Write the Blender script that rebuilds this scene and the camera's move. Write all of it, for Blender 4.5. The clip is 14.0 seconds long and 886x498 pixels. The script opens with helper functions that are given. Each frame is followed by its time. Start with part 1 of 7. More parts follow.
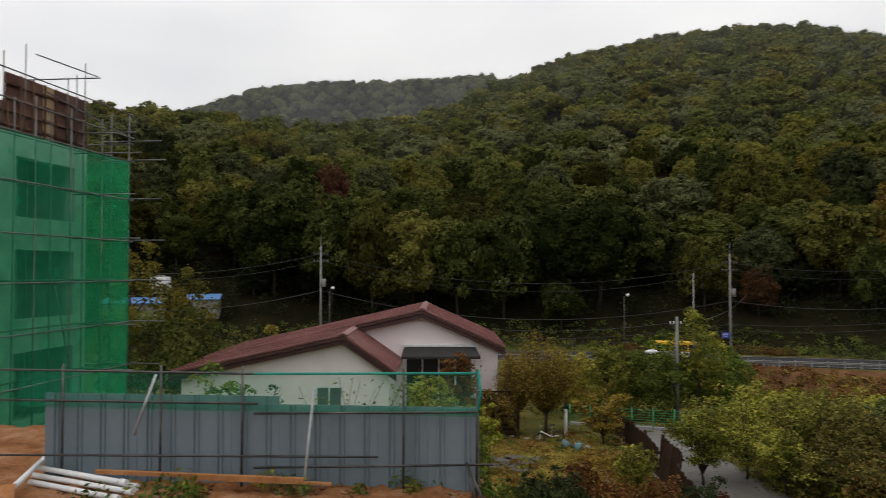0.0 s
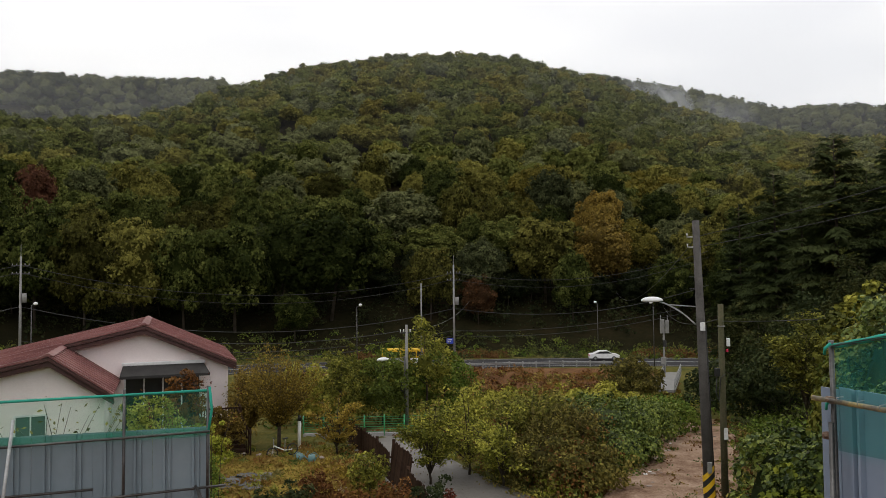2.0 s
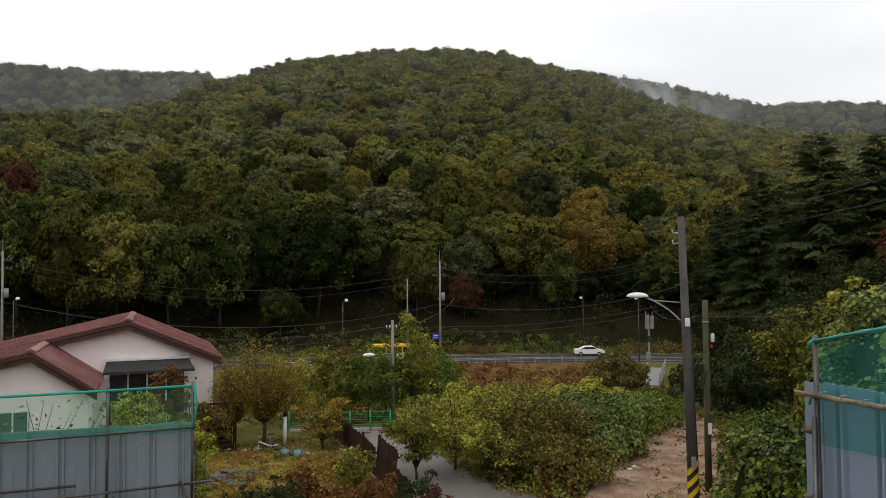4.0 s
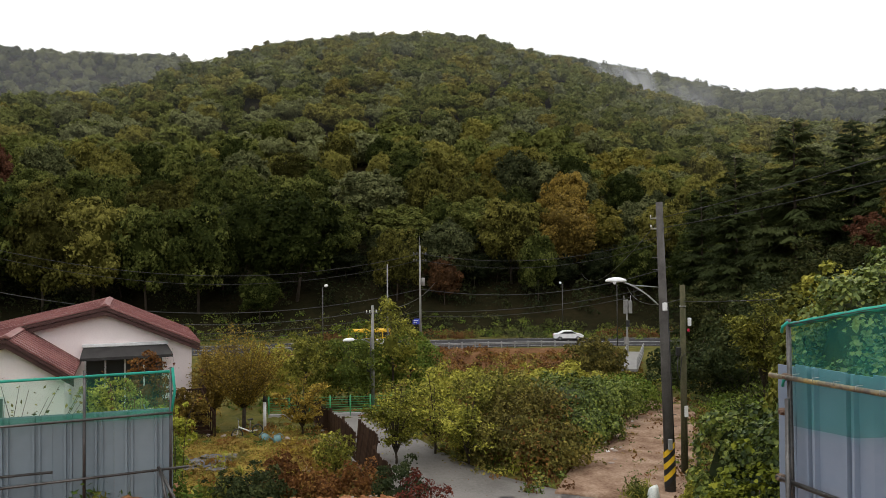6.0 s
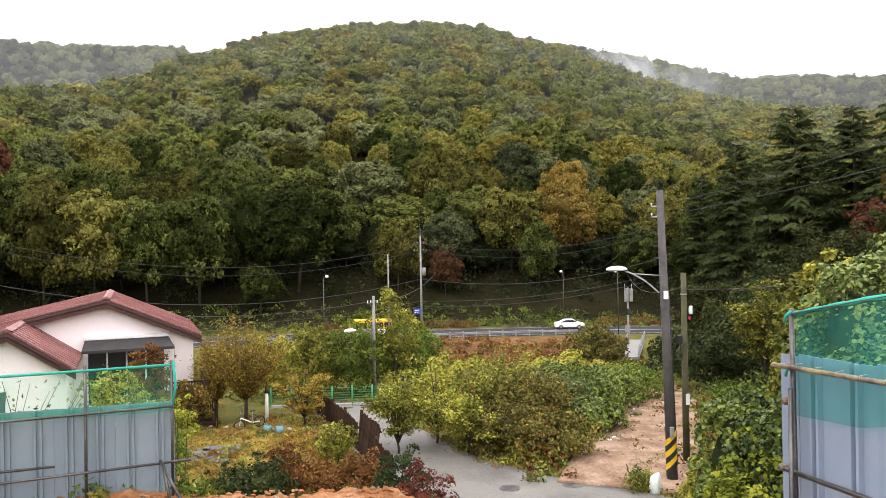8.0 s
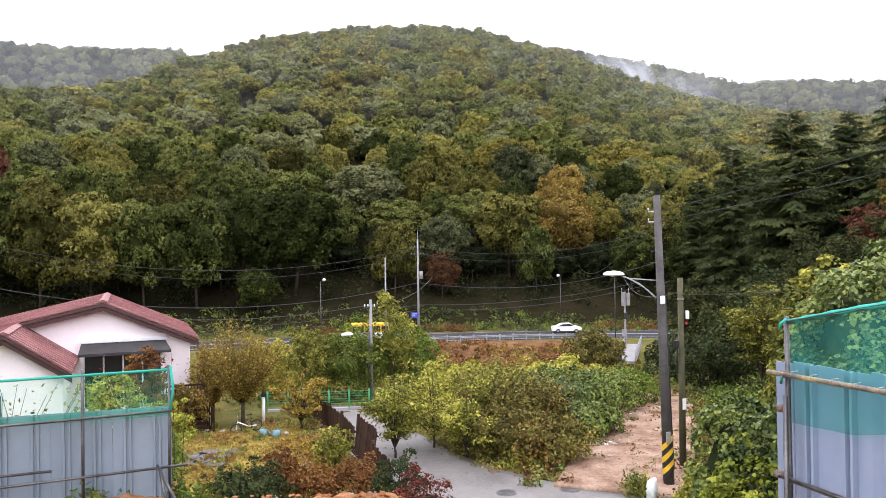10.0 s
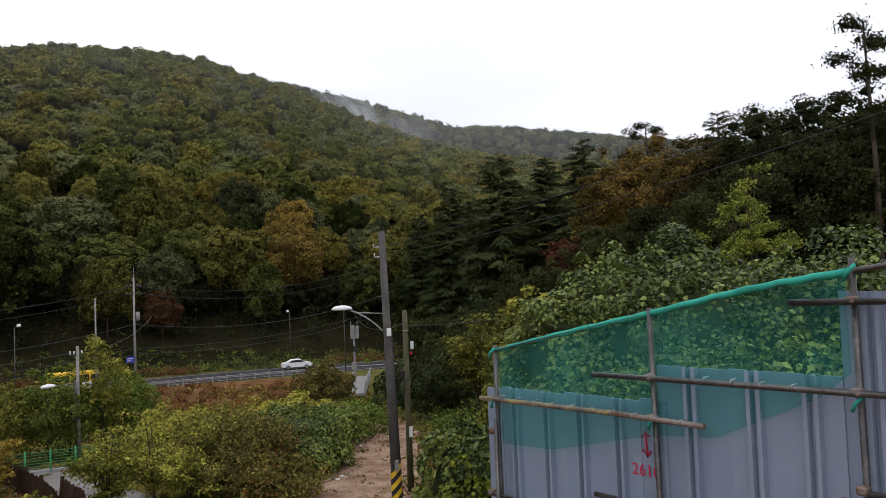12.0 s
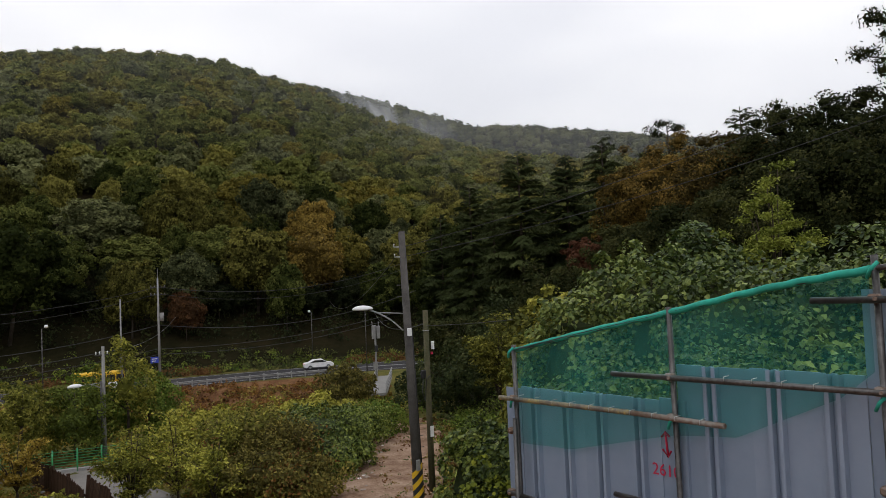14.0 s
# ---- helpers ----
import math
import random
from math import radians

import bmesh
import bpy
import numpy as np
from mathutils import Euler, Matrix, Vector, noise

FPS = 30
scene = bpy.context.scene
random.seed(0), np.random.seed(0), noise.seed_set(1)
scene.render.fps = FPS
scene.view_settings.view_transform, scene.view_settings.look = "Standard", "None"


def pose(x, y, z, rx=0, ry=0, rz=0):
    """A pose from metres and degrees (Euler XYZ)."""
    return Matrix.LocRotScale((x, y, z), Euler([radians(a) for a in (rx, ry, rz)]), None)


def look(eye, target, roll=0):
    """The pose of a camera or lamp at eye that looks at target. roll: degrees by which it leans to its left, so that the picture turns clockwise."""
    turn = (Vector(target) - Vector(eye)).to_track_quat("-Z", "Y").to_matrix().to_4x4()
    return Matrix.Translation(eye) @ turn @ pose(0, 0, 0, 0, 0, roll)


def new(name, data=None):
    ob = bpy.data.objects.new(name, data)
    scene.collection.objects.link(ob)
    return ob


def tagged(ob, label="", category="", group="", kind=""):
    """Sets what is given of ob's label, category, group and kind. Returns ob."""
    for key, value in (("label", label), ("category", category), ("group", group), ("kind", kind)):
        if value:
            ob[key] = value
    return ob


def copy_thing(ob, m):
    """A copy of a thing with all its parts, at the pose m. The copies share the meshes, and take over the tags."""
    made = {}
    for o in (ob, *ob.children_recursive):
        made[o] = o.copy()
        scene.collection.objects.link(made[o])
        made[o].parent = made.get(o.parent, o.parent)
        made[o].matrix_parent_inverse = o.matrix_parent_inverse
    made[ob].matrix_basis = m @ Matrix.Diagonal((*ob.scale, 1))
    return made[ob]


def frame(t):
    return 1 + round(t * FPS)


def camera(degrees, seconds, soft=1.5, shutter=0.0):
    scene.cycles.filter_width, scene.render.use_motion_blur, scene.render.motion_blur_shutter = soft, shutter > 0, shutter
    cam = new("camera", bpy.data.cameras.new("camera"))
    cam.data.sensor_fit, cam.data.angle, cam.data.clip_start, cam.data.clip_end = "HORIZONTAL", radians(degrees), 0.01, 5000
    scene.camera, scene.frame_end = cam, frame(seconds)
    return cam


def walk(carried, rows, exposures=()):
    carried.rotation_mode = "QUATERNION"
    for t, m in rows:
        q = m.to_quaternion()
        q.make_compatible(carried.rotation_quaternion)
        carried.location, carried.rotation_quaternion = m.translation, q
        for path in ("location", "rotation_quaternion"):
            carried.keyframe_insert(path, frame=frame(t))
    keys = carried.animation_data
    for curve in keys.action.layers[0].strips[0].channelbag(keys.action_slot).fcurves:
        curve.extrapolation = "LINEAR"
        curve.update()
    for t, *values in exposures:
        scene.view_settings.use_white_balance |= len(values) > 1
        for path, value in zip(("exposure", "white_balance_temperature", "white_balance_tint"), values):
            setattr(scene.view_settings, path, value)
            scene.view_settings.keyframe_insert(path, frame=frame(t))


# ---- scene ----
cam = camera(61.0, 14.0, soft=0.8, shutter=0.15)
PATH = [
    (0.0, pose(0.016, -0.030, 7.979, 91.655, 0.052, 0.036)),
    (0.5, pose(0.005, 0.003, 7.983, 92.189, 0.104, -12.082)),
    (1.0, pose(-0.021, 0.012, 7.966, 92.527, -0.180, -17.122)),
    (1.5, pose(-0.020, 0.008, 7.969, 92.561, 0.112, -19.148)),
    (2.0, pose(-0.022, 0.010, 7.972, 92.383, 0.571, -20.057)),
    (2.5, pose(-0.011, 0.019, 7.968, 92.155, 0.297, -21.147)),
    (3.0, pose(-0.016, 0.026, 7.966, 91.983, 0.475, -20.917)),
    (5.5, pose(-0.021, 0.021, 7.971, 92.065, 0.688, -22.027)),
    (6.0, pose(-0.014, 0.018, 7.962, 90.900, 0.497, -22.619)),
    (6.5, pose(-0.009, 0.024, 7.961, 90.170, 0.029, -23.341)),
    (7.0, pose(-0.011, 0.028, 7.959, 89.907, 0.441, -22.952)),
    (7.5, pose(0.011, 0.062, 7.971, 89.986, 0.966, -22.582)),
    (10.0, pose(-0.006, 0.031, 8.011, 90.368, 0.825, -22.784)),
    (10.5, pose(-0.003, -0.019, 8.041, 90.924, 0.942, -27.206)),
    (11.0, pose(0.021, -0.021, 8.045, 92.730, 1.524, -38.668)),
    (11.5, pose(0.012, -0.030, 8.053, 92.904, 2.338, -43.322)),
    (12.0, pose(0.003, -0.017, 8.053, 92.460, 2.204, -43.178)),
    (12.5, pose(0.024, -0.027, 8.048, 92.260, 2.905, -42.275)),
    (13.0, pose(0.027, -0.027, 8.051, 92.052, 2.734, -41.920)),
    (13.5, pose(0.025, -0.030, 8.046, 92.459, 2.505, -41.797)),
    (14.0, pose(0.019, -0.035, 8.050, 92.512, 2.449, -41.583)),
]
EXPOSURES = [
    (0.0, -1.28, 6600, 10), (1.5, -1.12, 6600, 10), (3.0, -1.03, 6600, 10), (5.5, -0.86, 6600, 10), (6.5, -0.36, 6600, 10), (7.5, 0.34, 6600, 11),
    (10.0, 0.50, 6050, 20), (10.5, 0.55, 6050, 20), (11.0, 0.30, 6100, 17), (11.5, -0.48, 6200, 15), (12.5, -1.0, 6230, 14), (14.0, -1.15, 6400, 12),
]
walk(cam, PATH, EXPOSURES)

# ---- overcast sky and a wide soft sun ----
SUN_EL, SUN_AZ = radians(60), radians(-120)
world = bpy.data.worlds.new("overcast_sky")
scene.world = world
world.use_nodes = True
wn, wl = world.node_tree.nodes, world.node_tree.links
wn.clear()
sky = wn.new("ShaderNodeTexSky")
sky.sky_type, sky.sun_disc, sky.sun_elevation, sky.sun_rotation = "NISHITA", False, SUN_EL, SUN_AZ
sky_dim = wn.new("ShaderNodeMix")
sky_dim.data_type, sky_dim.blend_type = "RGBA", "MULTIPLY"
sky_dim.inputs[0].default_value = 1.0
sky_dim.inputs[7].default_value = (0.1, 0.1, 0.1, 1)
wl.new(sky.outputs[0], sky_dim.inputs[6])
gen = wn.new("ShaderNodeTexCoord")
stretch = wn.new("ShaderNodeMapping")
stretch.inputs["Scale"].default_value = (1.0, 1.0, 3.2)
wl.new(gen.outputs["Generated"], stretch.inputs["Vector"])
cloud = wn.new("ShaderNodeTexNoise")
cloud.inputs["Scale"].default_value, cloud.inputs["Detail"].default_value, cloud.inputs["Roughness"].default_value = 2.2, 6.0, 0.55
wl.new(stretch.outputs[0], cloud.inputs["Vector"])
cloud_ramp = wn.new("ShaderNodeValToRGB")
cloud_ramp.color_ramp.elements[0].position, cloud_ramp.color_ramp.elements[0].color = 0.34, (0.92, 0.925, 0.95, 1)
cloud_ramp.color_ramp.elements[1].position, cloud_ramp.color_ramp.elements[1].color = 0.62, (1.12, 1.11, 1.10, 1)
wl.new(cloud.outputs["Fac"], cloud_ramp.inputs["Fac"])
veil = wn.new("ShaderNodeMix")
veil.data_type = "RGBA"
veil.inputs[0].default_value = 0.9
wl.new(sky_dim.outputs[2], veil.inputs[6])
wl.new(cloud_ramp.outputs["Color"], veil.inputs[7])
# an overcast sky is brightest overhead
axes = wn.new("ShaderNodeSeparateXYZ")
wl.new(gen.outputs["Generated"], axes.inputs[0])
zenith = wn.new("ShaderNodeMapRange")
zenith.inputs[1].default_value, zenith.inputs[2].default_value = 0.1, 1.0
zenith.inputs[3].default_value, zenith.inputs[4].default_value = 2.15, 2.7
wl.new(axes.outputs["Z"], zenith.inputs[0])
bg = wn.new("ShaderNodeBackground")
wl.new(zenith.outputs[0], bg.inputs["Strength"])
wl.new(veil.outputs[2], bg.inputs["Color"])
world_out = wn.new("ShaderNodeOutputWorld")
wl.new(bg.outputs[0], world_out.inputs["Surface"])

sun = new("sun", bpy.data.lights.new("sun", "SUN"))
sun.data.energy, sun.data.angle, sun.data.color = 0.9, radians(25), (1.0, 0.96, 0.90)
sun.matrix_world = look((0, 0, 0), (math.cos(SUN_EL) * 0.85, math.cos(SUN_EL) * 0.52, -math.sin(SUN_EL)))


# ---- materials ----
def material(name, colours, scale=3.0, fine=40.0, rough=0.75, bump=0.15, metal=0.0, detail=6.0, spec=0.4, tint=0.0, island=0.0, obj=0.0, leaf=0.0, hue=0.0, bump_dist=0.02):
    """A rough surface whose colours run through a coarse and a fine noise; tint, island and obj vary its value by piece."""
    m = bpy.data.materials.new(name)
    m.use_nodes = True
    n, l = m.node_tree.nodes, m.node_tree.links
    n.clear()
    co = n.new("ShaderNodeTexCoord")
    big, small = n.new("ShaderNodeTexNoise"), n.new("ShaderNodeTexNoise")
    for tex, sc in ((big, scale), (small, fine)):
        tex.inputs["Scale"].default_value, tex.inputs["Detail"].default_value, tex.inputs["Roughness"].default_value = sc, detail, 0.6
        l.new(co.outputs["Object"], tex.inputs["Vector"])
    mixv = n.new("ShaderNodeMix")
    mixv.inputs[0].default_value = 0.35
    l.new(big.outputs["Fac"], mixv.inputs[2])
    l.new(small.outputs["Fac"], mixv.inputs[3])
    fac = mixv.outputs[0]
    for amount, kind in ((tint, "tint"), (island, "island"), (obj, "obj")):
        if amount:
            if kind == "tint":
                src = n.new("ShaderNodeAttribute")
                src.attribute_name = "tint"
                out = src.outputs["Fac"]
            elif kind == "island":
                out = n.new("ShaderNodeNewGeometry").outputs["Random Per Island"]
            else:
                out = n.new("ShaderNodeObjectInfo").outputs["Random"]
            sub = n.new("ShaderNodeMath")
            sub.operation = "MULTIPLY_ADD"
            sub.inputs[1].default_value, sub.inputs[2].default_value = amount, -amount / 2
            l.new(out, sub.inputs[0])
            add = n.new("ShaderNodeMath")
            add.operation = "ADD"
            l.new(fac, add.inputs[0])
            l.new(sub.outputs[0], add.inputs[1])
            fac = add.outputs[0]
    ramp = n.new("ShaderNodeValToRGB")
    els = ramp.color_ramp.elements
    lo, hi = (0.36, 0.64) if not (tint or island or obj) else (0.2, 0.8)
    for i, c in enumerate(colours):
        p = lo + (hi - lo) * i / max(1, len(colours) - 1)
        e = els[i] if i < 2 else els.new(p)
        e.position, e.color = p, (*c, 1)
    l.new(fac, ramp.inputs["Fac"])
    b = n.new("ShaderNodeBsdfPrincipled")
    b.inputs["Roughness"].default_value, b.inputs["Metallic"].default_value = rough, metal
    b.inputs["Specular IOR Level"].default_value = spec
    l.new(ramp.outputs["Color"], b.inputs["Base Color"])
    if bump:
        bp = n.new("ShaderNodeBump")
        bp.inputs["Strength"].default_value, bp.inputs["Distance"].default_value = bump, bump_dist
        l.new(small.outputs["Fac"], bp.inputs["Height"])
        l.new(bp.outputs[0], b.inputs["Normal"])
    out = n.new("ShaderNodeOutputMaterial")
    shader = b.outputs[0]
    if leaf:
        tr = n.new("ShaderNodeBsdfTranslucent")
        l.new(ramp.outputs["Color"], tr.inputs["Color"])
        mx = n.new("ShaderNodeMixShader")
        mx.inputs[0].default_value = leaf
        l.new(shader, mx.inputs[1])
        l.new(tr.outputs[0], mx.inputs[2])
        shader = mx.outputs[0]
    l.new(shader, out.inputs["Surface"])
    return m


def leaves(name, a, b, c, spread=0.5, gloss=0.12, rough=0.8, each=0.45, thin=0.18):
    return material(name, (a, b, c), scale=0.25, fine=2.0, rough=rough, bump=0, spec=gloss, tint=spread, island=each, obj=spread * 0.9, leaf=thin)


def net_material(name, colour, open_share, through_tint=(1, 1, 1)):
    """Woven net: part of it is holes, the rest is thin translucent cloth."""
    m = bpy.data.materials.new(name)
    m.use_nodes = True
    n, l = m.node_tree.nodes, m.node_tree.links
    n.clear()
    co = n.new("ShaderNodeTexCoord")
    fold = n.new("ShaderNodeTexNoise")
    fold.inputs["Scale"].default_value, fold.inputs["Detail"].default_value = 1.3, 5.0
    l.new(co.outputs["Object"], fold.inputs["Vector"])
    share = n.new("ShaderNodeMapRange")
    share.inputs[1].default_value, share.inputs[2].default_value = 0.3, 0.7
    share.inputs[3].default_value, share.inputs[4].default_value = open_share + 0.12, open_share - 0.12
    l.new(fold.outputs["Fac"], share.inputs[0])
    d, t, tp = n.new("ShaderNodeBsdfDiffuse"), n.new("ShaderNodeBsdfTranslucent"), n.new("ShaderNodeBsdfTransparent")
    d.inputs["Color"].default_value = t.inputs["Color"].default_value = (*colour, 1)
    tp.inputs["Color"].default_value = (*through_tint, 1)
    cloth, mx = n.new("ShaderNodeMixShader"), n.new("ShaderNodeMixShader")
    cloth.inputs[0].default_value = 0.5
    l.new(d.outputs[0], cloth.inputs[1])
    l.new(t.outputs[0], cloth.inputs[2])
    l.new(share.outputs[0], mx.inputs[0])
    l.new(cloth.outputs[0], mx.inputs[1])
    l.new(tp.outputs[0], mx.inputs[2])
    out = n.new("ShaderNodeOutputMaterial")
    l.new(mx.outputs[0], out.inputs["Surface"])
    return m


SOIL = material("orange_soil", ((0.135, 0.053, 0.020), (0.265, 0.115, 0.048), (0.37, 0.205, 0.115)), scale=1.6, fine=16, rough=0.95, bump=0.9, bump_dist=0.06, spec=0.1)
DIRT = material("pale_dirt_track", ((0.12, 0.068, 0.042), (0.24, 0.156, 0.106), (0.36, 0.262, 0.190)), scale=0.9, fine=9, rough=0.95, bump=0.9, bump_dist=0.05, spec=0.08)
LANE = material("worn_concrete_lane", ((0.10, 0.092, 0.082), (0.150, 0.140, 0.127), (0.195, 0.182, 0.166)), scale=0.35, fine=12, rough=0.7, bump=0.25, spec=0.22)
ASPHALT = material("wet_asphalt", ((0.028, 0.028, 0.030), (0.045, 0.044, 0.046), (0.06, 0.058, 0.06)), scale=0.3, fine=8, rough=0.95, bump=0.15, spec=0.02)
ROADPAINT = material("road_paint", ((0.18, 0.18, 0.175), (0.30, 0.30, 0.29)), scale=1, fine=10, rough=0.6, bump=0)
# litter colours lowered to near black, with the canopy's shade painted in
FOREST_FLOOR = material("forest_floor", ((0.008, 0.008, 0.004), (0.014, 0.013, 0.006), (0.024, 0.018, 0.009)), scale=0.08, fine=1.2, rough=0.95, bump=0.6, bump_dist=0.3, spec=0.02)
CONCRETE = material("grey_concrete", ((0.22, 0.22, 0.215), (0.31, 0.31, 0.30), (0.38, 0.375, 0.36)), scale=1.0, fine=18, rough=0.85, bump=0.2)
POLE_CONCRETE = material("weathered_pole_concrete", ((0.040, 0.036, 0.033), (0.066, 0.060, 0.055), (0.095, 0.088, 0.081)), scale=1.6, fine=25, rough=0.85, bump=0.15)
PANEL = material("blue_grey_steel_panel", ((0.120, 0.158, 0.182), (0.160, 0.204, 0.234), (0.200, 0.246, 0.276)), scale=0.8, fine=6, rough=0.5, bump=0.05, spec=0.3, obj=0.12)
PANEL_R = material("lilac_grey_steel_panel", ((0.142, 0.188, 0.254), (0.190, 0.240, 0.318), (0.234, 0.284, 0.362)), scale=0.8, fine=6, rough=0.45, bump=0.05, spec=0.4, obj=0.2)
PIPE = material("galvanised_scaffold_pipe", ((0.035, 0.033, 0.032), (0.068, 0.065, 0.063), (0.12, 0.116, 0.112)), scale=3, fine=30, rough=0.38, metal=0.6, bump=0.1)
PIPE_RUST = material("rusty_scaffold_pipe", ((0.10, 0.055, 0.035), (0.17, 0.12, 0.09), (0.25, 0.23, 0.21)), scale=3, fine=30, rough=0.7, metal=0.4, bump=0.1)
PIPE_YELLOW = material("worn_yellow_painted_pipe", ((0.06, 0.052, 0.046), (0.10, 0.088, 0.072), (0.20, 0.17, 0.10), (0.50, 0.38, 0.09)), scale=6, fine=22, rough=0.5, metal=0.1, bump=0.1)
NET = net_material("green_safety_net", (0.04, 0.40, 0.25), 0.86, (0.86, 1.0, 0.94))
NET_R = net_material("teal_safety_net", (0.06, 0.42, 0.36), 0.82, (0.72, 0.92, 0.89))
NET_BUILD = net_material("green_scaffold_net", (0.035, 0.45, 0.22), 0.58, (0.6, 1.0, 0.8))
# paler copy for the end face: light coming through is put into its colour
NET_END = net_material("backlit_green_scaffold_net", (0.06, 0.50, 0.20), 0.60, (0.75, 1.0, 0.8))
PIPE_MID = material("grey_scaffold_pipe", ((0.09, 0.092, 0.09), (0.15, 0.152, 0.15), (0.22, 0.222, 0.218)), scale=3, fine=30, rough=0.5, metal=0.3, bump=0.1)
NET_HEM = material("green_net_hem", ((0.012, 0.22, 0.16), (0.02, 0.34, 0.25)), scale=4, fine=30, rough=0.8, bump=0.2)
WALL_PINK = material("pale_pink_render", ((0.82, 0.72, 0.71), (0.88, 0.78, 0.77), (0.92, 0.82, 0.81)), scale=0.7, fine=12, rough=0.9, bump=0.1)
ROOF_RED = material("maroon_metal_roof", ((0.15, 0.056, 0.054), (0.225, 0.092, 0.085), (0.30, 0.145, 0.13)), scale=0.5, fine=7, rough=0.45, bump=0.1)
FASCIA = material("dark_maroon_fascia", ((0.045, 0.018, 0.016), (0.075, 0.030, 0.026)), scale=2, fine=12, rough=0.55, bump=0.1)
DARK = material("dark_opening", ((0.010, 0.011, 0.012), (0.022, 0.023, 0.025)), scale=2, fine=12, rough=0.3, bump=0)
AWNING = material("charcoal_awning_cloth", ((0.025, 0.024, 0.024), (0.045, 0.042, 0.040)), scale=2, fine=20, rough=0.85, bump=0.1)
WHITE = material("white_paint", ((0.62, 0.62, 0.62), (0.78, 0.78, 0.78)), scale=2, fine=12, rough=0.45, bump=0.02)
BROWN_WOOD = material("dark_brown_timber", ((0.022, 0.0125, 0.008), (0.040, 0.023, 0.0150), (0.062, 0.037, 0.024)), scale=2, fine=16, rough=0.9, bump=0.3, obj=0.3, spec=0.04)
PLANK = material("orange_timber", ((0.26, 0.10, 0.032), (0.42, 0.19, 0.07)), scale=2, fine=16, rough=0.8, bump=0.2)
FORM_BOARD = material("brown_formwork_panel", ((0.06, 0.025, 0.018), (0.11, 0.05, 0.033), (0.17, 0.09, 0.06)), scale=1.4, fine=9, rough=0.8, bump=0.2, obj=0.5)
TAN_PLY = material("tan_plywood", ((0.35, 0.24, 0.13), (0.46, 0.33, 0.19)), scale=1.4, fine=9, rough=0.8, bump=0.1)
BLACK = material("black_rubber", ((0.012, 0.012, 0.012), (0.022, 0.022, 0.022)), scale=3, fine=20, rough=0.6, bump=0.05)
YELLOW = material("yellow_sheeting", ((0.55, 0.33, 0.015), (0.68, 0.43, 0.02)), scale=3, fine=20, rough=0.5, bump=0)
STEEL = material("galvanised_rail", ((0.20, 0.20, 0.195), (0.30, 0.30, 0.29)), scale=2, fine=20, rough=0.6, metal=0.15, bump=0.02)
GREEN_PAINT = material("green_painted_steel", ((0.03, 0.20, 0.07), (0.05, 0.28, 0.10)), scale=2, fine=20, rough=0.45, bump=0.02)
RED_PAINT = material("red_spray_paint", ((0.42, 0.015, 0.05), (0.52, 0.02, 0.07)), scale=4, fine=30, rough=0.6, bump=0)
BARK = material("grey_brown_bark", ((0.030, 0.024, 0.018), (0.06, 0.048, 0.036), (0.09, 0.075, 0.058)), scale=2, fine=10, rough=0.95, bump=0.5, spec=0.05)
BLUE_SIGN = material("blue_sign_face", ((0.03, 0.05, 0.35), (0.04, 0.07, 0.42)), scale=2, fine=12, rough=0.4, bump=0)
BLUE_ROOF = material("blue_tarpaulin", ((0.06, 0.17, 0.40), (0.12, 0.27, 0.52)), scale=1, fine=8, rough=0.5, bump=0.2)
CABLE = material("black_cable", ((0.02, 0.02, 0.02), (0.035, 0.035, 0.035)), scale=2, fine=10, rough=0.6, bump=0)

L_OAK = leaves("oak_leaves", (0.019, 0.026, 0.006), (0.060, 0.072, 0.016), (0.150, 0.160, 0.041), 0.6, 0.04, each=0.14, thin=0.2)
L_OAKGREY = leaves("grey_green_oak_leaves", (0.030, 0.036, 0.014), (0.080, 0.089, 0.036), (0.165, 0.172, 0.072), 0.6, 0.05, each=0.14, thin=0.2)
L_OAKYEL = leaves("olive_yellow_oak_leaves", (0.036, 0.035, 0.008), (0.100, 0.096, 0.021), (0.205, 0.187, 0.044), 0.6, 0.04, each=0.14, thin=0.2)
L_FAR = leaves("woodland_leaves", (0.028, 0.034, 0.013), (0.062, 0.069, 0.026), (0.112, 0.117, 0.045), 0.7, 0.04, each=0.3)
L_YELLOW = leaves("yellowing_leaves", (0.0574, 0.0574, 0.0098), (0.1230, 0.1066, 0.0164), (0.1804, 0.1476, 0.0246))
L_ORANGE = leaves("orange_autumn_leaves", (0.095, 0.066, 0.013), (0.20, 0.138, 0.026), (0.31, 0.215, 0.044))
L_RED = leaves("red_autumn_leaves", (0.052, 0.021, 0.012), (0.086, 0.034, 0.018), (0.115, 0.050, 0.024))
L_BROWN = leaves("russet_leaves", (0.0574, 0.0287, 0.0115), (0.1066, 0.0492, 0.0180), (0.1394, 0.0738, 0.0246))
L_OCHRE = leaves("ochre_leaves", (0.12, 0.084, 0.014), (0.24, 0.168, 0.026), (0.36, 0.26, 0.045), each=0.35)
L_SHRUB = leaves("shrub_leaves", (0.066, 0.072, 0.012), (0.19, 0.188, 0.028), (0.37, 0.345, 0.06))
L_LIME = leaves("lime_leaves", (0.088, 0.108, 0.012), (0.19, 0.21, 0.022), (0.34, 0.345, 0.046))
L_GREEN = leaves("fresh_green_leaves", (0.044, 0.080, 0.013), (0.096, 0.142, 0.021), (0.170, 0.212, 0.034))
L_KUDZU = leaves("vine_leaves", (0.034, 0.056, 0.010), (0.104, 0.142, 0.022), (0.225, 0.262, 0.046), 0.3, 0.25, 0.5, each=0.65)
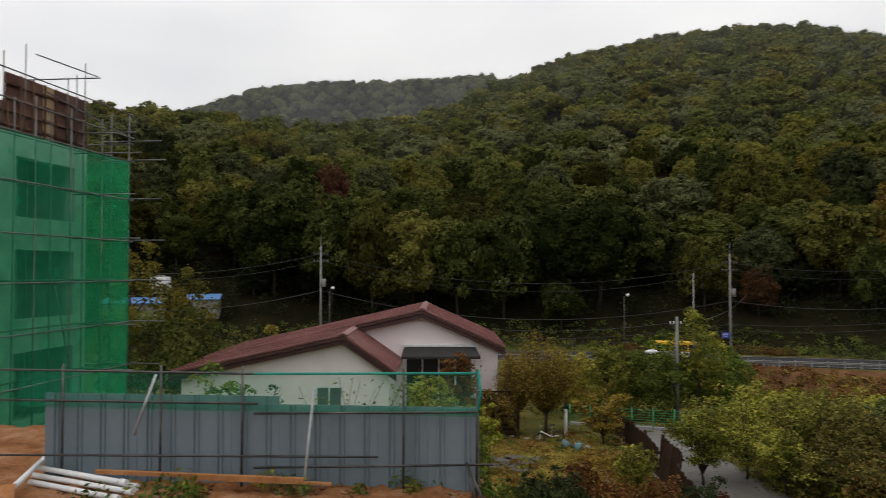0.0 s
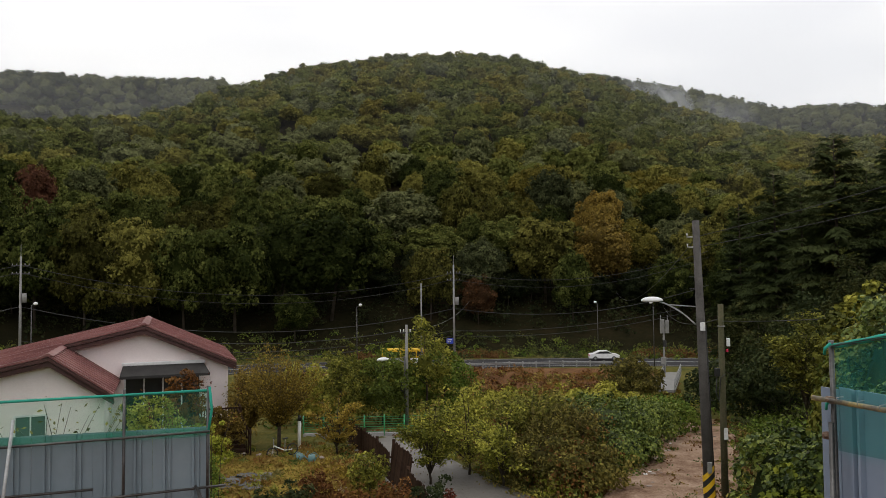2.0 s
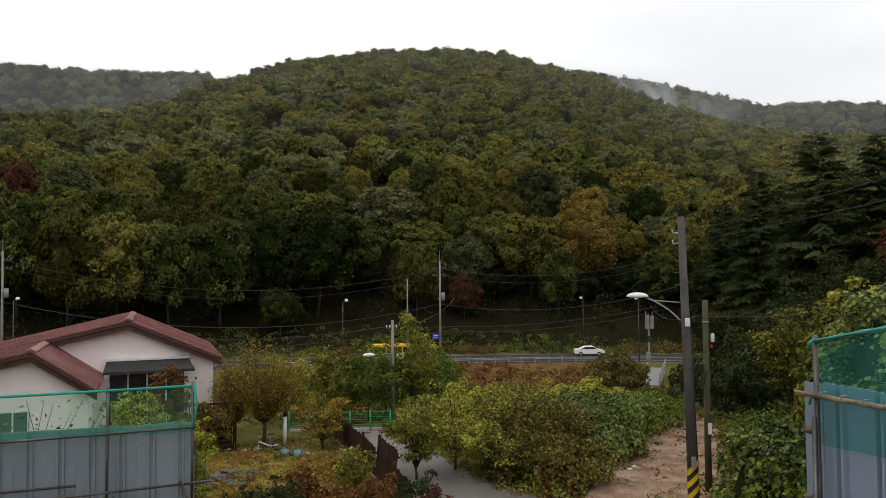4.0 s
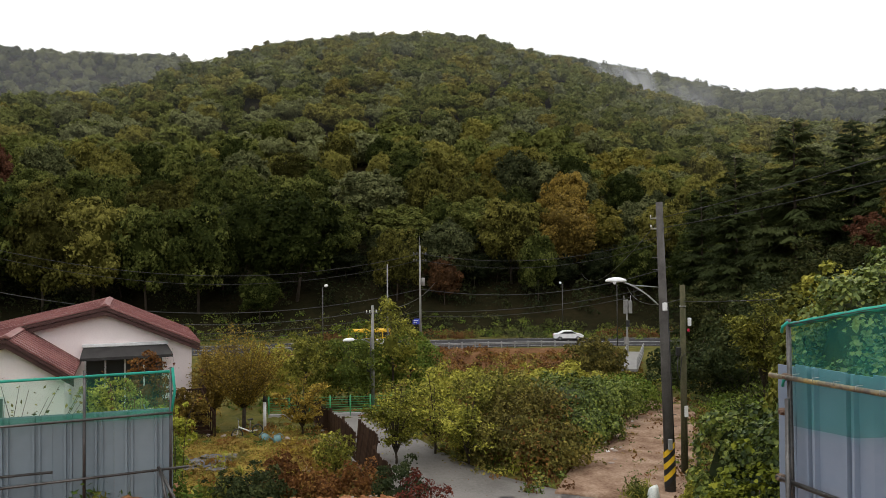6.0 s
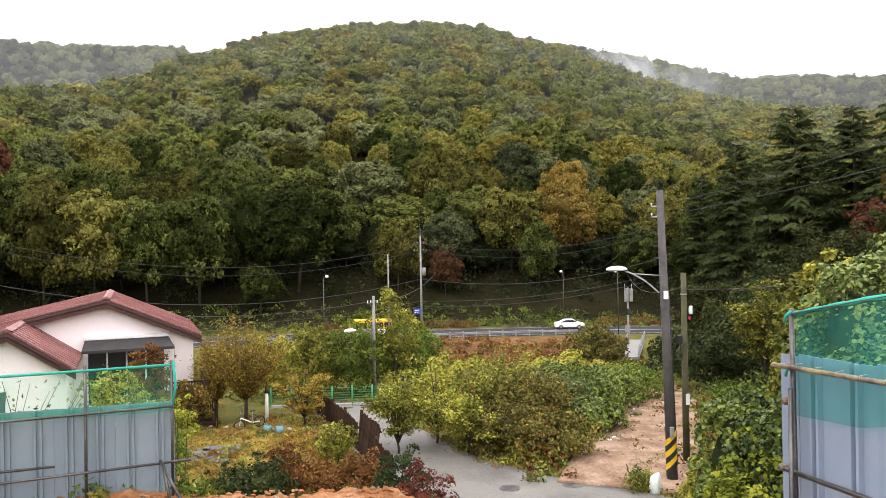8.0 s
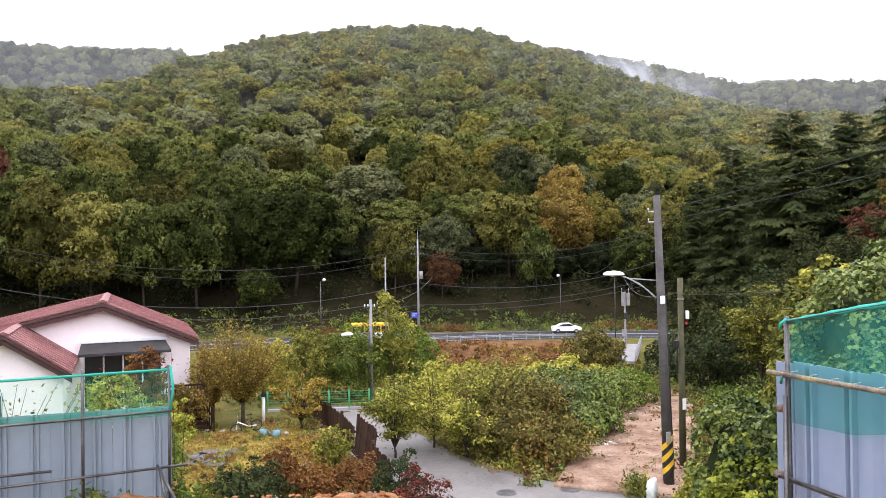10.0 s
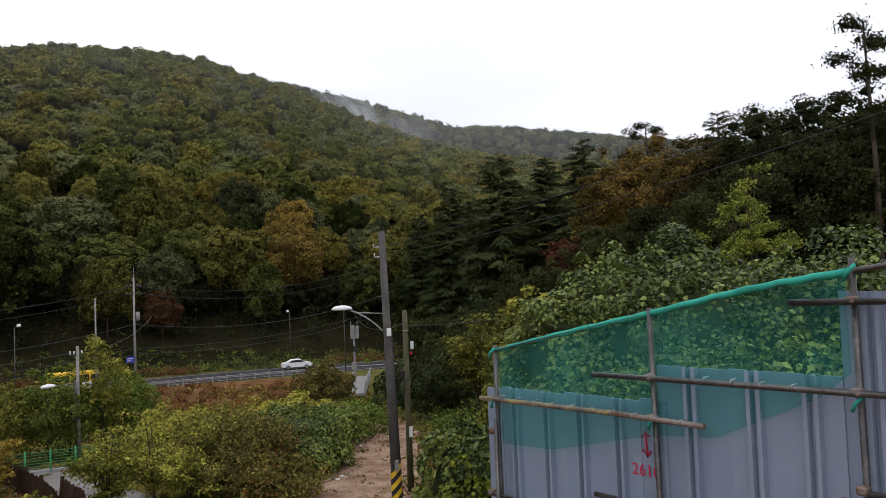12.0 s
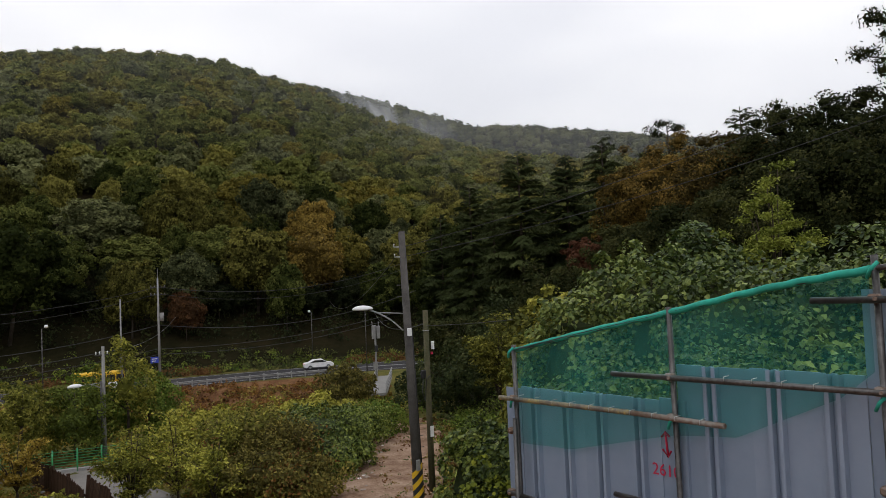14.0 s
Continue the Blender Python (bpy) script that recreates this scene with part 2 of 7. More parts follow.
L_CONIFER = leaves("conifer_needles", (0.023, 0.033, 0.012), (0.045, 0.058, 0.020), (0.078, 0.092, 0.032), 0.3, 0.05, each=0.2, thin=0.2)
L_GRASS = leaves("dry_yellow_grass", (0.14, 0.092, 0.024), (0.23, 0.155, 0.040), (0.31, 0.215, 0.062), each=0.25)
L_WEED = leaves("weed_blades", (0.05, 0.08, 0.018), (0.10, 0.13, 0.03), (0.19, 0.16, 0.05))

L_LANE = leaves("lane_tree_leaves", (0.10, 0.108, 0.016), (0.28, 0.275, 0.040), (0.50, 0.47, 0.085))
L_FEATHER = leaves("feathery_leaves", (0.06, 0.08, 0.014), (0.14, 0.17, 0.026), (0.26, 0.29, 0.05))
L_VINE = leaves("dark_vine_leaves", (0.018, 0.034, 0.007), (0.066, 0.096, 0.017), (0.185, 0.22, 0.040), 0.35, 0.25, 0.5, each=0.7)
# near-black leaves: the shade under the forest's edge is put into their colour
L_UNDERWOOD_SHADE = leaves("shade_toned_underwood_leaves", (0.008, 0.013, 0.004), (0.018, 0.024, 0.007), (0.036, 0.040, 0.012), thin=0.1)
L_OLIVE = leaves("olive_leaves", (0.062, 0.057, 0.014), (0.165, 0.142, 0.032), (0.32, 0.258, 0.062))
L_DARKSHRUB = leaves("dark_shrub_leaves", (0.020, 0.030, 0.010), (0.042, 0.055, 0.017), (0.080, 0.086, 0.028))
L_RUSSET = leaves("russet_shrub_leaves", (0.10, 0.042, 0.014), (0.19, 0.085, 0.024), (0.24, 0.14, 0.036))
L_REDSHRUB = leaves("red_shrub_leaves", (0.085, 0.020, 0.014), (0.15, 0.040, 0.022), (0.16, 0.09, 0.03))
L_KUDZU2 = leaves("pale_vine_leaves", (0.024, 0.044, 0.010), (0.078, 0.116, 0.024), (0.19, 0.23, 0.052), 0.4, 0.28, 0.5, each=0.65)
L_GREENYEL = leaves("yellow_green_leaves", (0.056, 0.062, 0.011), (0.15, 0.15, 0.025), (0.30, 0.285, 0.052))
L_RUSTOAK = leaves("rusty_oak_leaves", (0.042, 0.032, 0.009), (0.105, 0.072, 0.016), (0.20, 0.130, 0.030), 0.5, 0.05)
SLATE = material("grey_flagstone", ((0.055, 0.055, 0.06), (0.095, 0.095, 0.10), (0.13, 0.13, 0.135)), scale=2, fine=14, rough=0.8, bump=0.2)
PIPE_LIGHT = material("bright_galvanised_pipe", ((0.24, 0.25, 0.25), (0.36, 0.37, 0.37), (0.46, 0.47, 0.47)), scale=3, fine=30, rough=0.5, metal=0.3, bump=0.1)
CONCRETE_NEW = material("fresh_grey_concrete", ((0.34, 0.345, 0.34), (0.44, 0.445, 0.44), (0.52, 0.525, 0.51)), scale=1.0, fine=18, rough=0.85, bump=0.2)
# darker copy of the oak leaves, the wood's shade mixed into the colour
L_SHADEOAK = leaves("shaded_oak_leaves", (0.012, 0.016, 0.005), (0.026, 0.032, 0.010), (0.056, 0.058, 0.018), 0.6, 0.05, each=0.4)


# ---- mesh helpers ----
def part(name, bm, mat, parent=None, label=""):
    """Links a bmesh as one mesh object, under a thing or part where one is given."""
    me = bpy.data.meshes.new(name)
    bm.to_mesh(me)
    bm.free()
    return mesh_part(name, me, mat, parent, label)


def mesh_part(name, me, mat, parent=None, label=""):
    if not me.materials:
        me.materials.append(mat)
    ob = new(name, me)
    if parent is not None:
        ob.parent = parent
    return tagged(ob, label)


def thing(name, m, label, category, group="", kind=""):
    ob = new(name)
    ob.matrix_basis = m
    return tagged(ob, label, category, group, kind)


def bm_box(lo, hi, bevel=0.0, bm=None):
    bm = bm or bmesh.new()
    lo, hi = Vector(lo), Vector(hi)
    c, s = (lo + hi) / 2, hi - lo
    r = bmesh.ops.create_cube(bm, size=1, matrix=Matrix.Translation(c) @ Matrix.Diagonal((*s, 1)))
    if bevel:
        edges = {e for v in r["verts"] for e in v.link_edges}
        bmesh.ops.bevel(bm, geom=list(edges), offset=bevel, segments=1, affect="EDGES")
    return bm


def bm_tube(points, radius, sides=8, bm=None, radius_end=None):
    """A tube along the points, closed at both ends; it may taper."""
    bm = bm or bmesh.new()
    pts = [Vector(p) for p in points]
    rings = []
    for i, p in enumerate(pts):
        d = (pts[min(i + 1, len(pts) - 1)] - pts[max(i - 1, 0)]).normalized()
        a = d.orthogonal().normalized() if abs(d.z) < 0.9 else Vector((1, 0, 0))
        a = (a - d * a.dot(d)).normalized()
        b = d.cross(a)
        f = i / (len(pts) - 1)
        r = radius if radius_end is None else radius + (radius_end - radius) * f
        rings.append([bm.verts.new(p + (a * math.cos(k * math.tau / sides) + b * math.sin(k * math.tau / sides)) * r) for k in range(sides)])
    for u, w in zip(rings, rings[1:]):
        for k in range(sides):
            f = bm.faces.new((u[k], u[(k + 1) % sides], w[(k + 1) % sides], w[k]))
            f.smooth = True
    bm.faces.new(rings[0][::-1])
    bm.faces.new(rings[-1])
    return bm


def bm_prism(outline, depth, bm=None):
    """A flat outline (list of 3D points) pushed along the vector depth."""
    bm = bm or bmesh.new()
    d = Vector(depth)
    a = [bm.verts.new(p) for p in outline]
    b = [bm.verts.new(Vector(p) + d) for p in outline]
    n = len(a)
    bm.faces.new(a[::-1])
    bm.faces.new(b)
    for k in range(n):
        bm.faces.new((a[k], a[(k + 1) % n], b[(k + 1) % n], b[k]))
    bmesh.ops.recalc_face_normals(bm, faces=bm.faces)
    return bm


def mesh_from(name, verts, faces, tint=None, smooth=False):
    """A mesh out of arrays; faces is an (n, 3) or (n, 4) array."""
    verts, faces = np.asarray(verts, np.float32), np.asarray(faces, np.int32)
    me = bpy.data.meshes.new(name)
    k = faces.shape[1]
    me.vertices.add(len(verts))
    me.vertices.foreach_set("co", verts.ravel())
    me.loops.add(faces.size)
    me.loops.foreach_set("vertex_index", faces.ravel())
    me.polygons.add(len(faces))
    me.polygons.foreach_set("loop_start", np.arange(0, faces.size, k, dtype=np.int32))
    me.polygons.foreach_set("use_smooth", np.full(len(faces), smooth))
    if tint is not None:
        at = me.attributes.new("tint", "FLOAT", "FACE")
        at.data.foreach_set("value", np.asarray(tint, np.float32))
    me.update(calc_edges=True)
    return me


RNG = np.random.default_rng(7)


def leaf_quads(points, normals, size, rng, jitter=0.7, long=1.0):
    """One small four-cornered leaf spray at each point, facing about along its normal."""
    n = len(points)
    nn = normals + rng.normal(0, jitter, (n, 3))
    nn /= np.linalg.norm(nn, axis=1)[:, None] + 1e-9
    a = np.cross(nn, rng.normal(0, 1, (n, 3)))
    a /= np.linalg.norm(a, axis=1)[:, None] + 1e-9
    b = np.cross(nn, a)
    s = (size * rng.uniform(0.6, 1.3, n))[:, None]
    w = s * rng.uniform(0.45, 0.8, n)[:, None]
    sag = nn * s * rng.uniform(-0.25, 0.25, n)[:, None]
    v = np.stack([points - a * s * long, points + b * w + sag, points + a * s * long, points - b * w * rng.uniform(0.6, 1.1, n)[:, None] + sag], 1)
    return v.reshape(-1, 3), np.arange(4 * n).reshape(-1, 4)


def leaf_tris(points, normals, size, rng, jitter=0.7):
    """Three-cornered leaf sprays, for woods seen from afar."""
    n = len(points)
    nn = normals + rng.normal(0, jitter, (n, 3))
    nn /= np.linalg.norm(nn, axis=1)[:, None] + 1e-9
    a = np.cross(nn, rng.normal(0, 1, (n, 3)))
    a /= np.linalg.norm(a, axis=1)[:, None] + 1e-9
    b = np.cross(nn, a)
    s = (size * rng.uniform(0.7, 1.35, n))[:, None]
    v = np.stack([points - a * s, points + a * s * 0.5 + b * s * rng.uniform(0.6, 1.0, n)[:, None], points + a * s * 0.6 - b * s * rng.uniform(0.6, 1.0, n)[:, None]], 1)
    return v.reshape(-1, 3), np.arange(3 * n).reshape(-1, 3)


SPH_V, SPH_F = [], []
_b = bmesh.new()
bmesh.ops.create_icosphere(_b, subdivisions=2, radius=1)
SPH_V = np.array([v.co[:] for v in _b.verts])
SPH_F = np.array([[v.index for v in f.verts] + [f.verts[2].index] for f in _b.faces])[:, :3]
_b.free()
_b = bmesh.new()
bmesh.ops.create_icosphere(_b, subdivisions=1, radius=1)
ICO_V = np.array([v.co[:] for v in _b.verts])
ICO_F = np.array([[v.index for v in f.verts] for f in _b.faces])
_b.free()


def dome_arrays(rng, radius, height, lumps, sprays, size, jitter=0.7, lump=(0.16, 0.30), core=0.7, low=-0.35, tri=False, ragged=0.25, stretch=1.0):
    """Leaf sprays over many small masses that sit on a rounded crown, with one inner mass behind them."""
    d = rng.normal(0, 1, (lumps * 4, 3))
    d /= np.linalg.norm(d, axis=1)[:, None]
    d = d[d[:, 2] > low][:lumps]
    half = np.array((radius, radius, height * 0.5 * stretch))
    mid = np.array((0, 0, height * 0.5))
    r = radius * rng.uniform(*lump, len(d))
    c = mid + d * (1 - r / radius)[:, None] * rng.uniform(1 - ragged, 1.0, (len(d), 1)) * half
    pick = rng.choice(len(d), sprays, p=r ** 2 / (r ** 2).sum())
    e = rng.normal(0, 1, (sprays, 3)) + d[pick] * 0.9
    e /= np.linalg.norm(e, axis=1)[:, None]
    p = c[pick] + e * (r[pick] * rng.uniform(0.7, 1.2, sprays))[:, None]
    n = e * 0.55 + d[pick] * 0.6 + np.array((0, 0, 0.3))
    if tri:
        tv, tf = leaf_tris(p, n, size, rng, jitter)
    else:
        tv, qf = leaf_quads(p, n, size, rng, jitter)
        tf = np.concatenate([qf[:, :3], qf[:, [0, 2, 3]]])
    if not core:
        return tv, tf
    cv, cf = (ICO_V, ICO_F) if sprays < 1500 else (SPH_V, SPH_F)
    return np.concatenate([tv, mid + cv * half * core * rng.uniform(0.85, 1.1, (len(cv), 1))]), np.concatenate([tf, cf + len(tv)])


def trunk_bm(rng, height, radius, limbs=5, reach=1.5, lean=0.15):
    bm = bmesh.new()
    top = Vector((rng.normal(0, lean), rng.normal(0, lean), height))
    bm_tube([(0, 0, -0.3), top * 0.35 + Vector((rng.normal(0, lean / 2), rng.normal(0, lean / 2), 0)), top * 0.7, top], radius, 7, bm, radius * 0.3)
    for k in range(limbs):
        h = height * rng.uniform(0.35, 0.9)
        a = rng.uniform(0, math.tau)
        s = top * (h / height)
        e = s + Vector((math.cos(a), math.sin(a), rng.uniform(0.5, 1.1))) * reach * rng.uniform(0.6, 1.1)
        m = (s + e) / 2 + Vector((0, 0, 0.12 * reach))
        bm_tube([s, m, e], radius * 0.4, 5, bm, radius * 0.1)
    return bm


def P(az, dist, z=None):
    """A place by its bearing (degrees, to the left) and level distance from the viewpoint."""
    a = radians(az)
    x, y = -math.sin(a) * dist, math.cos(a) * dist
    return Vector((x, y, float(ground_z(x, y)) if z is None else z))


# ---- the lie of the land ----
NEAR_AZ = (-180, -90, -75, -60, -53, -48, -44, -38.2, -32, -26, -18.5, -15, -9, -5, -3, 0, 3.6, 9, 14, 17.8, 23, 40, 90, 180)
NEAR_EL = (4, 5, 7.5, 9.0, 9.3, 9.8, 10.6, 12.5, 15.1, 16.8, 17.2, 16.9, 15.9, 14.6, 14.0, 12.6, 11.8, 11.2, 11.7, 12.1, 12.0, 11, 6, 4)
NEAR_R = (300, 300, 330, 360, 380, 400, 420, 440, 450, 450, 450, 440, 420, 390, 370, 340, 310, 290, 280, 270, 260, 260, 280, 300)
FAR_AZ = (-180, -90, -75, -60, -53, -48, -44, -38.2, -32, -26, -15, -6, -3, 3.6, 9, 14, 20, 40, 90, 180)
FAR_EL = (4, 6, 8.2, 9.8, 10.9, 11.6, 11.8, 13.6, 15.0, 14.0, 12.0, 14.2, 14.7, 14.3, 14.1, 13.4, 11.2, 9, 5, 4)


def smooth(t):
    t = np.clip(t, 0, 1)
    return t * t * (3 - 2 * t)


def road_radius(az):
    return 113 + np.maximum(0, -az - 21) * 0.33


def ground_z(x, y):
    x, y = np.asarray(x, float), np.asarray(y, float)
    r = np.hypot(x, y)
    az = np.degrees(np.arctan2(-x, y))
    rho = r - (road_radius(np.clip(az, -60, 40)) - 113)
    z = np.interp(rho, (0, 34, 46, 60, 80, 95, 103.5, 126, 129), (0, 0, -1.2, -2.6, -5.2, -6.4, -4.6, -4.6, -4.2))
    rr, el = np.interp(az, NEAR_AZ, NEAR_R), np.interp(az, NEAR_AZ, NEAR_EL)
    top = 8 + rr * np.tan(np.radians(el)) - 9.0
    s = np.clip((rho - 129) / (rr - 129), 0, 1)
    hill = (top + 4.2) * (0.86 * s + 0.14 * np.sin(s * math.pi / 2))
    over = np.clip((rho - rr) / 160, 0, 1)
    z = z + hill * (1 - 0.45 * smooth(over))
    ftop = 8 + 720 * np.tan(np.radians(np.interp(az, FAR_AZ, FAR_EL))) - 9.0
    fs = smooth((r - 520) / 200)
    z = np.where(r > 520, z + (ftop - z) * fs, z)
    z = np.where(r > 720, ftop * (1 - 0.8 * smooth((r - 720) / 900)), z)
    near = 1 - smooth((r - 70) / 30)
    right = smooth((-az - 43) / 11) * near * (y > -60)
    z = z + right * (4.4 + 4.5 * np.clip((r - 14) / 45, 0, 1))
    edge = np.where(y < 6.5, 6.0, 3.7)
    out = np.maximum(np.maximum(y - np.where(x < -6.4, 16.0, np.where(x < 0.7, 12.2, 11.0)), x - edge), np.maximum(-y - 25, -x - 30))
    pad = 4.74 - 0.09 * np.clip(x, 0, 4) - 0.85 * np.maximum(0, out)
    return np.maximum(z, pad)


def wpart(name, bm, mat, parent, label=""):
    """Like part(), for a bmesh in world places; the thing's own place is taken off."""
    root = parent
    while root.parent is not None:
        root = root.parent
    bm.transform(root.matrix_basis.inverted())
    return part(name, bm, mat, parent, label)


# ---- ground, road, lane ----
def build_ground():
    az = np.concatenate([np.linspace(-180, -80, 41)[:-1], np.linspace(-80, 36, 200), np.linspace(36, 180, 49)[1:-1]])
    rad = np.concatenate([[0.01], np.linspace(1, 60, 119), np.linspace(61, 135, 70), np.linspace(139, 800, 54), np.geomspace(830, 4200, 16)])
    A, Rr = np.meshgrid(np.radians(az), rad, indexing="ij")
    X, Y = -np.sin(A) * Rr, np.cos(A) * Rr
    Z = ground_z(X, Y)
    rng = np.random.default_rng(3)
    rough = np.where(Rr < 20, 0.02, 0.10) * (Rr > 2)
    off_road = np.abs(Rr - road_radius(np.degrees(A))) > 9
    Z = Z + rng.normal(0, 1, Z.shape) * rough * off_road * (1 - (np.abs(Rr - 31) < 12) * 0.85)
    Z = Z + (Rr < 16) * (Rr > 3) * (0.014 * np.sin(2.1 * X + 1.3 * Y) + 0.012 * np.sin(4.3 * X - 2.2 * Y + 1) + 0.012 * np.sin(9.0 * X + 5.0 * Y))
    V = np.stack([X, Y, Z], -1).reshape(-1, 3)
    na, nr = len(az), len(rad)
    i, j = np.meshgrid(np.arange(na), np.arange(nr - 1), indexing="ij")
    i2 = (i + 1) % na
    F = np.stack([i * nr + j, i2 * nr + j, i2 * nr + j + 1, i * nr + j + 1], -1).reshape(-1, 4)[:, ::-1]
    me = mesh_from("ground", V, F, smooth=True)
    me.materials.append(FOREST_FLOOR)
    for m in (SOIL, GROUND_GRASS, GROUND_BANK, GROUND_LAWN):
        me.materials.append(m)
    c = V[F].mean(1)
    r, a = np.hypot(c[:, 0], c[:, 1]), np.degrees(np.arctan2(-c[:, 0], c[:, 1]))
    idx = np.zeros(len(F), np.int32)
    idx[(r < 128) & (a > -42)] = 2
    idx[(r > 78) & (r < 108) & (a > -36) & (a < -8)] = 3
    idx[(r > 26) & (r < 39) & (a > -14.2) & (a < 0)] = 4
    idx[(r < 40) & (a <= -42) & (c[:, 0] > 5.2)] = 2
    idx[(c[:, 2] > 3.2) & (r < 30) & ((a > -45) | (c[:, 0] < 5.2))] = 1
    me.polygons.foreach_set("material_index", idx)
    ob = new("ground", me)
    tagged(ob, "rolling valley ground of soil, grass and forest floor", "ground", kind="structure")


GROUND_GRASS = material("rough_grass_ground", ((0.045, 0.050, 0.014), (0.09, 0.085, 0.022), (0.15, 0.115, 0.035)), scale=0.4, fine=6, rough=0.95, bump=0.5, bump_dist=0.1, spec=0.05)
GROUND_LAWN = material("dry_golden_lawn", ((0.11, 0.085, 0.020), (0.22, 0.16, 0.032), (0.30, 0.21, 0.05)), scale=0.5, fine=7, rough=0.95, bump=0.4, bump_dist=0.05, spec=0.05)
GROUND_BANK = material("russet_bank_ground", ((0.06, 0.030, 0.014), (0.13, 0.064, 0.030), (0.19, 0.105, 0.05)), scale=0.3, fine=4, rough=0.95, bump=0.5, bump_dist=0.1, spec=0.05)
build_ground()


def catmull(points, steps):
    pts = [Vector(p) for p in points]
    pts = [2 * pts[0] - pts[1]] + pts + [2 * pts[-1] - pts[-2]]
    out = []
    for k in range(1, len(pts) - 2):
        a, b, c, d = pts[k - 1:k + 3]
        for s in range(steps):
            t = s / steps
            out.append(0.5 * (2 * b + (c - a) * t + (2 * a - 5 * b + 4 * c - d) * t * t + (3 * b - a - 3 * c + d) * t ** 3))
    return out + [pts[-2]]


def strip(name, centre, widths, mat, lift, cols=8, steps=10, thick=0.12, uneven=0.0):
    """A slab with real thickness that follows the land along a centre line."""
    line = catmull([(p.x, p.y, 0) for p in centre], steps)
    ws = np.interp(np.linspace(0, 1, len(line)), np.linspace(0, 1, len(widths)), widths)
    bm = bmesh.new()
    rows = []
    for i, p in enumerate(line):
        d = (line[min(i + 1, len(line) - 1)] - line[max(i - 1, 0)]).normalized()
        n = Vector((d.y, -d.x, 0))
        row = []
        for k in range(cols + 1):
            q = p + n * ws[i] * (k / cols - 0.5)
            row.append(bm.verts.new((q.x, q.y, float(ground_z(q.x, q.y)) + lift + uneven * (noise.noise(Vector((q.x * 0.9, q.y * 0.9, 0))) + 0.6 * noise.noise(Vector((q.x * 2.6, q.y * 2.6, 3)))))))
        rows.append(row)
    for u, w in zip(rows, rows[1:]):
        for k in range(cols):
            bm.faces.new((u[k], w[k], w[k + 1], u[k + 1])).smooth = True
    bmesh.ops.recalc_face_normals(bm, faces=bm.faces)
    if sum(f.normal.z for f in bm.faces) < 0:
        bmesh.ops.reverse_faces(bm, faces=bm.faces)
    edge = [e for e in bm.edges if e.is_boundary]
    g = bmesh.ops.extrude_edge_only(bm, edges=edge)
    for v in g["geom"]:
        if isinstance(v, bmesh.types.BMVert):
            v.co.z -= thick
    return part(name, bm, mat)


def road_point(az, side=0.0):
    return P(az, float(road_radius(az)) + side)


road = tagged(strip("road", [road_point(a) for a in range(40, -66, -5)], [11.5], ASPHALT, 0.06, cols=6, steps=4), "dark wet asphalt two-lane valley road", "road", kind="structure")
for off, nm in ((-4.9, "edge_line"), (4.9, "edge_line"), (0.1, "centre_line"), (-0.25, "centre_line")):
    ob = strip(nm, [road_point(a, off) for a in range(40, -66, -5)], [0.22], ROADPAINT, 0.075, cols=1, steps=4, thick=0.01)
    tagged(ob, "painted road line", "road marking", kind="structure")
lane_line = [P(-13.6, 47), P(-14.6, 43), P(-16.0, 37), P(-18.9, 31), P(-22.5, 27), P(-28, 24.4), P(-35, 22.8), P(-44, 21.5)]
tagged(strip("lane", lane_line, [3.2, 3.4, 4.6, 5.6], LANE, 0.05), "grey worn concrete lane between gardens", "lane", kind="structure")
tagged(strip("dirt_track", [P(-35.9, 25.5), P(-36.8, 30), P(-37.8, 34), P(-38.4, 41), P(-38, 50)], [4.6, 4.3, 3.8, 3.0], DIRT, 0.12, cols=20, steps=16, uneven=0.08), "pale rutted dirt track strewn with litter", "track", kind="structure")
tagged(strip("edge_line", [P(-22.7, 23.6), P(-24.2, 22.6), P(-26, 21.6)], [0.13], ROADPAINT, 0.085, cols=1, thick=0.02), "worn white lane edge line", "road marking", kind="structure")


def disc_bm(radius, height, sides=28, centre=(0, 0, 0)):
    bm = bmesh.new()
    bmesh.ops.create_cone(bm, cap_ends=True, segments=sides, radius1=radius, radius2=radius * 0.97, depth=height, matrix=Matrix.Translation(centre))
    return bm


def manhole(az, dist, radius):
    p = P(az, dist)
    root = thing("manhole_cover", Matrix.Translation((p.x, p.y, p.z + 0.05)), "round dark iron manhole cover in the lane", "manhole")
    part("rim", disc_bm(radius * 1.08, 0.03), LANE, root)
    part("lid", disc_bm(radius, 0.045), PIPE, root, "dark iron lid")


manhole(-27.3, 25.1, 0.33)
manhole(-32.0, 25.6, 0.33)


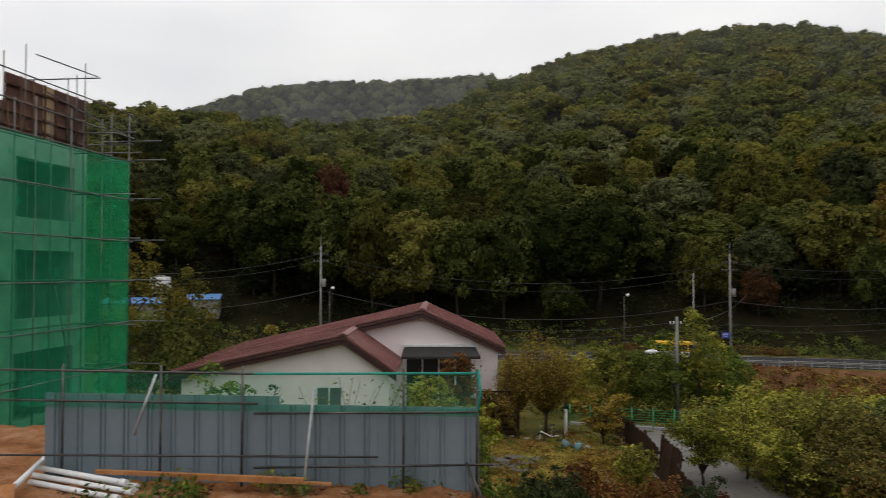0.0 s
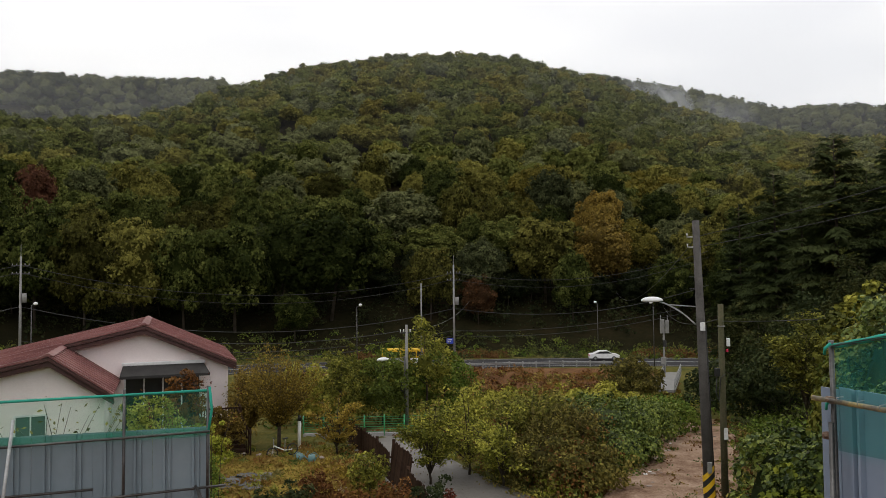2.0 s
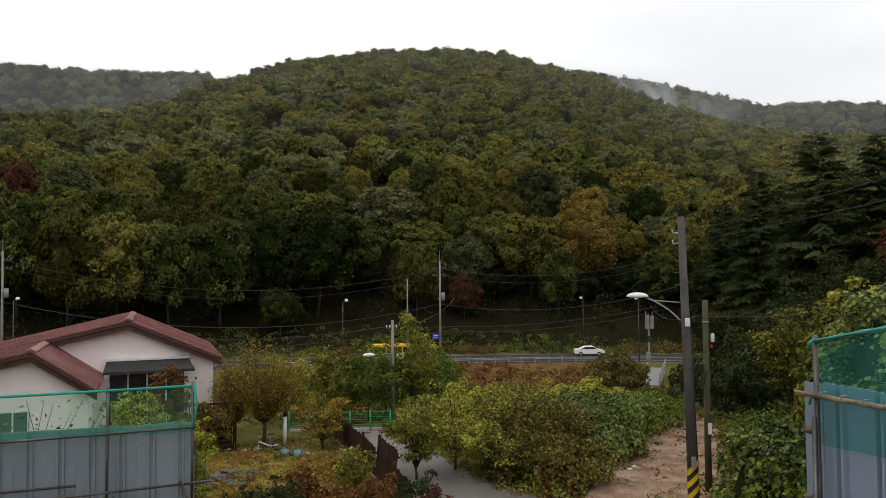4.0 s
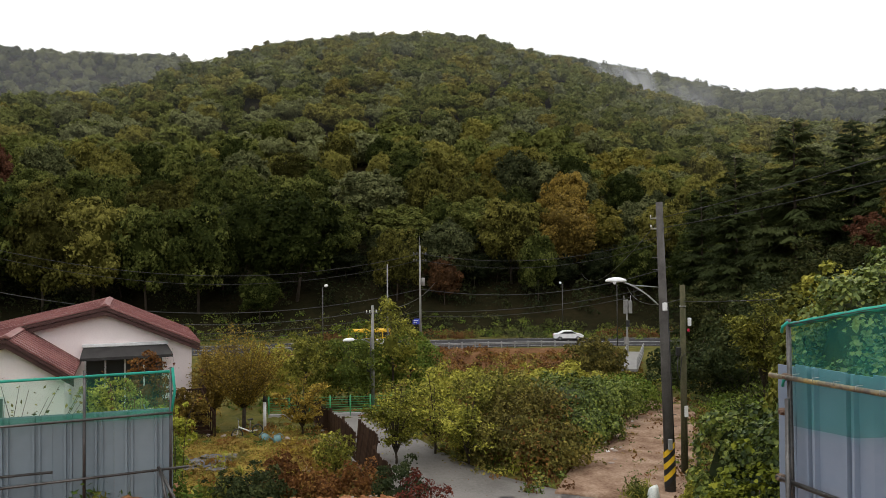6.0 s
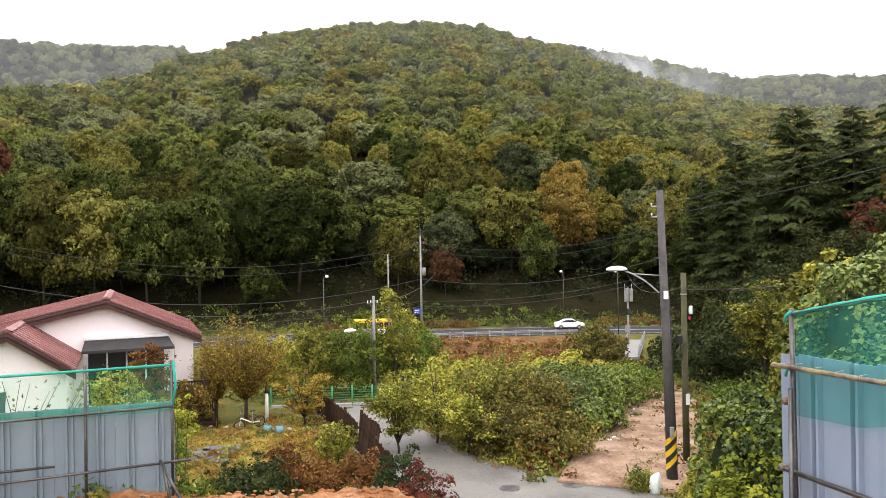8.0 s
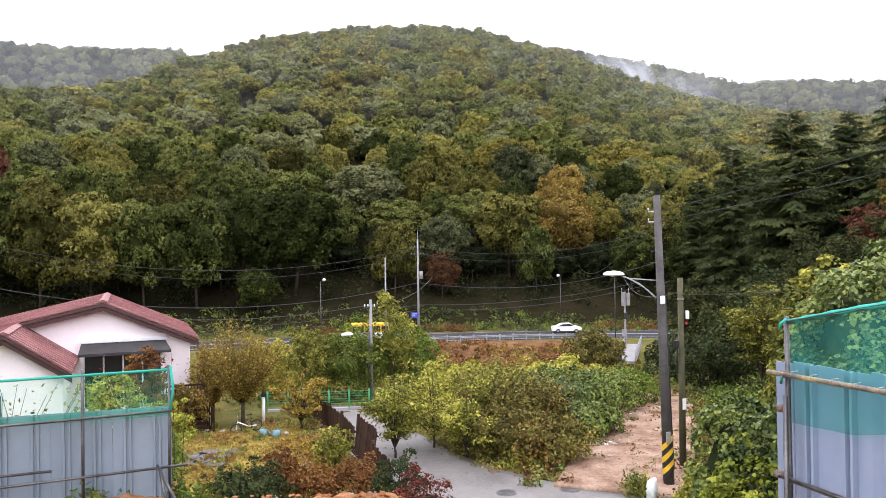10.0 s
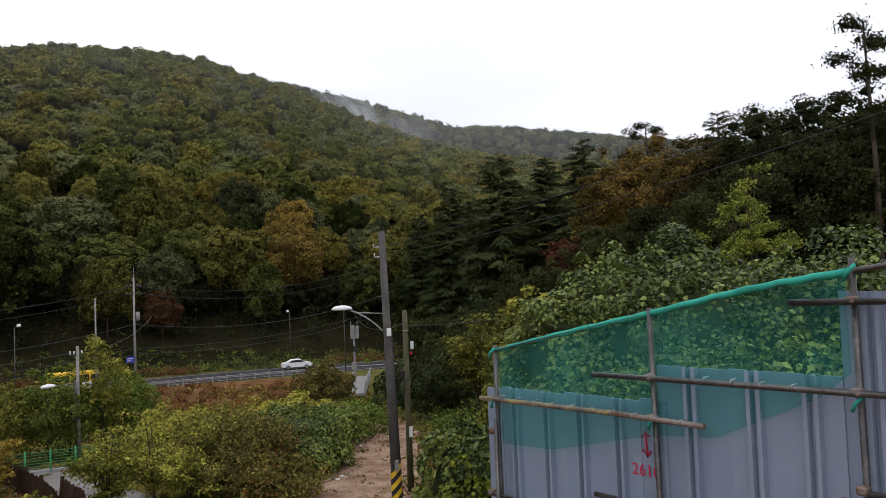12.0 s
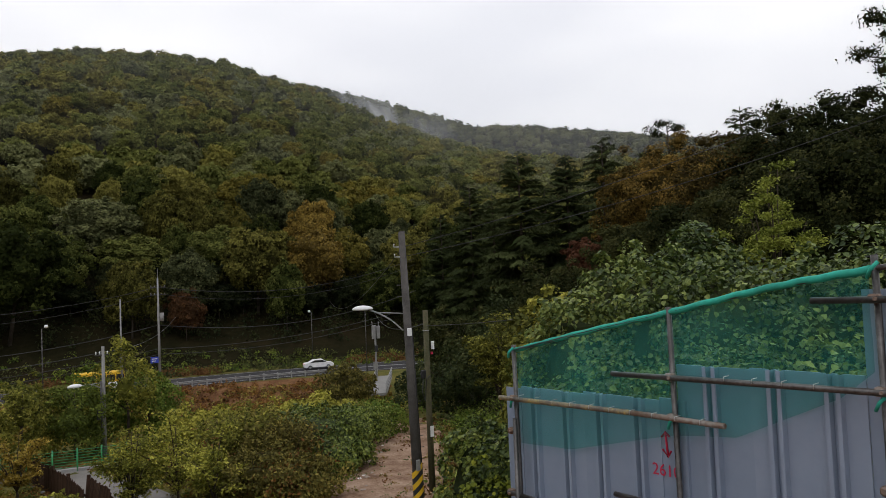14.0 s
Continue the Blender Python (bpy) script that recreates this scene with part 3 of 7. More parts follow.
# ---- the pink house ----
def build_house():
    base = Vector((-5, 45, -0.8))
    root = thing("house", Matrix.Translation(base), "low pale pink rendered house with a maroon metal roof", "house")
    RZ, RX, le, re = 5.87, -1.16, -13.6, 3.2
    y0, y1 = 42.0, 51.0
    zr, zl = 3.95, 3.1
    # walls of the main wing as a gabled block, and the lower wing in front
    main = [(re - 0.15, y0 + 0.5, base.z), (re - 0.15, y0 + 0.5, zr - 0.05), (RX, y0 + 0.5, RZ - 0.35), (le + 0.6, y0 + 0.5, zl - 0.0), (le + 0.6, y0 + 0.5, base.z)]
    wpart("wall", bm_prism(main, (0, y1 - y0 - 1.0, 0)), WALL_PINK, root)
    LZ, LX, lre, lle = 4.86, -4.97, -2.47, -13.6
    f0, f1 = 37.3, 42.4
    lzr, lzl = 3.12, 3.0
    low = [(lre - 0.25, f0 + 0.45, base.z), (lre - 0.25, f0 + 0.45, lzr - 0.05), (LX, f0 + 0.45, LZ - 0.3), (lle + 0.5, f0 + 0.45, lzl - 0.12), (lle + 0.5, f0 + 0.45, base.z)]
    wpart("wall", bm_prism(low, (0, f1 - f0, 0)), WALL_PINK, root)

    def slope(x0, z0, x1, z1, ya, yb, ribs):
        """One roof slope as a sheet with standing seams down the slope and a thick edge."""
        t = 0.10
        bm = bm_prism([(x0, ya, z0), (x1, ya, z1), (x1, ya, z1 - t), (x0, ya, z0 - t)], (0, yb - ya, 0))
        sheet = wpart("roof", bm, ROOF_RED, root)
        for k in range(ribs):
            y = ya + (yb - ya) * (k + 0.5) / ribs
            wpart("seam", bm_prism([(x0, y, z0 + 0.003), (x1, y, z1 + 0.003), (x1, y, z1 + 0.05), (x0, y, z0 + 0.05)], (0, 0.05, 0)), ROOF_RED, sheet)
        return sheet

    def rake(x0, z0, x1, z1, y, deep):
        for k, (d0, d1, out) in enumerate(((0.0, 0.42, 0.0), (0.42, 1.0, 0.07))):
            wpart("fascia", bm_prism([(x0, y + out, z0 - deep * d0 - 0.02), (x1, y + out, z1 - deep * d0 - 0.02), (x1, y + out, z1 - deep * d1), (x0, y + out, z0 - deep * d1)], (0, 0.16, 0)), FASCIA, root)

    slope(RX, RZ, re + 0.25, zr - 0.15, y0, y1, 16)
    slope(RX, RZ, le, zl, y0, y1, 16)
    slope(LX, LZ, lre + 0.15, lzr - 0.1, f0, f1 + 0.4, 9)
    slope(LX, LZ, lle, lzl, f0, f1 + 0.4, 9)
    rake(RX, RZ - 0.1, re + 0.25, zr - 0.25, y0 - 0.06, 0.42)
    rake(RX, RZ - 0.1, le, zl - 0.1, y0 - 0.06, 0.42)
    rake(LX, LZ - 0.1, lre + 0.15, lzr - 0.2, f0 - 0.06, 0.42)
    rake(LX, LZ - 0.1, lle, lzl - 0.1, f0 - 0.06, 0.42)
    for x, z, a, b in ((RX, RZ, y0 - 0.08, y1), (LX, LZ, f0 - 0.08, f1 + 0.4)):
        wpart("ridge_cap", bm_prism([(x - 0.22, a, z - 0.02), (x, a, z + 0.07), (x + 0.22, a, z - 0.05), (x, a, z - 0.06)], (0, b - a, 0)), ROOF_RED, root)
    # awning and the glazed door below it
    yw = y0 + 0.5
    wpart("awning_box", bm_box((-2.25, yw - 0.2, 3.70), (1.85, yw - 0.005, 3.86), 0.02), WHITE, root, "white awning cassette")
    wpart("awning", bm_prism([(-2.2, yw - 0.15, 3.70), (1.8, yw - 0.15, 3.70), (2.05, yw - 1.15, 3.28), (-2.3, yw - 1.15, 3.28)], (0, 0, -0.03)), AWNING, root, "charcoal cloth awning")
    wpart("awning_valance", bm_box((-2.3, yw - 1.18, 3.14), (2.05, yw - 1.155, 3.28)), AWNING, root)
    door = wpart("glass_door", bm_box((-2.1, yw - 0.03, 0.4), (1.6, yw - 0.004, 3.1)), DARK, root, "dark glazed sliding door")
    for k in range(5):
        x = -2.1 + 3.7 * k / 4
        wpart("mullion", bm_box((x - 0.04, yw - 0.07, 0.4), (x + 0.04, yw - 0.032, 3.1)), WHITE, door)
    yl = f0 + 0.45
    win = wpart("window", bm_box((-6.3, yl - 0.02, 1.05), (-5.1, yl - 0.004, 2.15)), GLASSY, root, "small window with pale frame")
    for lo, hi in (((-6.36, yl - 0.06, 0.99), (-6.28, yl - 0.022, 2.21)), ((-5.12, yl - 0.06, 0.99), (-5.04, yl - 0.022, 2.21)), ((-6.28, yl - 0.06, 2.13), (-5.12, yl - 0.022, 2.21)), ((-6.28, yl - 0.06, 0.99), (-5.12, yl - 0.022, 1.07)), ((-5.73, yl - 0.05, 1.07), (-5.67, yl - 0.022, 2.13))):
        wpart("frame", bm_box(lo, hi), WHITE, win)
    # deck with a balustrade and a stair at the right end
    wpart("deck", bm_box((1.2, 39.4, 0.55), (3.55, 42.4, 0.72), 0.02), BROWN_WOOD, root, "dark timber deck")
    for x, y in ((1.3, 39.5), (3.45, 39.5), (3.45, 42.2), (2.4, 39.5)):
        wpart("deck_post", bm_box((x - 0.06, y - 0.06, base.z), (x + 0.06, y + 0.06, 1.72), 0.01), BROWN_WOOD, root)
    for z in (1.0, 1.62):
        wpart("rail", bm_box((1.3, 39.46, z), (3.45, 39.54, z + 0.08)), BROWN_WOOD, root)
        wpart("rail", bm_box((3.41, 39.54, z), (3.49, 42.2, z + 0.08)), BROWN_WOOD, root)
    for k in range(14):
        x = 1.4 + k * 0.145
        wpart("baluster", bm_box((x, 39.48, 1.08), (x + 0.04, 39.52, 1.62)), BROWN_WOOD, root)
    for k in range(18):
        y = 39.6 + k * 0.145
        wpart("baluster", bm_box((3.43, y, 1.08), (3.47, y + 0.04, 1.62)), BROWN_WOOD, root)
    for k in range(6):
        wpart("step", bm_box((2.15 + 0.08 * k, 39.1 - 0.28 * k, 0.40 - 0.17 * k), (3.25 + 0.08 * k, 39.4 - 0.28 * k, 0.55 - 0.17 * k), 0.01), BROWN_WOOD, root)
    for x in (2.12, 3.3):
        a, b = Vector((x, 39.4, 0.0)), Vector((x + 0.46, 37.75, -1.0))
        for h, r in ((1.62, 0.05), (1.15, 0.035), (0.45, 0.06)):
            wpart("stair_rail", bm_tube([a + Vector((0, 0, h)), b + Vector((0, 0, h))], r, 6), BROWN_WOOD, root)
        for k in range(7):
            q = a.lerp(b, k / 6)
            wpart("stair_post" if k % 3 == 0 else "baluster", bm_box(q + Vector((-0.03, -0.03, 0.3)), q + Vector((0.03, 0.03, 1.7 if k % 3 == 0 else 1.6))), BROWN_WOOD, root)


def glass(name, colour, rough=0.05):
    m = bpy.data.materials.new(name)
    m.use_nodes = True
    b = m.node_tree.nodes["Principled BSDF"]
    b.inputs["Base Color"].default_value, b.inputs["Roughness"].default_value, b.inputs["Specular IOR Level"].default_value = (*colour, 1), rough, 0.8
    return m


GLASSY = glass("reflecting_window_glass", (0.10, 0.14, 0.13))
build_house()


# ---- hoarding fences ----
def ribbed_panel(width, height, ribs=2, rib_w=0.075, rib_h=0.045, t=0.012):
    """Steel hoarding sheet with raised double ribs, its foot at z = 0, along x, front towards -y."""
    prof = [(0.0, 0.0)]
    for k in range(ribs):
        c = width * (k + 0.5) / ribs
        for o in (-0.035, 0.035):
            a = c + o
            prof += [(a - 0.020, 0.0), (a - 0.013, -rib_h), (a + 0.013, -rib_h), (a + 0.020, 0.0)]
    prof.append((width - 0.003, 0.0))
    bm = bmesh.new()
    n = len(prof)
    f = [[bm.verts.new((x, y, z)) for x, y in prof] for z in (0, height)]
    b = [[bm.verts.new((x, y + t, z)) for x, y in prof] for z in (0, height)]
    for k in range(n - 1):
        bm.faces.new((f[0][k], f[0][k + 1], f[1][k + 1], f[1][k]))
        bm.faces.new((b[0][k], b[1][k], b[1][k + 1], b[0][k + 1]))
        bm.faces.new((f[1][k], f[1][k + 1], b[1][k + 1], b[1][k]))
        bm.faces.new((f[0][k], b[0][k], b[0][k + 1], f[0][k + 1]))
    bm.faces.new((f[0][0], f[1][0], b[1][0], b[0][0]))
    bm.faces.new((f[0][-1], b[0][-1], b[1][-1], f[1][-1]))
    return bm


def net_sheet(corners, cols=26, rows=8, sag=0.02, seed=0):
    """A hung net between four corners (lower left, lower right, upper right, upper left), slightly rippled."""
    a, b, c, d = [Vector(p) for p in corners]
    nrm = (b - a).cross(d - a).normalized()
    bm = bmesh.new()
    grid = []
    for j in range(rows + 1):
        row = []
        for i in range(cols + 1):
            u, v = i / cols, j / rows
            p = (a * (1 - u) + b * u) * (1 - v) + (d * (1 - u) + c * u) * v
            w = noise.noise(Vector((u * 7 + seed, v * 3, seed))) * sag
            row.append(bm.verts.new(p + nrm * w))
        grid.append(row)
    for j in range(rows):
        for i in range(cols):
            bm.faces.new((grid[j][i], grid[j][i + 1], grid[j + 1][i + 1], grid[j + 1][i])).smooth = True
    return bm


def clamp_bm(p, r=0.05):
    bm = bm_box((p[0] - r, p[1] - r, p[2] - r * 0.8), (p[0] + r, p[1] + r, p[2] + r * 0.8), 0.012)
    bm_tube([(p[0] + r * 0.6, p[1] - r * 1.7, p[2]), (p[0] + r * 0.6, p[1] + r * 1.2, p[2])], 0.012, 6, bm)
    return bm


def build_left_fence():
    o = Vector((0.54, 11.18, 4.45))
    e = Vector((-6.25, 11.86, 4.45))
    ang = math.degrees(math.atan2(e.y - o.y, e.x - o.x)) - 180
    m = pose(e.x, e.y, e.z, 0, 0, ang)
    length = (e - o).length
    root = thing("hoarding_fence", m, "blue-grey ribbed steel hoarding with green net on scaffold pipes", "fence")
    n = round(length / 0.75)
    w = length / n
    meshes = {}
    for k in range(n):
        left = k < n * 0.52
        h = 1.62 if left else 1.5
        if left not in meshes:
            bm = ribbed_panel(w, h, 2, 0.075, 0.026)
            me = bpy.data.meshes.new("panel")
            bm.to_mesh(me)
            bm.free()
            me.materials.append(PANEL)
            meshes[left] = me
        ob = mesh_part("panel", meshes[left], PANEL, root)
        ob.location = (k * w, 0.0 if k % 2 else 0.004, 0)
    posts = (0.35, 1.94, 3.23, length - 1.12, length - 0.03)
    top = 2.02
    for x in posts:
        part("post", bm_tube([(x, -0.10, -0.15), (x + 0.01, -0.10, top + 0.06)], 0.0205, 8), PIPE, root)
    rails = ((-1.6, 0.65, 5.34, 0.775), (-1.5, 1.52, 3.5, 1.53), (3.44, 1.38, length, 1.46), (3.44, 0.57, length + 0.22, 0.705))
    for a, za, b, zb in rails:
        part("rail", bm_tube([(a, -0.15, za), (b, -0.15, zb)], 0.0175, 8), PIPE, root)
    part("top_rail", bm_tube([(-1.6, -0.10, top - 0.03), (length * 0.5, -0.11, top - 0.05)], 0.0175, 8), PIPE, root)
    part("top_rail", bm_tube([(length * 0.5 + 0.01, -0.11, top - 0.05), (length, -0.10, top)], 0.018, 8), NET_HEM, root, "top rail wrapped in green net hem")
    part("net", net_sheet([(-0.4, -0.07, 1.42), (length, -0.07, 1.40), (length, -0.07, top), (-0.4, -0.07, top - 0.04)], 60, 8, 0.03, 1), NET, root, "sagging green safety net")
    part("net_hem", net_sheet([(-0.4, -0.085, 1.40), (length, -0.085, 1.38), (length, -0.085, 1.49), (-0.4, -0.085, 1.51)], 60, 2, 0.02, 2), NET, root)
    part("net_tie", bm_tube([(length - 0.02, -0.11, 1.42), (length + 0.03, -0.12, 1.75), (length, -0.11, top + 0.05)], 0.019, 7), NET_HEM, root, "gathered end of the net")
    # leaning props
    for a, b in (((length - 0.18, -0.2, 0.74), (length + 0.2, -0.7, 0.12)), ((length - 0.15, -0.22, 0.72), (length - 0.02, -0.6, 0.2))):
        part("prop", bm_tube([a, b], 0.021, 7), PIPE, root)
    for a, b in (((1.90, -0.16, 1.95), (1.62, -0.3, 1.05)), ((4.37, -0.16, 1.75), (4.27, -0.5, 0.0))):
        part("prop", bm_tube([a, b], 0.022, 7), PIPE_LIGHT, root, "pale leaning pipe")


def build_right_fence():
    # local x runs along the fence towards the viewer, front towards -y
    o = Vector((5.07, 4.84, 4.4))
    d = Vector((-0.07, -0.9976, 0)).normalized()
    m = Matrix.Translation(o) @ Matrix(((d.x, -d.y, 0, 0), (d.y, d.x, 0, 0), (0, 0, 1, 0), (0, 0, 0, 1)))
    root = thing("hoarding_fence", m, "lilac-grey ribbed steel hoarding with a sloping teal net", "fence")

    def s_of(y):
        return (4.84 - y) / 0.9976

    sheets = [(0.0, 0.19, 2.66, 0), (0.19, 0.75, 2.68, 2), (0.94, 0.75, 2.70, 2), (1.69, 0.40, 2.72, 1), (1.87, 0.57, 2.98, 1), (2.44, 0.74, 2.99, 2), (3.18, 0.75, 3.50, 2), (3.93, 0.75, 3.50, 2), (4.62, 0.75, 3.50, 2), (5.43, 0.75, 3.50, 2)]
    for k, (s, wd, h, ribs) in enumerate(sheets):
        ob = part("panel", ribbed_panel(wd + 0.004, h, ribs), PANEL_R, root)
        ob.location = (s, -0.016 if k in (4, 5) else 0.005 * (k % 2), 0)
    posts = ((s_of(4.62), 3.06), (s_of(2.96), 3.4), (s_of(1.545), 3.7), (s_of(-0.3), 3.9))
    for x, h in posts:
        part("post", bm_tube([(x + 0.03, -0.09, -0.1), (x, -0.09, h)], 0.0205, 10), PIPE, root)
    part("rail", bm_tube([(s_of(4.78), -0.14, 2.585), (s_of(3.3), -0.14, 2.61)], 0.0205, 10), PIPE_YELLOW, root, "scaffold pipe with worn yellow paint")
    part("rail", bm_tube([(s_of(3.3), -0.14, 2.61), (s_of(2.53), -0.14, 2.605)], 0.0205, 10), PIPE_RUST, root)
    part("rail", bm_tube([(s_of(3.47), -0.14, 2.89), (s_of(1.35), -0.14, 2.92)], 0.0205, 10), PIPE, root)
    part("rail", bm_tube([(s_of(3.5), -0.14, 1.97), (s_of(-0.4), -0.14, 1.97)], 0.0205, 10), PIPE, root)
    part("rail", bm_tube([(s_of(4.72), -0.14, 1.75), (s_of(3.0), -0.14, 1.74)], 0.0205, 10), PIPE, root)
    part("rail", bm_tube([(s_of(1.9), -0.14, 3.44), (s_of(-0.3), -0.14, 3.47)], 0.0205, 10), PIPE, root)
    part("rail", bm_tube([(s_of(1.5), -0.14, 2.35), (s_of(-0.4), -0.14, 2.36)], 0.0205, 10), PIPE, root)
    # braces tied to the posts
    part("brace", bm_tube([(s_of(4.58), -0.15, 2.42), (s_of(4.50), -0.24, -0.05)], 0.0205, 10), PIPE, root)
    part("brace", bm_tube([(s_of(1.62), -0.18, 2.32), (s_of(1.35), -0.75, 0.0)], 0.0205, 10), PIPE, root)
    pts = [(s_of(4.62), -0.09, 3.01), (s_of(3.9), -0.09, 3.17), (s_of(2.96), -0.09, 3.36), (s_of(2.2), -0.09, 3.52), (s_of(1.545), -0.09, 3.62), (s_of(0.9), -0.09, 3.72)]
    part("top_rail", bm_tube(pts, 0.018, 8), PIPE, root)
    part("net_hem", bm_tube([(a, b + 0.004, c + 0.003 * (-1) ** k) for k, (a, b, c) in enumerate(catmull(pts[:5], 6))], 0.0215, 7, None, 0.026), NET_HEM, root, "teal net hem wound round the rail")
    # the net: its top follows the rail, its foot hangs in a shallow curve over the panels
    bm = bmesh.new()
    cols, rows = 60, 14
    s0, s1 = s_of(4.62), s_of(1.60)
    grid = []
    for i in range(cols + 1):
        u = i / cols
        s = s0 + (s1 - s0) * u
        zt = np.interp(s, [p[0] for p in pts], [p[2] for p in pts])
        zb = np.interp(s, (s_of(4.7), s_of(4.0), s_of(3.0), s_of(2.5), s_of(1.8), s_of(1.6)), (2.18, 2.22, 2.47, 2.52, 2.85, 3.02))
        grid.append([bm.verts.new((s, -0.055 + 0.022 * noise.noise(Vector((s * 3, v / rows * 2, 5))), zb + (zt - zb) * v / rows)) for v in range(rows + 1)])
    for i in range(cols):
        for j in range(rows):
            bm.faces.new((grid[i][j], grid[i + 1][j], grid[i + 1][j + 1], grid[i][j + 1])).smooth = True
    part("net", bm, NET_R, root, "thin teal safety net")
    for y, z in ((4.62, 2.59), (2.96, 2.61), (2.96, 2.9), (1.545, 2.92), (1.545, 3.45), (1.545, 2.36), (4.66, 2.3), (4.7, 1.75), (1.6, 2.25)):
        part("clamp", clamp_bm((s_of(y), -0.115, z), 0.034), PIPE_RUST, root)
    for y, z in ((4.62, 3.0), (1.545, 3.62), (4.62, 2.56), (1.545, 2.86), (2.96, 2.58)):
        part("net_tie", bm_tube([(s_of(y) - 0.03, -0.13, z - 0.05), (s_of(y), -0.15, z), (s_of(y) + 0.03, -0.12, z + 0.04)], 0.012, 6), NET_HEM, root)
    for k in range(14):
        s = s_of(4.5) + k * 0.20
        z = 2.60 if s < s_of(2.7) else 2.91
        part("hook", bm_tube([(s, -0.10, z + 0.03), (s, -0.165, z + 0.028), (s, -0.166, z + 0.0)], 0.0035, 5), PIPE_LIGHT, root)
    # red spray-painted height mark
    def stroke(points, r=0.009):
        return bm_tube([(s_of(y), 0.002, z - 4.4) for y, z in points], r, 5)
    for pts2 in ([(3.115, 6.87), (3.10, 6.70)], [(3.15, 6.83), (3.115, 6.87), (3.08, 6.84)], [(3.145, 6.74), (3.10, 6.69), (3.07, 6.735)]):
        part("painted_arrow", stroke(pts2), RED_PAINT, root, "red spray-painted arrow stroke")
    cu = bpy.data.curves.new("height_mark", "FONT")
    cu.body, cu.size, cu.extrude, cu.resolution_u = "2610", 0.125, 0.001, 3
    tmp = new("height_mark", cu)
    dg = bpy.context.evaluated_depsgraph_get()
    me = bpy.data.meshes.new_from_object(tmp.evaluated_get(dg))
    bpy.data.objects.remove(tmp)
    me.materials.clear()
    mark = mesh_part("height_mark", me, RED_PAINT, root, "red spray-painted number")
    mark.matrix_basis = pose(s_of(3.245), -0.004, 2.145, 90, 0, 0)


build_left_fence()
build_right_fence()


# ---- the building under construction, wrapped in scaffold and net ----
def build_site_building():
    o = P(22.75, 32.0, 0.0)
    d = Vector((-0.9, -7.1, 0)).normalized()          # along the scaffold, towards the viewer
    n = Vector((d.y, -d.x, 0))                         # into the building
    if n.x > 0:
        n = -n
    gz = 0.6
    root = thing("unfinished_building", Matrix.Translation((o.x, o.y, gz)), "unfinished concrete building wrapped in green net and scaffold", "building")

    def W(s, dep, z):
        q = o + d * s + n * dep
        return Vector((q.x, q.y, z))

    def block(s0, s1, e0, e1, z0, z1):
        bm = bmesh.new()
        c = [W(s0, e0, z0), W(s1, e0, z0), W(s1, e1, z0), W(s0, e1, z0)]
        return bm_prism(c, (0, 0, z1 - z0), bm)

    s0, s1, e0 = 1.0, 15.0, 1.15
    floors = (0.6, 2.6, 6.0, 9.45, 12.55)
    piers = ((s0, s0 + 0.75), (4.9, 5.7), (9.6, 10.3), (14.2, 15.0))
    for a, b in piers:
        wpart("pier", block(a, b, e0, e0 + 0.4, gz, 12.55), CONCRETE_NEW, root)
    for k, z in enumerate(floors[1:]):
        lo = z - (0.75 if k else 0.3)
        for (a, b), (c, _) in zip(piers, piers[1:]):
            wpart("beam", block(b, c, e0 + 0.003, e0 + 0.397, lo, z + (0.35 if k < 3 else 0.0)), CONCRETE_NEW, root)
        wpart("slab", block(s0 + 0.1, s1 - 0.1, e0 + 0.41, e0 + 9, z - 0.22, z), CONCRETE_NEW, root)
    wpart("wall", block(s0, s0 + 0.3, e0 + 0.41, e0 + 9.5, gz, 12.55), CONCRETE_NEW, root)
    wpart("wall", block(s1 - 0.3, s1, e0 + 0.41, e0 + 9.5, gz, 12.55), CONCRETE_NEW, root)
    wpart("wall", block(s0 + 0.3, s1 - 0.3, e0 + 9.1, e0 + 9.5, gz, 12.55), CONCRETE_NEW, root)
    # props standing in the openings
    for k, z in enumerate(floors[:-1]):
        for j in range(22):
            s = s0 + 1.0 + j * 0.58 + 0.1 * math.sin(j * 3)
            wpart("prop", bm_tube([W(s, e0 + 0.8 + 0.5 * (j % 3), z), W(s + 0.03, e0 + 0.8 + 0.5 * (j % 3), floors[k + 1] - 0.22)], 0.035, 6), PIPE_LIGHT, root)
    # formwork wall on the roof
    for k in range(14):
        a = s0 + 0.05 + k * 0.62
        hi = 14.5 if k < 7 else 13.5
        ob = wpart("form_panel", block(a, a + 0.6, e0 + 0.06, e0 + 0.12, 12.56, hi), TAN_PLY if k == 3 else FORM_BOARD, root)
        for z in (12.75, 13.2, 13.65, 14.1, 14.55, 15.0):
            if z < hi:
                wpart("waler", block(a, a + 0.6, e0 - 0.02, e0 + 0.058, z, z + 0.08), FORM_BOARD, ob)
        wpart("stud", block(a - 0.02, a + 0.04, e0 - 0.06, e0 - 0.022, 12.56, hi), FORM_BOARD, ob)
    # scaffold
    zs = [1.2, 2.75, 4.35, 6.0, 7.6, 9.15, 10.78, 12.3]
    posts = [0.0 + 1.85 * k for k in range(9)]
    for s in posts:
        for e in (0.0, 0.75):
            top = 14.2 if s < 1 else 13.6
            wpart("standard", bm_tube([W(s, e, gz - 0.1), W(s, e, top)], 0.026, 6), PIPE_MID, root)
    for z in zs + [13.25, 14.15]:
        wpart("ledger", bm_tube([W(-0.25, -0.05, z), W(15, -0.05, z)], 0.026, 6), PIPE_MID, root)
        if z < 13:
            wpart("ledger", bm_tube([W(-0.25, 0.70, z + 0.07), W(15, 0.70, z + 0.07)], 0.026, 6), PIPE_MID, root)
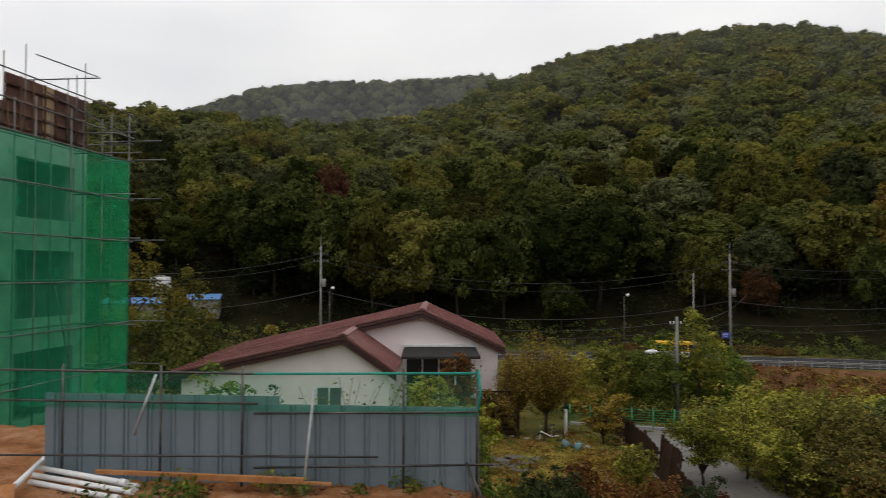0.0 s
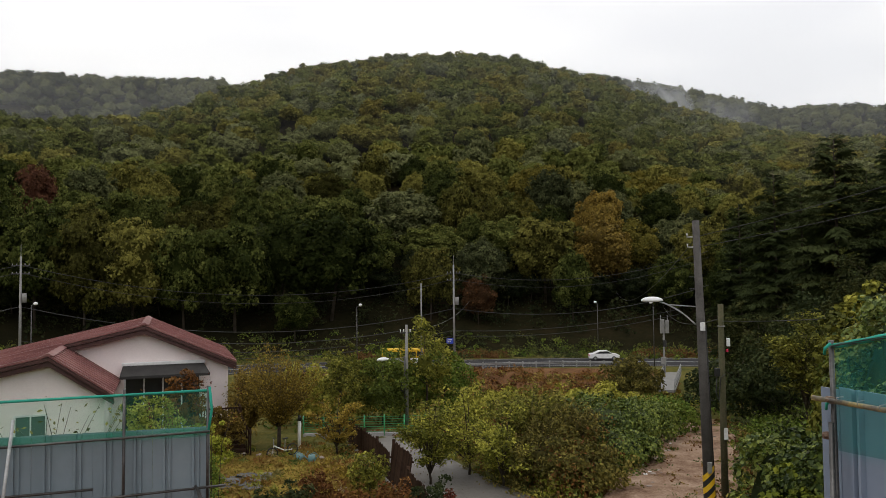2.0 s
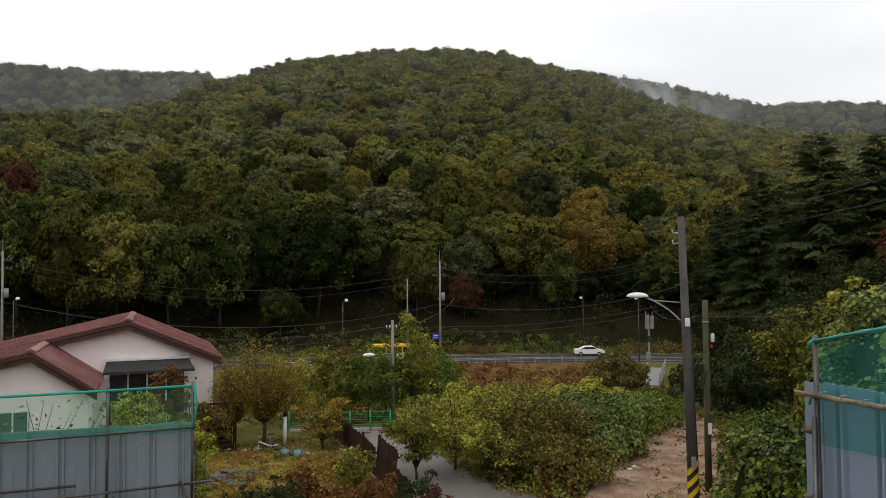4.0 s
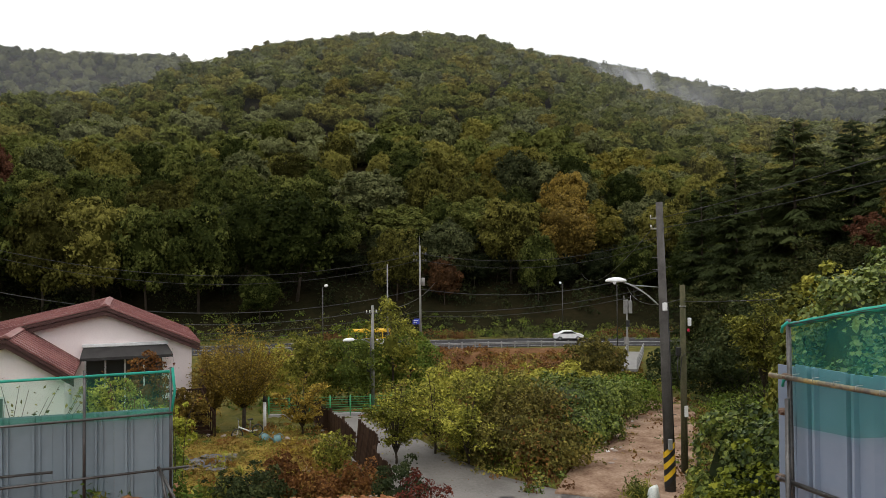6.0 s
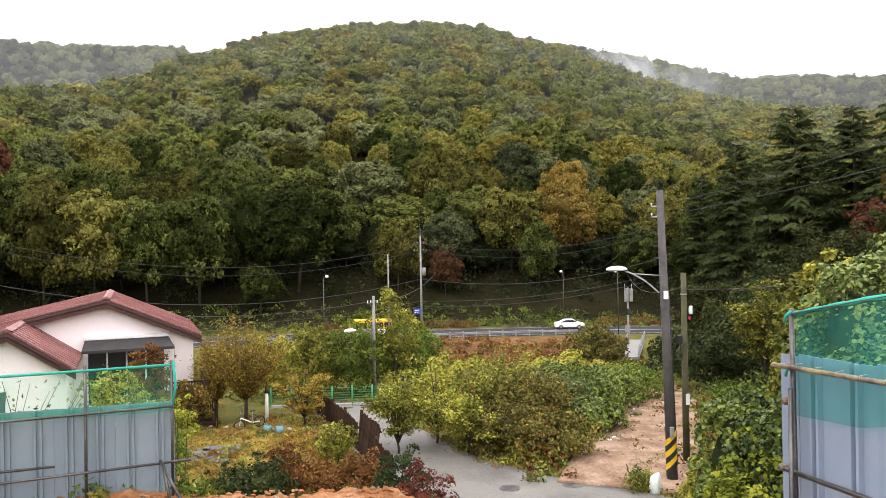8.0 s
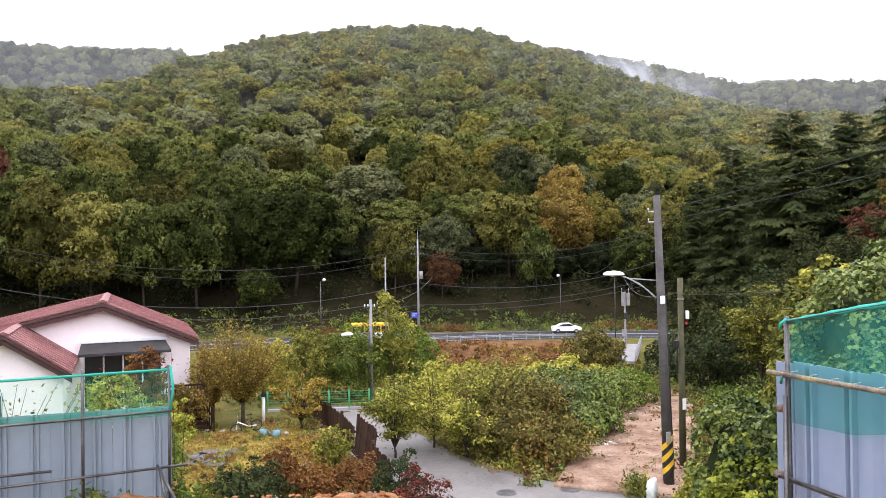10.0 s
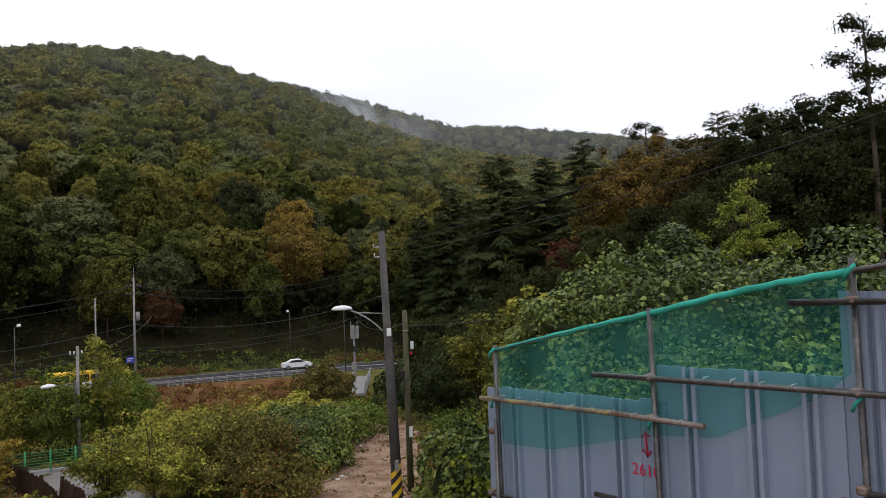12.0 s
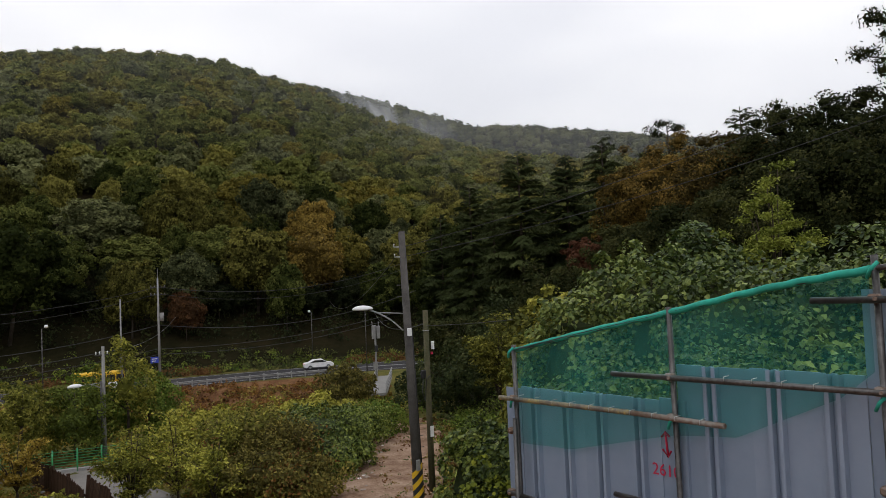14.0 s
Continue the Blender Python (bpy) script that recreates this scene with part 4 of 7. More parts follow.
    for j, z in enumerate(zs + [13.05]):
        for s in posts[:2]:
            wpart("transom", bm_tube([W(s + 0.05, -1.35 - 0.2 * (j % 2), z + 0.03), W(s + 0.05, 1.1, z + 0.03)], 0.024, 6), PIPE_MID, root)
        wpart("transom", bm_tube([W(-0.05, -0.1, z - 0.05), W(-0.05, 9.5, z - 0.05)], 0.024, 6), PIPE_MID, root)
    for a, b in (((5.6, 0.0, 14.95), (2.2, 0.0, 15.1)), ((2.0, 0.0, 15.1), (3.9, 1.6, 14.6)), ((0.1, 0.1, 13.3), (4.9, 0.1, 13.9))):
        wpart("brace", bm_tube([W(*a), W(*b)], 0.024, 6), PIPE_MID, root)
    for s, z in ((2.4, 15.55), (5.6, 15.3), (3.4, 14.8), (6.6, 14.8), (2.9, 15.0)):
        wpart("standard", bm_tube([W(s, 0.35, 12.5), W(s, 0.35, z)], 0.022, 6), PIPE_MID, root)
    wpart("brace", bm_tube([W(4.2, 0.2, 7.5), W(3.6, -0.05, 4.3)], 0.026, 6), PIPE_MID, root)
    wpart("net", net_sheet([W(15, -0.02, 1.0), W(-0.02, -0.02, 1.0), W(-0.02, -0.02, 12.3), W(15, -0.02, 12.3)], 60, 40, 0.06, 3), NET_BUILD, root, "green scaffold net, sun-bleached in places")
    wpart("net", net_sheet([W(0.02, 0.03, 1.0), W(0.02, 9.8, 1.0), W(0.02, 9.8, 12.25), W(0.02, 0.03, 12.25)], 30, 30, 0.06, 6), NET_END, root, "green scaffold net")


build_site_building()


# ---- poles, lamps and wires ----
def lamp_head(root, arm_pts, head_at, direction, scale=1.0):
    part("lamp_arm", bm_tube(catmull(arm_pts, 6), 0.035 * scale, 8), STEEL, root, "curved galvanised arm")
    bm = bmesh.new()
    bmesh.ops.create_uvsphere(bm, u_segments=16, v_segments=10, radius=1)
    for v in bm.verts:
        v.co.z = v.co.z * (1.0 if v.co.z > 0 else 0.35)
        v.co.x *= 1 - 0.25 * max(0, v.co.y)
    ang = math.atan2(direction[1], direction[0])
    bm.transform(Matrix.Translation(head_at) @ Matrix.Rotation(ang - math.pi / 2, 4, "Z") @ Matrix.Diagonal((0.20 * scale, 0.46 * scale, 0.17 * scale, 1)))
    for f in bm.faces:
        f.smooth = True
    part("lamp_head", bm, WHITE, root, "white domed street lamp head")


def main_pole():
    p = P(-39.2, 26.6)
    root = thing("utility_pole", Matrix.Translation(p), "leaning concrete utility pole with street lamp and hazard stripes", "pole")
    top = P(-38.65, 26.7, 9.9) - p
    at = lambda h: top * (h / top.z)
    part("shaft", bm_tube([at(-0.3), at(top.z)], 0.185, 16, None, 0.115), POLE_CONCRETE, root)
    left = Vector((-0.80, 0.55, 0)).normalized()
    # hazard sleeve with slanting bands
    for k in range(6):
        h0 = 0.42 + k * 0.2
        bm = bmesh.new()
        n = 20
        ring = []
        for z in (h0, h0 + 0.2):
            ring.append([bm.verts.new(at(z + 0.20 * math.cos(j * math.tau / n + 0.68)) + Vector((math.cos(j * math.tau / n), math.sin(j * math.tau / n), 0)) * 0.194) for j in range(n)])
        for j in range(n):
            bm.faces.new((ring[0][j], ring[0][(j + 1) % n], ring[1][(j + 1) % n], ring[1][j])).smooth = True
        part("hazard_band", bm, YELLOW if k % 2 else BLACK, root, "yellow band" if k % 2 else "black band")
    for h in (3.3, 4.3, 6.55, 6.9, 7.0, 8.5, 9.0, 9.35):
        part("band", bm_tube([at(h - 0.02), at(h + 0.02)], 0.17 - 0.006 * h, 14), STEEL, root)
    r = left
    a = at(6.75) + r * 0.15
    lamp_head(root, [a + Vector((0, 0, -0.35)), a + r * 0.4 + Vector((0, 0, 0.02)), a + r * 0.85 + Vector((0, 0, 0.30)), a + r * 1.15 + Vector((0, 0, 0.42))], tuple(a + r * 1.40 + Vector((0, 0, 0.46))), r, 0.8)
    part("stay", bm_tube([at(7.0) + r * 0.1, a + r * 0.85 + Vector((0, 0, 0.32))], 0.02, 6), STEEL, root)
    part("photocell_box", bm_box(at(6.35) + Vector((-0.16, -0.26, -0.14)), at(6.35) + Vector((-0.02, -0.14, 0.14)), 0.02), WHITE, root)
    part("notice_plate", bm_box(at(1.75) + Vector((-0.2, -0.26, -0.18)), at(1.75) + Vector((-0.04, -0.20, 0.18)), 0.01), STEEL, root)
    part("conduit", bm_tube([at(0.6) + Vector((0.13, -0.13, 0)), at(6.4) + Vector((0.1, -0.11, 0))], 0.022, 6), BLACK, root)
    for h in (9.0, 9.35):
        part("insulator", bm_tube([at(h) + left * 0.12, at(h) + left * 0.3, at(h) + left * 0.3 + Vector((0, 0, 0.12))], 0.03, 7), WHITE, root)
    for h in (1.9, 2.3, 2.7, 3.1, 3.9, 4.7, 5.5, 7.6, 8.0):
        part("step_bolt", bm_tube([at(h), at(h) + Vector((0.30, -0.1, 0)) * (1 if int(h * 10) % 2 else -1)], 0.012, 5), PIPE, root)
    return p + top


def slim_pole():
    p = P(-40.2, 29.0)
    root = thing("utility_pole", Matrix.Translation(p), "slim mossy wooden cable pole with junction boxes", "pole")
    part("shaft", bm_tube([(0, 0, -0.3), (0, 0, 7.0)], 0.13, 12, None, 0.10), MOSS_POLE, root)
    part("junction_box", bm_box((0.10, -0.22, 5.5), (0.22, -0.12, 5.8), 0.02), WHITE, root)
    part("fuse_box", bm_box((0.09, -0.18, 5.3), (0.16, -0.1, 5.4), 0.01), RED_PAINT, root)
    part("cable_box", bm_box((-0.45, -0.22, 4.45), (-0.25, -0.1, 4.75), 0.02), BLACK, root)
    part("cable_loop", bm_tube([(-0.35, -0.16, 4.6), (-0.42, -0.16, 3.9), (-0.3, -0.16, 3.6), (-0.2, -0.16, 4.4), (0, -0.12, 4.5)], 0.018, 6), CABLE, root)
    part("band", bm_tube([(0, 0, 6.2), (0, 0, 6.24)], 0.125, 12), STEEL, root)
    part("notice_plate", bm_box((-0.1, -0.16, 2.2), (0.06, -0.14, 2.6)), WHITE, root)
    return p + Vector((0, 0, 7.0))


MOSS_POLE = material("mossy_old_timber", ((0.035, 0.040, 0.016), (0.065, 0.062, 0.030), (0.10, 0.085, 0.05)), scale=1.2, fine=16, rough=0.95, bump=0.3)


def lane_lamp():
    p = P(-17.2, 50)
    root = thing("street_lamp", Matrix.Translation(p), "grey concrete pole with a white lane lamp", "street lamp")
    part("shaft", bm_tube([(0, 0, -0.3), (0.02, 0, 6.65)], 0.13, 12, None, 0.085), POLE_PALE, root)
    part("service_pipe", bm_tube([(-0.2, -0.1, 0), (-0.16, -0.1, 4.6)], 0.05, 7), PIPE, root)
    a = Vector((-0.1, -0.05, 4.15))
    lamp_head(root, [a, a + Vector((-0.5, -0.1, 0.25)), a + Vector((-1.1, -0.2, 0.32)), a + Vector((-1.35, -0.25, 0.3))], tuple(a + Vector((-1.6, -0.3, 0.3))), (-1, -0.2), 1.0)
    part("stay", bm_tube([(0, 0, 4.5), (-0.9, -0.18, 4.48)], 0.02, 6), STEEL, root)
    part("crossarm", bm_box((-0.45, -0.06, 6.1), (0.35, 0.02, 6.18)), PIPE, root)
    for k in range(4):
        part("insulator", bm_tube([(-0.4 + k * 0.22, -0.03, 6.18), (-0.4 + k * 0.22, -0.03, 6.36)], 0.04, 6), WHITE, root)
    part("meter_box", bm_box((-0.42, -0.2, 2.3), (-0.2, -0.02, 2.9), 0.02), BLACK, root)
    return p + Vector((0, 0, 6.3))


def road_pole(az, dist, height, label, sign=False, box=True):
    p = P(az, dist)
    root = thing("utility_pole", Matrix.Translation(p), label, "pole")
    part("shaft", bm_tube([(0, 0, -0.3), (0, 0, height)], 0.19, 10, None, 0.11), POLE_PALE, root)
    part("spike", bm_tube([(0, 0, height), (0, 0, height + 1.4)], 0.05, 6, None, 0.02), STEEL, root)
    for z in (height - 1.2, height - 2.2):
        part("crossarm", bm_box((-1.0, -0.06, z), (1.0, 0.06, z + 0.12)), PIPE, root)
        for x in (-0.9, -0.45, 0.45, 0.9):
            part("insulator", bm_tube([(x, 0, z + 0.12), (x, 0, z + 0.3)], 0.05, 6), POLE_PALE, root)
    if box:
        part("transformer", bm_tube([(0.42, -0.1, height - 5.6), (0.42, -0.1, height - 4.5)], 0.27, 10), POLE_PALE, root, "pale transformer can")
    if sign:
        plate = part("road_sign", bm_box((-1.25, -0.25, 3.7), (-0.22, -0.2, 4.5)), BLUE_SIGN, root, "blue road name sign")
        for k, w in enumerate((0.7, 0.5)):
            part("writing_bar", bm_box((-1.1, -0.262, 4.2 - 0.27 * k), (-1.1 + w, -0.252, 4.3 - 0.27 * k)), WHITE, plate)
        part("sign_post", bm_tube([(-0.22, -0.05, 4.1), (0, 0, 4.1)], 0.04, 6), STEEL, root)
    return p + Vector((0, 0, height))


POLE_PALE = material("pale_pole_concrete", ((0.16, 0.155, 0.147), (0.22, 0.216, 0.205), (0.28, 0.272, 0.262)), scale=1.6, fine=25, rough=0.85, bump=0.1)
TOP_MAIN = main_pole()
TOP_SLIM = slim_pole()
TOP_LANE = lane_lamp()
TOP_A = road_pole(-20.85, 106, 14.7, "pale concrete road-side pole with transformer and blue sign", sign=True)
TOP_L = road_pole(9.25, 104, 16.0, "pale concrete road-side pole with transformer")
p_thin = P(-18.37, 104)
thin = thing("utility_pole", Matrix.Translation(p_thin), "thin bare steel pole", "pole")
part("shaft", bm_tube([(0, 0, -0.3), (0, 0, 7.6 - p_thin.z)], 0.16, 8, None, 0.08), POLE_PALE, thin)


def road_lamp(az, dist, head_el, flip=1):
    """Tall thin lamp post with a small round head."""
    p = P(az, dist)
    z = 8 + dist * math.tan(radians(head_el)) - p.z
    root = thing("street_lamp", Matrix.Translation(p), "thin dark post with a small pale lamp", "street lamp", "road lamps")
    part("post", bm_tube([(0, 0, -0.2), (0, 0, z - 0.2)], 0.08, 8, None, 0.05), PIPE, root)
    part("arm", bm_tube([(0, 0, z - 0.25), (0.35 * flip, -0.1, z - 0.05)], 0.04, 6), PIPE, root)
    bm = bmesh.new()
    bmesh.ops.create_uvsphere(bm, u_segments=12, v_segments=8, radius=1, matrix=Matrix.Translation((0.45 * flip, -0.1, z)) @ Matrix.Diagonal((0.24, 0.24, 0.2, 1)))
    part("lamp_head", bm, WHITE, root, "small pale lamp head")


road_lamp(-13.5, 100, -1.82)
road_lamp(-31.6, 126, -1.74, -1)
road_lamp(-35.6, 112, -1.78, -1)
road_lamp(8.6, 100, -1.3)


def hung_cable(name, a, b, sag, radius, label):
    pts = []
    for k in range(17):
        u = k / 16
        q = Vector(a).lerp(Vector(b), u)
        q.z -= sag * 4 * u * (1 - u)
        pts.append(q)
    mid = Vector(a)
    root_bm = bm_tube(pts, radius, 5)
    ob = part(name, root_bm, CABLE)
    tagged(ob, label, "cable", "overhead cables")


def wires():
    v = Vector
    tl, ta = TOP_L, TOP_A
    tr = P(-39.5, 118, 11.5)
    for dz, sag, r in ((-1.1, 3.4, 0.035), (-2.0, 3.6, 0.028), (-6.1, 3.2, 0.05)):
        hung_cable("overhead_cable", tl + v((0, 0, dz)), ta + v((0, 0, dz)), sag, r, "black overhead cable along the road")
        hung_cable("overhead_cable", ta + v((0, 0, dz)), tr + v((0, 0, dz + 1.5)), sag * 0.7, r, "black overhead cable along the road")
        hung_cable("overhead_cable", tl + v((0, 0, dz)), P(32, 118, 12 + dz), 3, r, "black overhead cable along the road")
    for dz, sag in ((-9.2, 1.0), (-9.9, 1.1)):
        hung_cable("overhead_cable", tl + v((0, 0, dz - 1)), ta + v((0, 0, dz)), sag + 1.2, 0.04, "low black communication cable")
        hung_cable("overhead_cable", ta + v((0, 0, dz)), P(-37.5, 112, 3.6 + (dz + 9.2)), sag, 0.04, "low black communication cable")
    hung_cable("overhead_cable", TOP_MAIN + v((0, 0, -0.55)), P(-77, 23, 13.3), 0.3, 0.011, "thin black cable over the woods")
    hung_cable("overhead_cable", TOP_MAIN + v((0, 0, -0.9)), P(-77, 23, 12.4), 0.35, 0.011, "thin black cable over the woods")
    hung_cable("overhead_cable", TOP_MAIN + v((0, 0, -0.6)), P(-33, 112, 6.0), 1.6, 0.014, "thin cable to the valley road")
    hung_cable("overhead_cable", TOP_SLIM + v((0, 0, -0.6)), P(-72, 14, 8.2), 0.25, 0.012, "thin black overhead service cable")
    hung_cable("overhead_cable", TOP_SLIM + v((0, 0, -0.5)), P(-36.3, 100, 4.5), 1.0, 0.02, "service cable down the valley")
    hung_cable("overhead_cable", TOP_LANE, P(-22, 104, 5.0), 0.9, 0.025, "service cable from the lane lamp")
    hung_cable("overhead_cable", TOP_LANE, P(4, 60, 4.5), 0.9, 0.022, "service cable from the lane lamp")


wires()


# ---- guard rail, green railing, wooden fence ----
def guard_rail():
    p0 = road_point(-18, -6.3)
    root = thing("guard_rail", Matrix.Translation(p0), "galvanised steel guard rail beside the road", "guard rail")
    pts = [road_point(a, -6.3) for a in np.arange(-17, -34, -1.0)]
    for z in (0.56, 0.74):
        bm = bm_tube([q + Vector((0, 0, z)) for q in pts], 0.07, 6)
        wpart("beam", bm, STEEL, root)
    for q in pts[::1]:
        wpart("post", bm_box((q.x - 0.07, q.y - 0.07, q.z - 0.2), (q.x + 0.07, q.y + 0.07, q.z + 0.95)), STEEL, root)


guard_rail()


def green_railing():
    pts = [P(a, r) for a, r in ((-9.5, 45), (-11, 44.6), (-12.5, 44.3), (-14, 44.1), (-15.5, 44), (-17, 44), (-18.6, 44.2))]
    root = thing("green_railing", Matrix.Translation(pts[0]), "green steel railing on a low concrete kerb", "railing")
    for q in pts:
        wpart("post", bm_tube([q + Vector((0, 0, -0.1)), q + Vector((0, 0, 1.25))], 0.045, 8), GREEN_PAINT, root, "bright green post")
    for a, b in zip(pts, pts[1:]):
        for k in range(7):
            z = 0.3 + 0.14 * k
            wpart("bar", bm_tube([a + Vector((0, 0, z)), b + Vector((0, 0, z))], 0.016, 5), GREEN_PAINT, root)
        d = (b - a).normalized()
        nn = Vector((d.y, -d.x, 0)) * 0.14
        wpart("kerb", bm_prism([a + d * 0.02 + nn + Vector((0, 0, -0.2)), b - d * 0.02 + nn + Vector((0, 0, -0.2)), b - d * 0.02 - nn + Vector((0, 0, -0.2)), a + d * 0.02 - nn + Vector((0, 0, -0.2))], (0, 0, 0.42)), CONCRETE, root)


green_railing()


def wooden_fence():
    """Dark board fence down the garden side of the lane, one bay leaning out."""
    line = [P(-12.6, 43.0), P(-13.2, 39.5), P(-14.0, 36.0), P(-14.9, 33.0), P(-15.9, 30.3), P(-17.2, 27.6), P(-18.6, 25.0)]
    rng = np.random.default_rng(5)
    root = thing("wooden_fence", Matrix.Translation(line[0]), "dark brown board fence sagging beside the lane", "fence")
    for k, (a, b) in enumerate(zip(line, line[1:])):
        d = (b - a).normalized()
        tall = 1.55 if k == 4 else 1.15
        lean = Vector((0.18, 0.05, 0)) if k == 4 else Vector((0.03, 0, 0))
        q = a
        wpart("post", bm_tube([q + Vector((0, 0, -0.2)), q + Vector((0, 0, tall + 0.1)) + lean], 0.07, 6), BROWN_WOOD, root)
        for z in (0.3, tall - 0.2):
            wpart("rail", bm_tube([a + Vector((0, 0, z)) + lean * z, b + Vector((0, 0, z)) + lean * z], 0.04, 5), BROWN_WOOD, root)
        n = 16
        nn = Vector((d.y, -d.x, 0)) * 0.02
        L = (b - a).length
        for j in range(n):
            s = a + d * (L * (j + 0.08) / n)
            e = a + d * (L * (j + 0.86) / n)
            h = tall + rng.uniform(-0.06, 0.06)
            up = Vector((0, 0, h)) + lean * h
            wpart("board", bm_prism([s + nn * 2, e + nn * 2, e + nn * 2 + up, s + nn * 2 + up], nn), BROWN_WOOD, root)


wooden_fence()


# ---- woodland on the hill ----
ACCENTS = [(-32.0, 3.0, 2.2, 2), (-20.3, 11.5, 1.2, 1), (-13.0, 9.0, 2.0, 5), (-34.5, 7.6, 2.0, 1)]
WOOD_MATS = [L_OAK, L_YELLOW, L_ORANGE, L_RED, L_BROWN, L_OAKGREY, L_OAKYEL, L_UNDERWOOD_SHADE]
WOOD_LABELS = ("green oak tree on the hillside", "yellowing tree on the hillside", "orange autumn tree on the hillside", "dark red autumn tree on the hillside", "russet tree on the hillside", "grey-green oak tree on the hillside", "olive-yellow oak tree on the hillside", "low tree toned with the shade under the forest's edge")
# the tall trees at the forest's edge: bearing, distance, bearing up to the top, crown radius, leaves
EDGE_TREES = (
    (27.0, 140, 6.4, 7.5, 0), (23.5, 158, 6.6, 7.0, 6), (15.6, 156, 6.4, 7.0, 0), (12.7, 146, 6.7, 9.0, 0), (8.4, 141, 5.4, 7.0, 0), (5.4, 138, 4.9, 6.5, 6), (2.4, 139, 4.7, 7.5, 6), (-1.1, 137, 4.3, 6.2, 0), (-4.6, 137, 4.7, 7.4, 0), (-8.0, 143, 4.9, 6.0, 0),
    (-11.6, 140, 5.5, 8.8, 0), (-14.6, 150, 4.6, 6.0, 0), (-17.2, 166, 7.0, 9.0, 5), (-19.4, 156, 4.4, 7.0, 0), (-22.9, 143, 3.2, 5.8, 5), (-25.3, 160, 4.9, 6.8, 0), (-27.8, 148, 4.8, 6.8, 6), (-29.8, 142, 2.2, 4.2, 0), (-31.9, 152, 4.8, 6.8, 2), (-34.3, 160, 4.4, 6.4, 1),
    (-36.8, 146, 1.9, 5.0, 0), (-39.0, 160, 4.2, 6.0, 6), (-42.0, 156, 5.0, 6.5, 0), (-45.5, 158, 5.0, 6.5, 0), (-22.7, 138, 0.5, 3.4, 4), (-8.9, 133, -0.6, 3.4, 0), (-49.0, 160, 5.2, 6.5, 0), (8.4, 180, 8.1, 5.0, 3), (-8.0, 262, 10.7, 5.0, 2), (-32.3, 250, 9.3, 5.0, 1))


def clump_crown(rng, radius, height, clumps, sprays, size, share=(0.2, 0.36), low=-0.45, spread=0.7, core=0.6, inner=0.56, loose=0.16, quads=False):
    """A broadleaf crown: leafy clumps on a broad lopsided dome, each lit on its own top, with gaps between them."""
    d = rng.normal(0, 1, (clumps * 6, 3))
    d /= np.linalg.norm(d, axis=1)[:, None]
    d = d[d[:, 2] > low][:clumps]
    r = radius * rng.uniform(*share, len(d))
    half = np.array((radius, radius, height * 0.5))
    mid = np.array((0, 0, height * 0.5))
    ang = np.arctan2(d[:, 1], d[:, 0])
    lop = 1 + 0.13 * np.sin(ang * 2 + rng.uniform(0, 6)) + 0.08 * np.sin(ang * 5 + d[:, 2] * 4 + rng.uniform(0, 6))
    c = mid + d * half * ((1 - 0.75 * r / radius) * lop * rng.uniform(1 - 2 * loose, 1.0 + loose * 0.4, len(d)))[:, None]
    pick = rng.choice(len(d), sprays, p=r ** 2 / (r ** 2).sum())
    e = rng.normal(0, 1, (sprays, 3)) + d[pick] * 0.6 + np.array((0, 0, 0.3))
    e /= np.linalg.norm(e, axis=1)[:, None]
    p = c[pick] + e * (r[pick] * rng.uniform(0.7, 1.2, sprays))[:, None] * np.array((1, 1, 0.8))
    n = e * 0.7 + d[pick] * 0.4 + np.array((0, 0, 0.3))
    tone = rng.uniform(0, 1, len(d))
    tint = 0.6 * tone[pick] + 0.4 * rng.uniform(0, 1, sprays)
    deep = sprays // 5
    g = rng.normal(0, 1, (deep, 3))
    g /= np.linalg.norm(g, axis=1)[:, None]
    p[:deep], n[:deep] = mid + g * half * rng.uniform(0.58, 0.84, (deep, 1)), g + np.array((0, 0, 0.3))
    # deep leaves toned down as if shaded by the outer ones
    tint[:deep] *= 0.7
    if quads:
        tv, qf = leaf_quads(p, n, size, rng, spread)
        tf, tint = np.concatenate([qf[:, :3], qf[:, [0, 2, 3]]]), np.concatenate([tint, tint])
    else:
        tv, tf = leaf_tris(p, n, size, rng, spread)
    vs, fs, ts, off = [tv], [tf], [tint], len(tv)
    # clump cores take the darkest tone, painted shade behind the leaves
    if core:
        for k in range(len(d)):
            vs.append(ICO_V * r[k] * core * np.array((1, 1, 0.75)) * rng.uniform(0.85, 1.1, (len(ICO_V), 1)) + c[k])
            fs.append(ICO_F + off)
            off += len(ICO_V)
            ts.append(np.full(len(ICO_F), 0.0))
    # the inner ball too is coloured as the crown's shaded inside
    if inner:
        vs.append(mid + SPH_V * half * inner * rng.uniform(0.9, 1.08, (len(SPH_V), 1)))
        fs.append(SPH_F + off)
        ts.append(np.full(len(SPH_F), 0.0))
    return np.concatenate(vs), np.concatenate(fs), np.concatenate(ts)


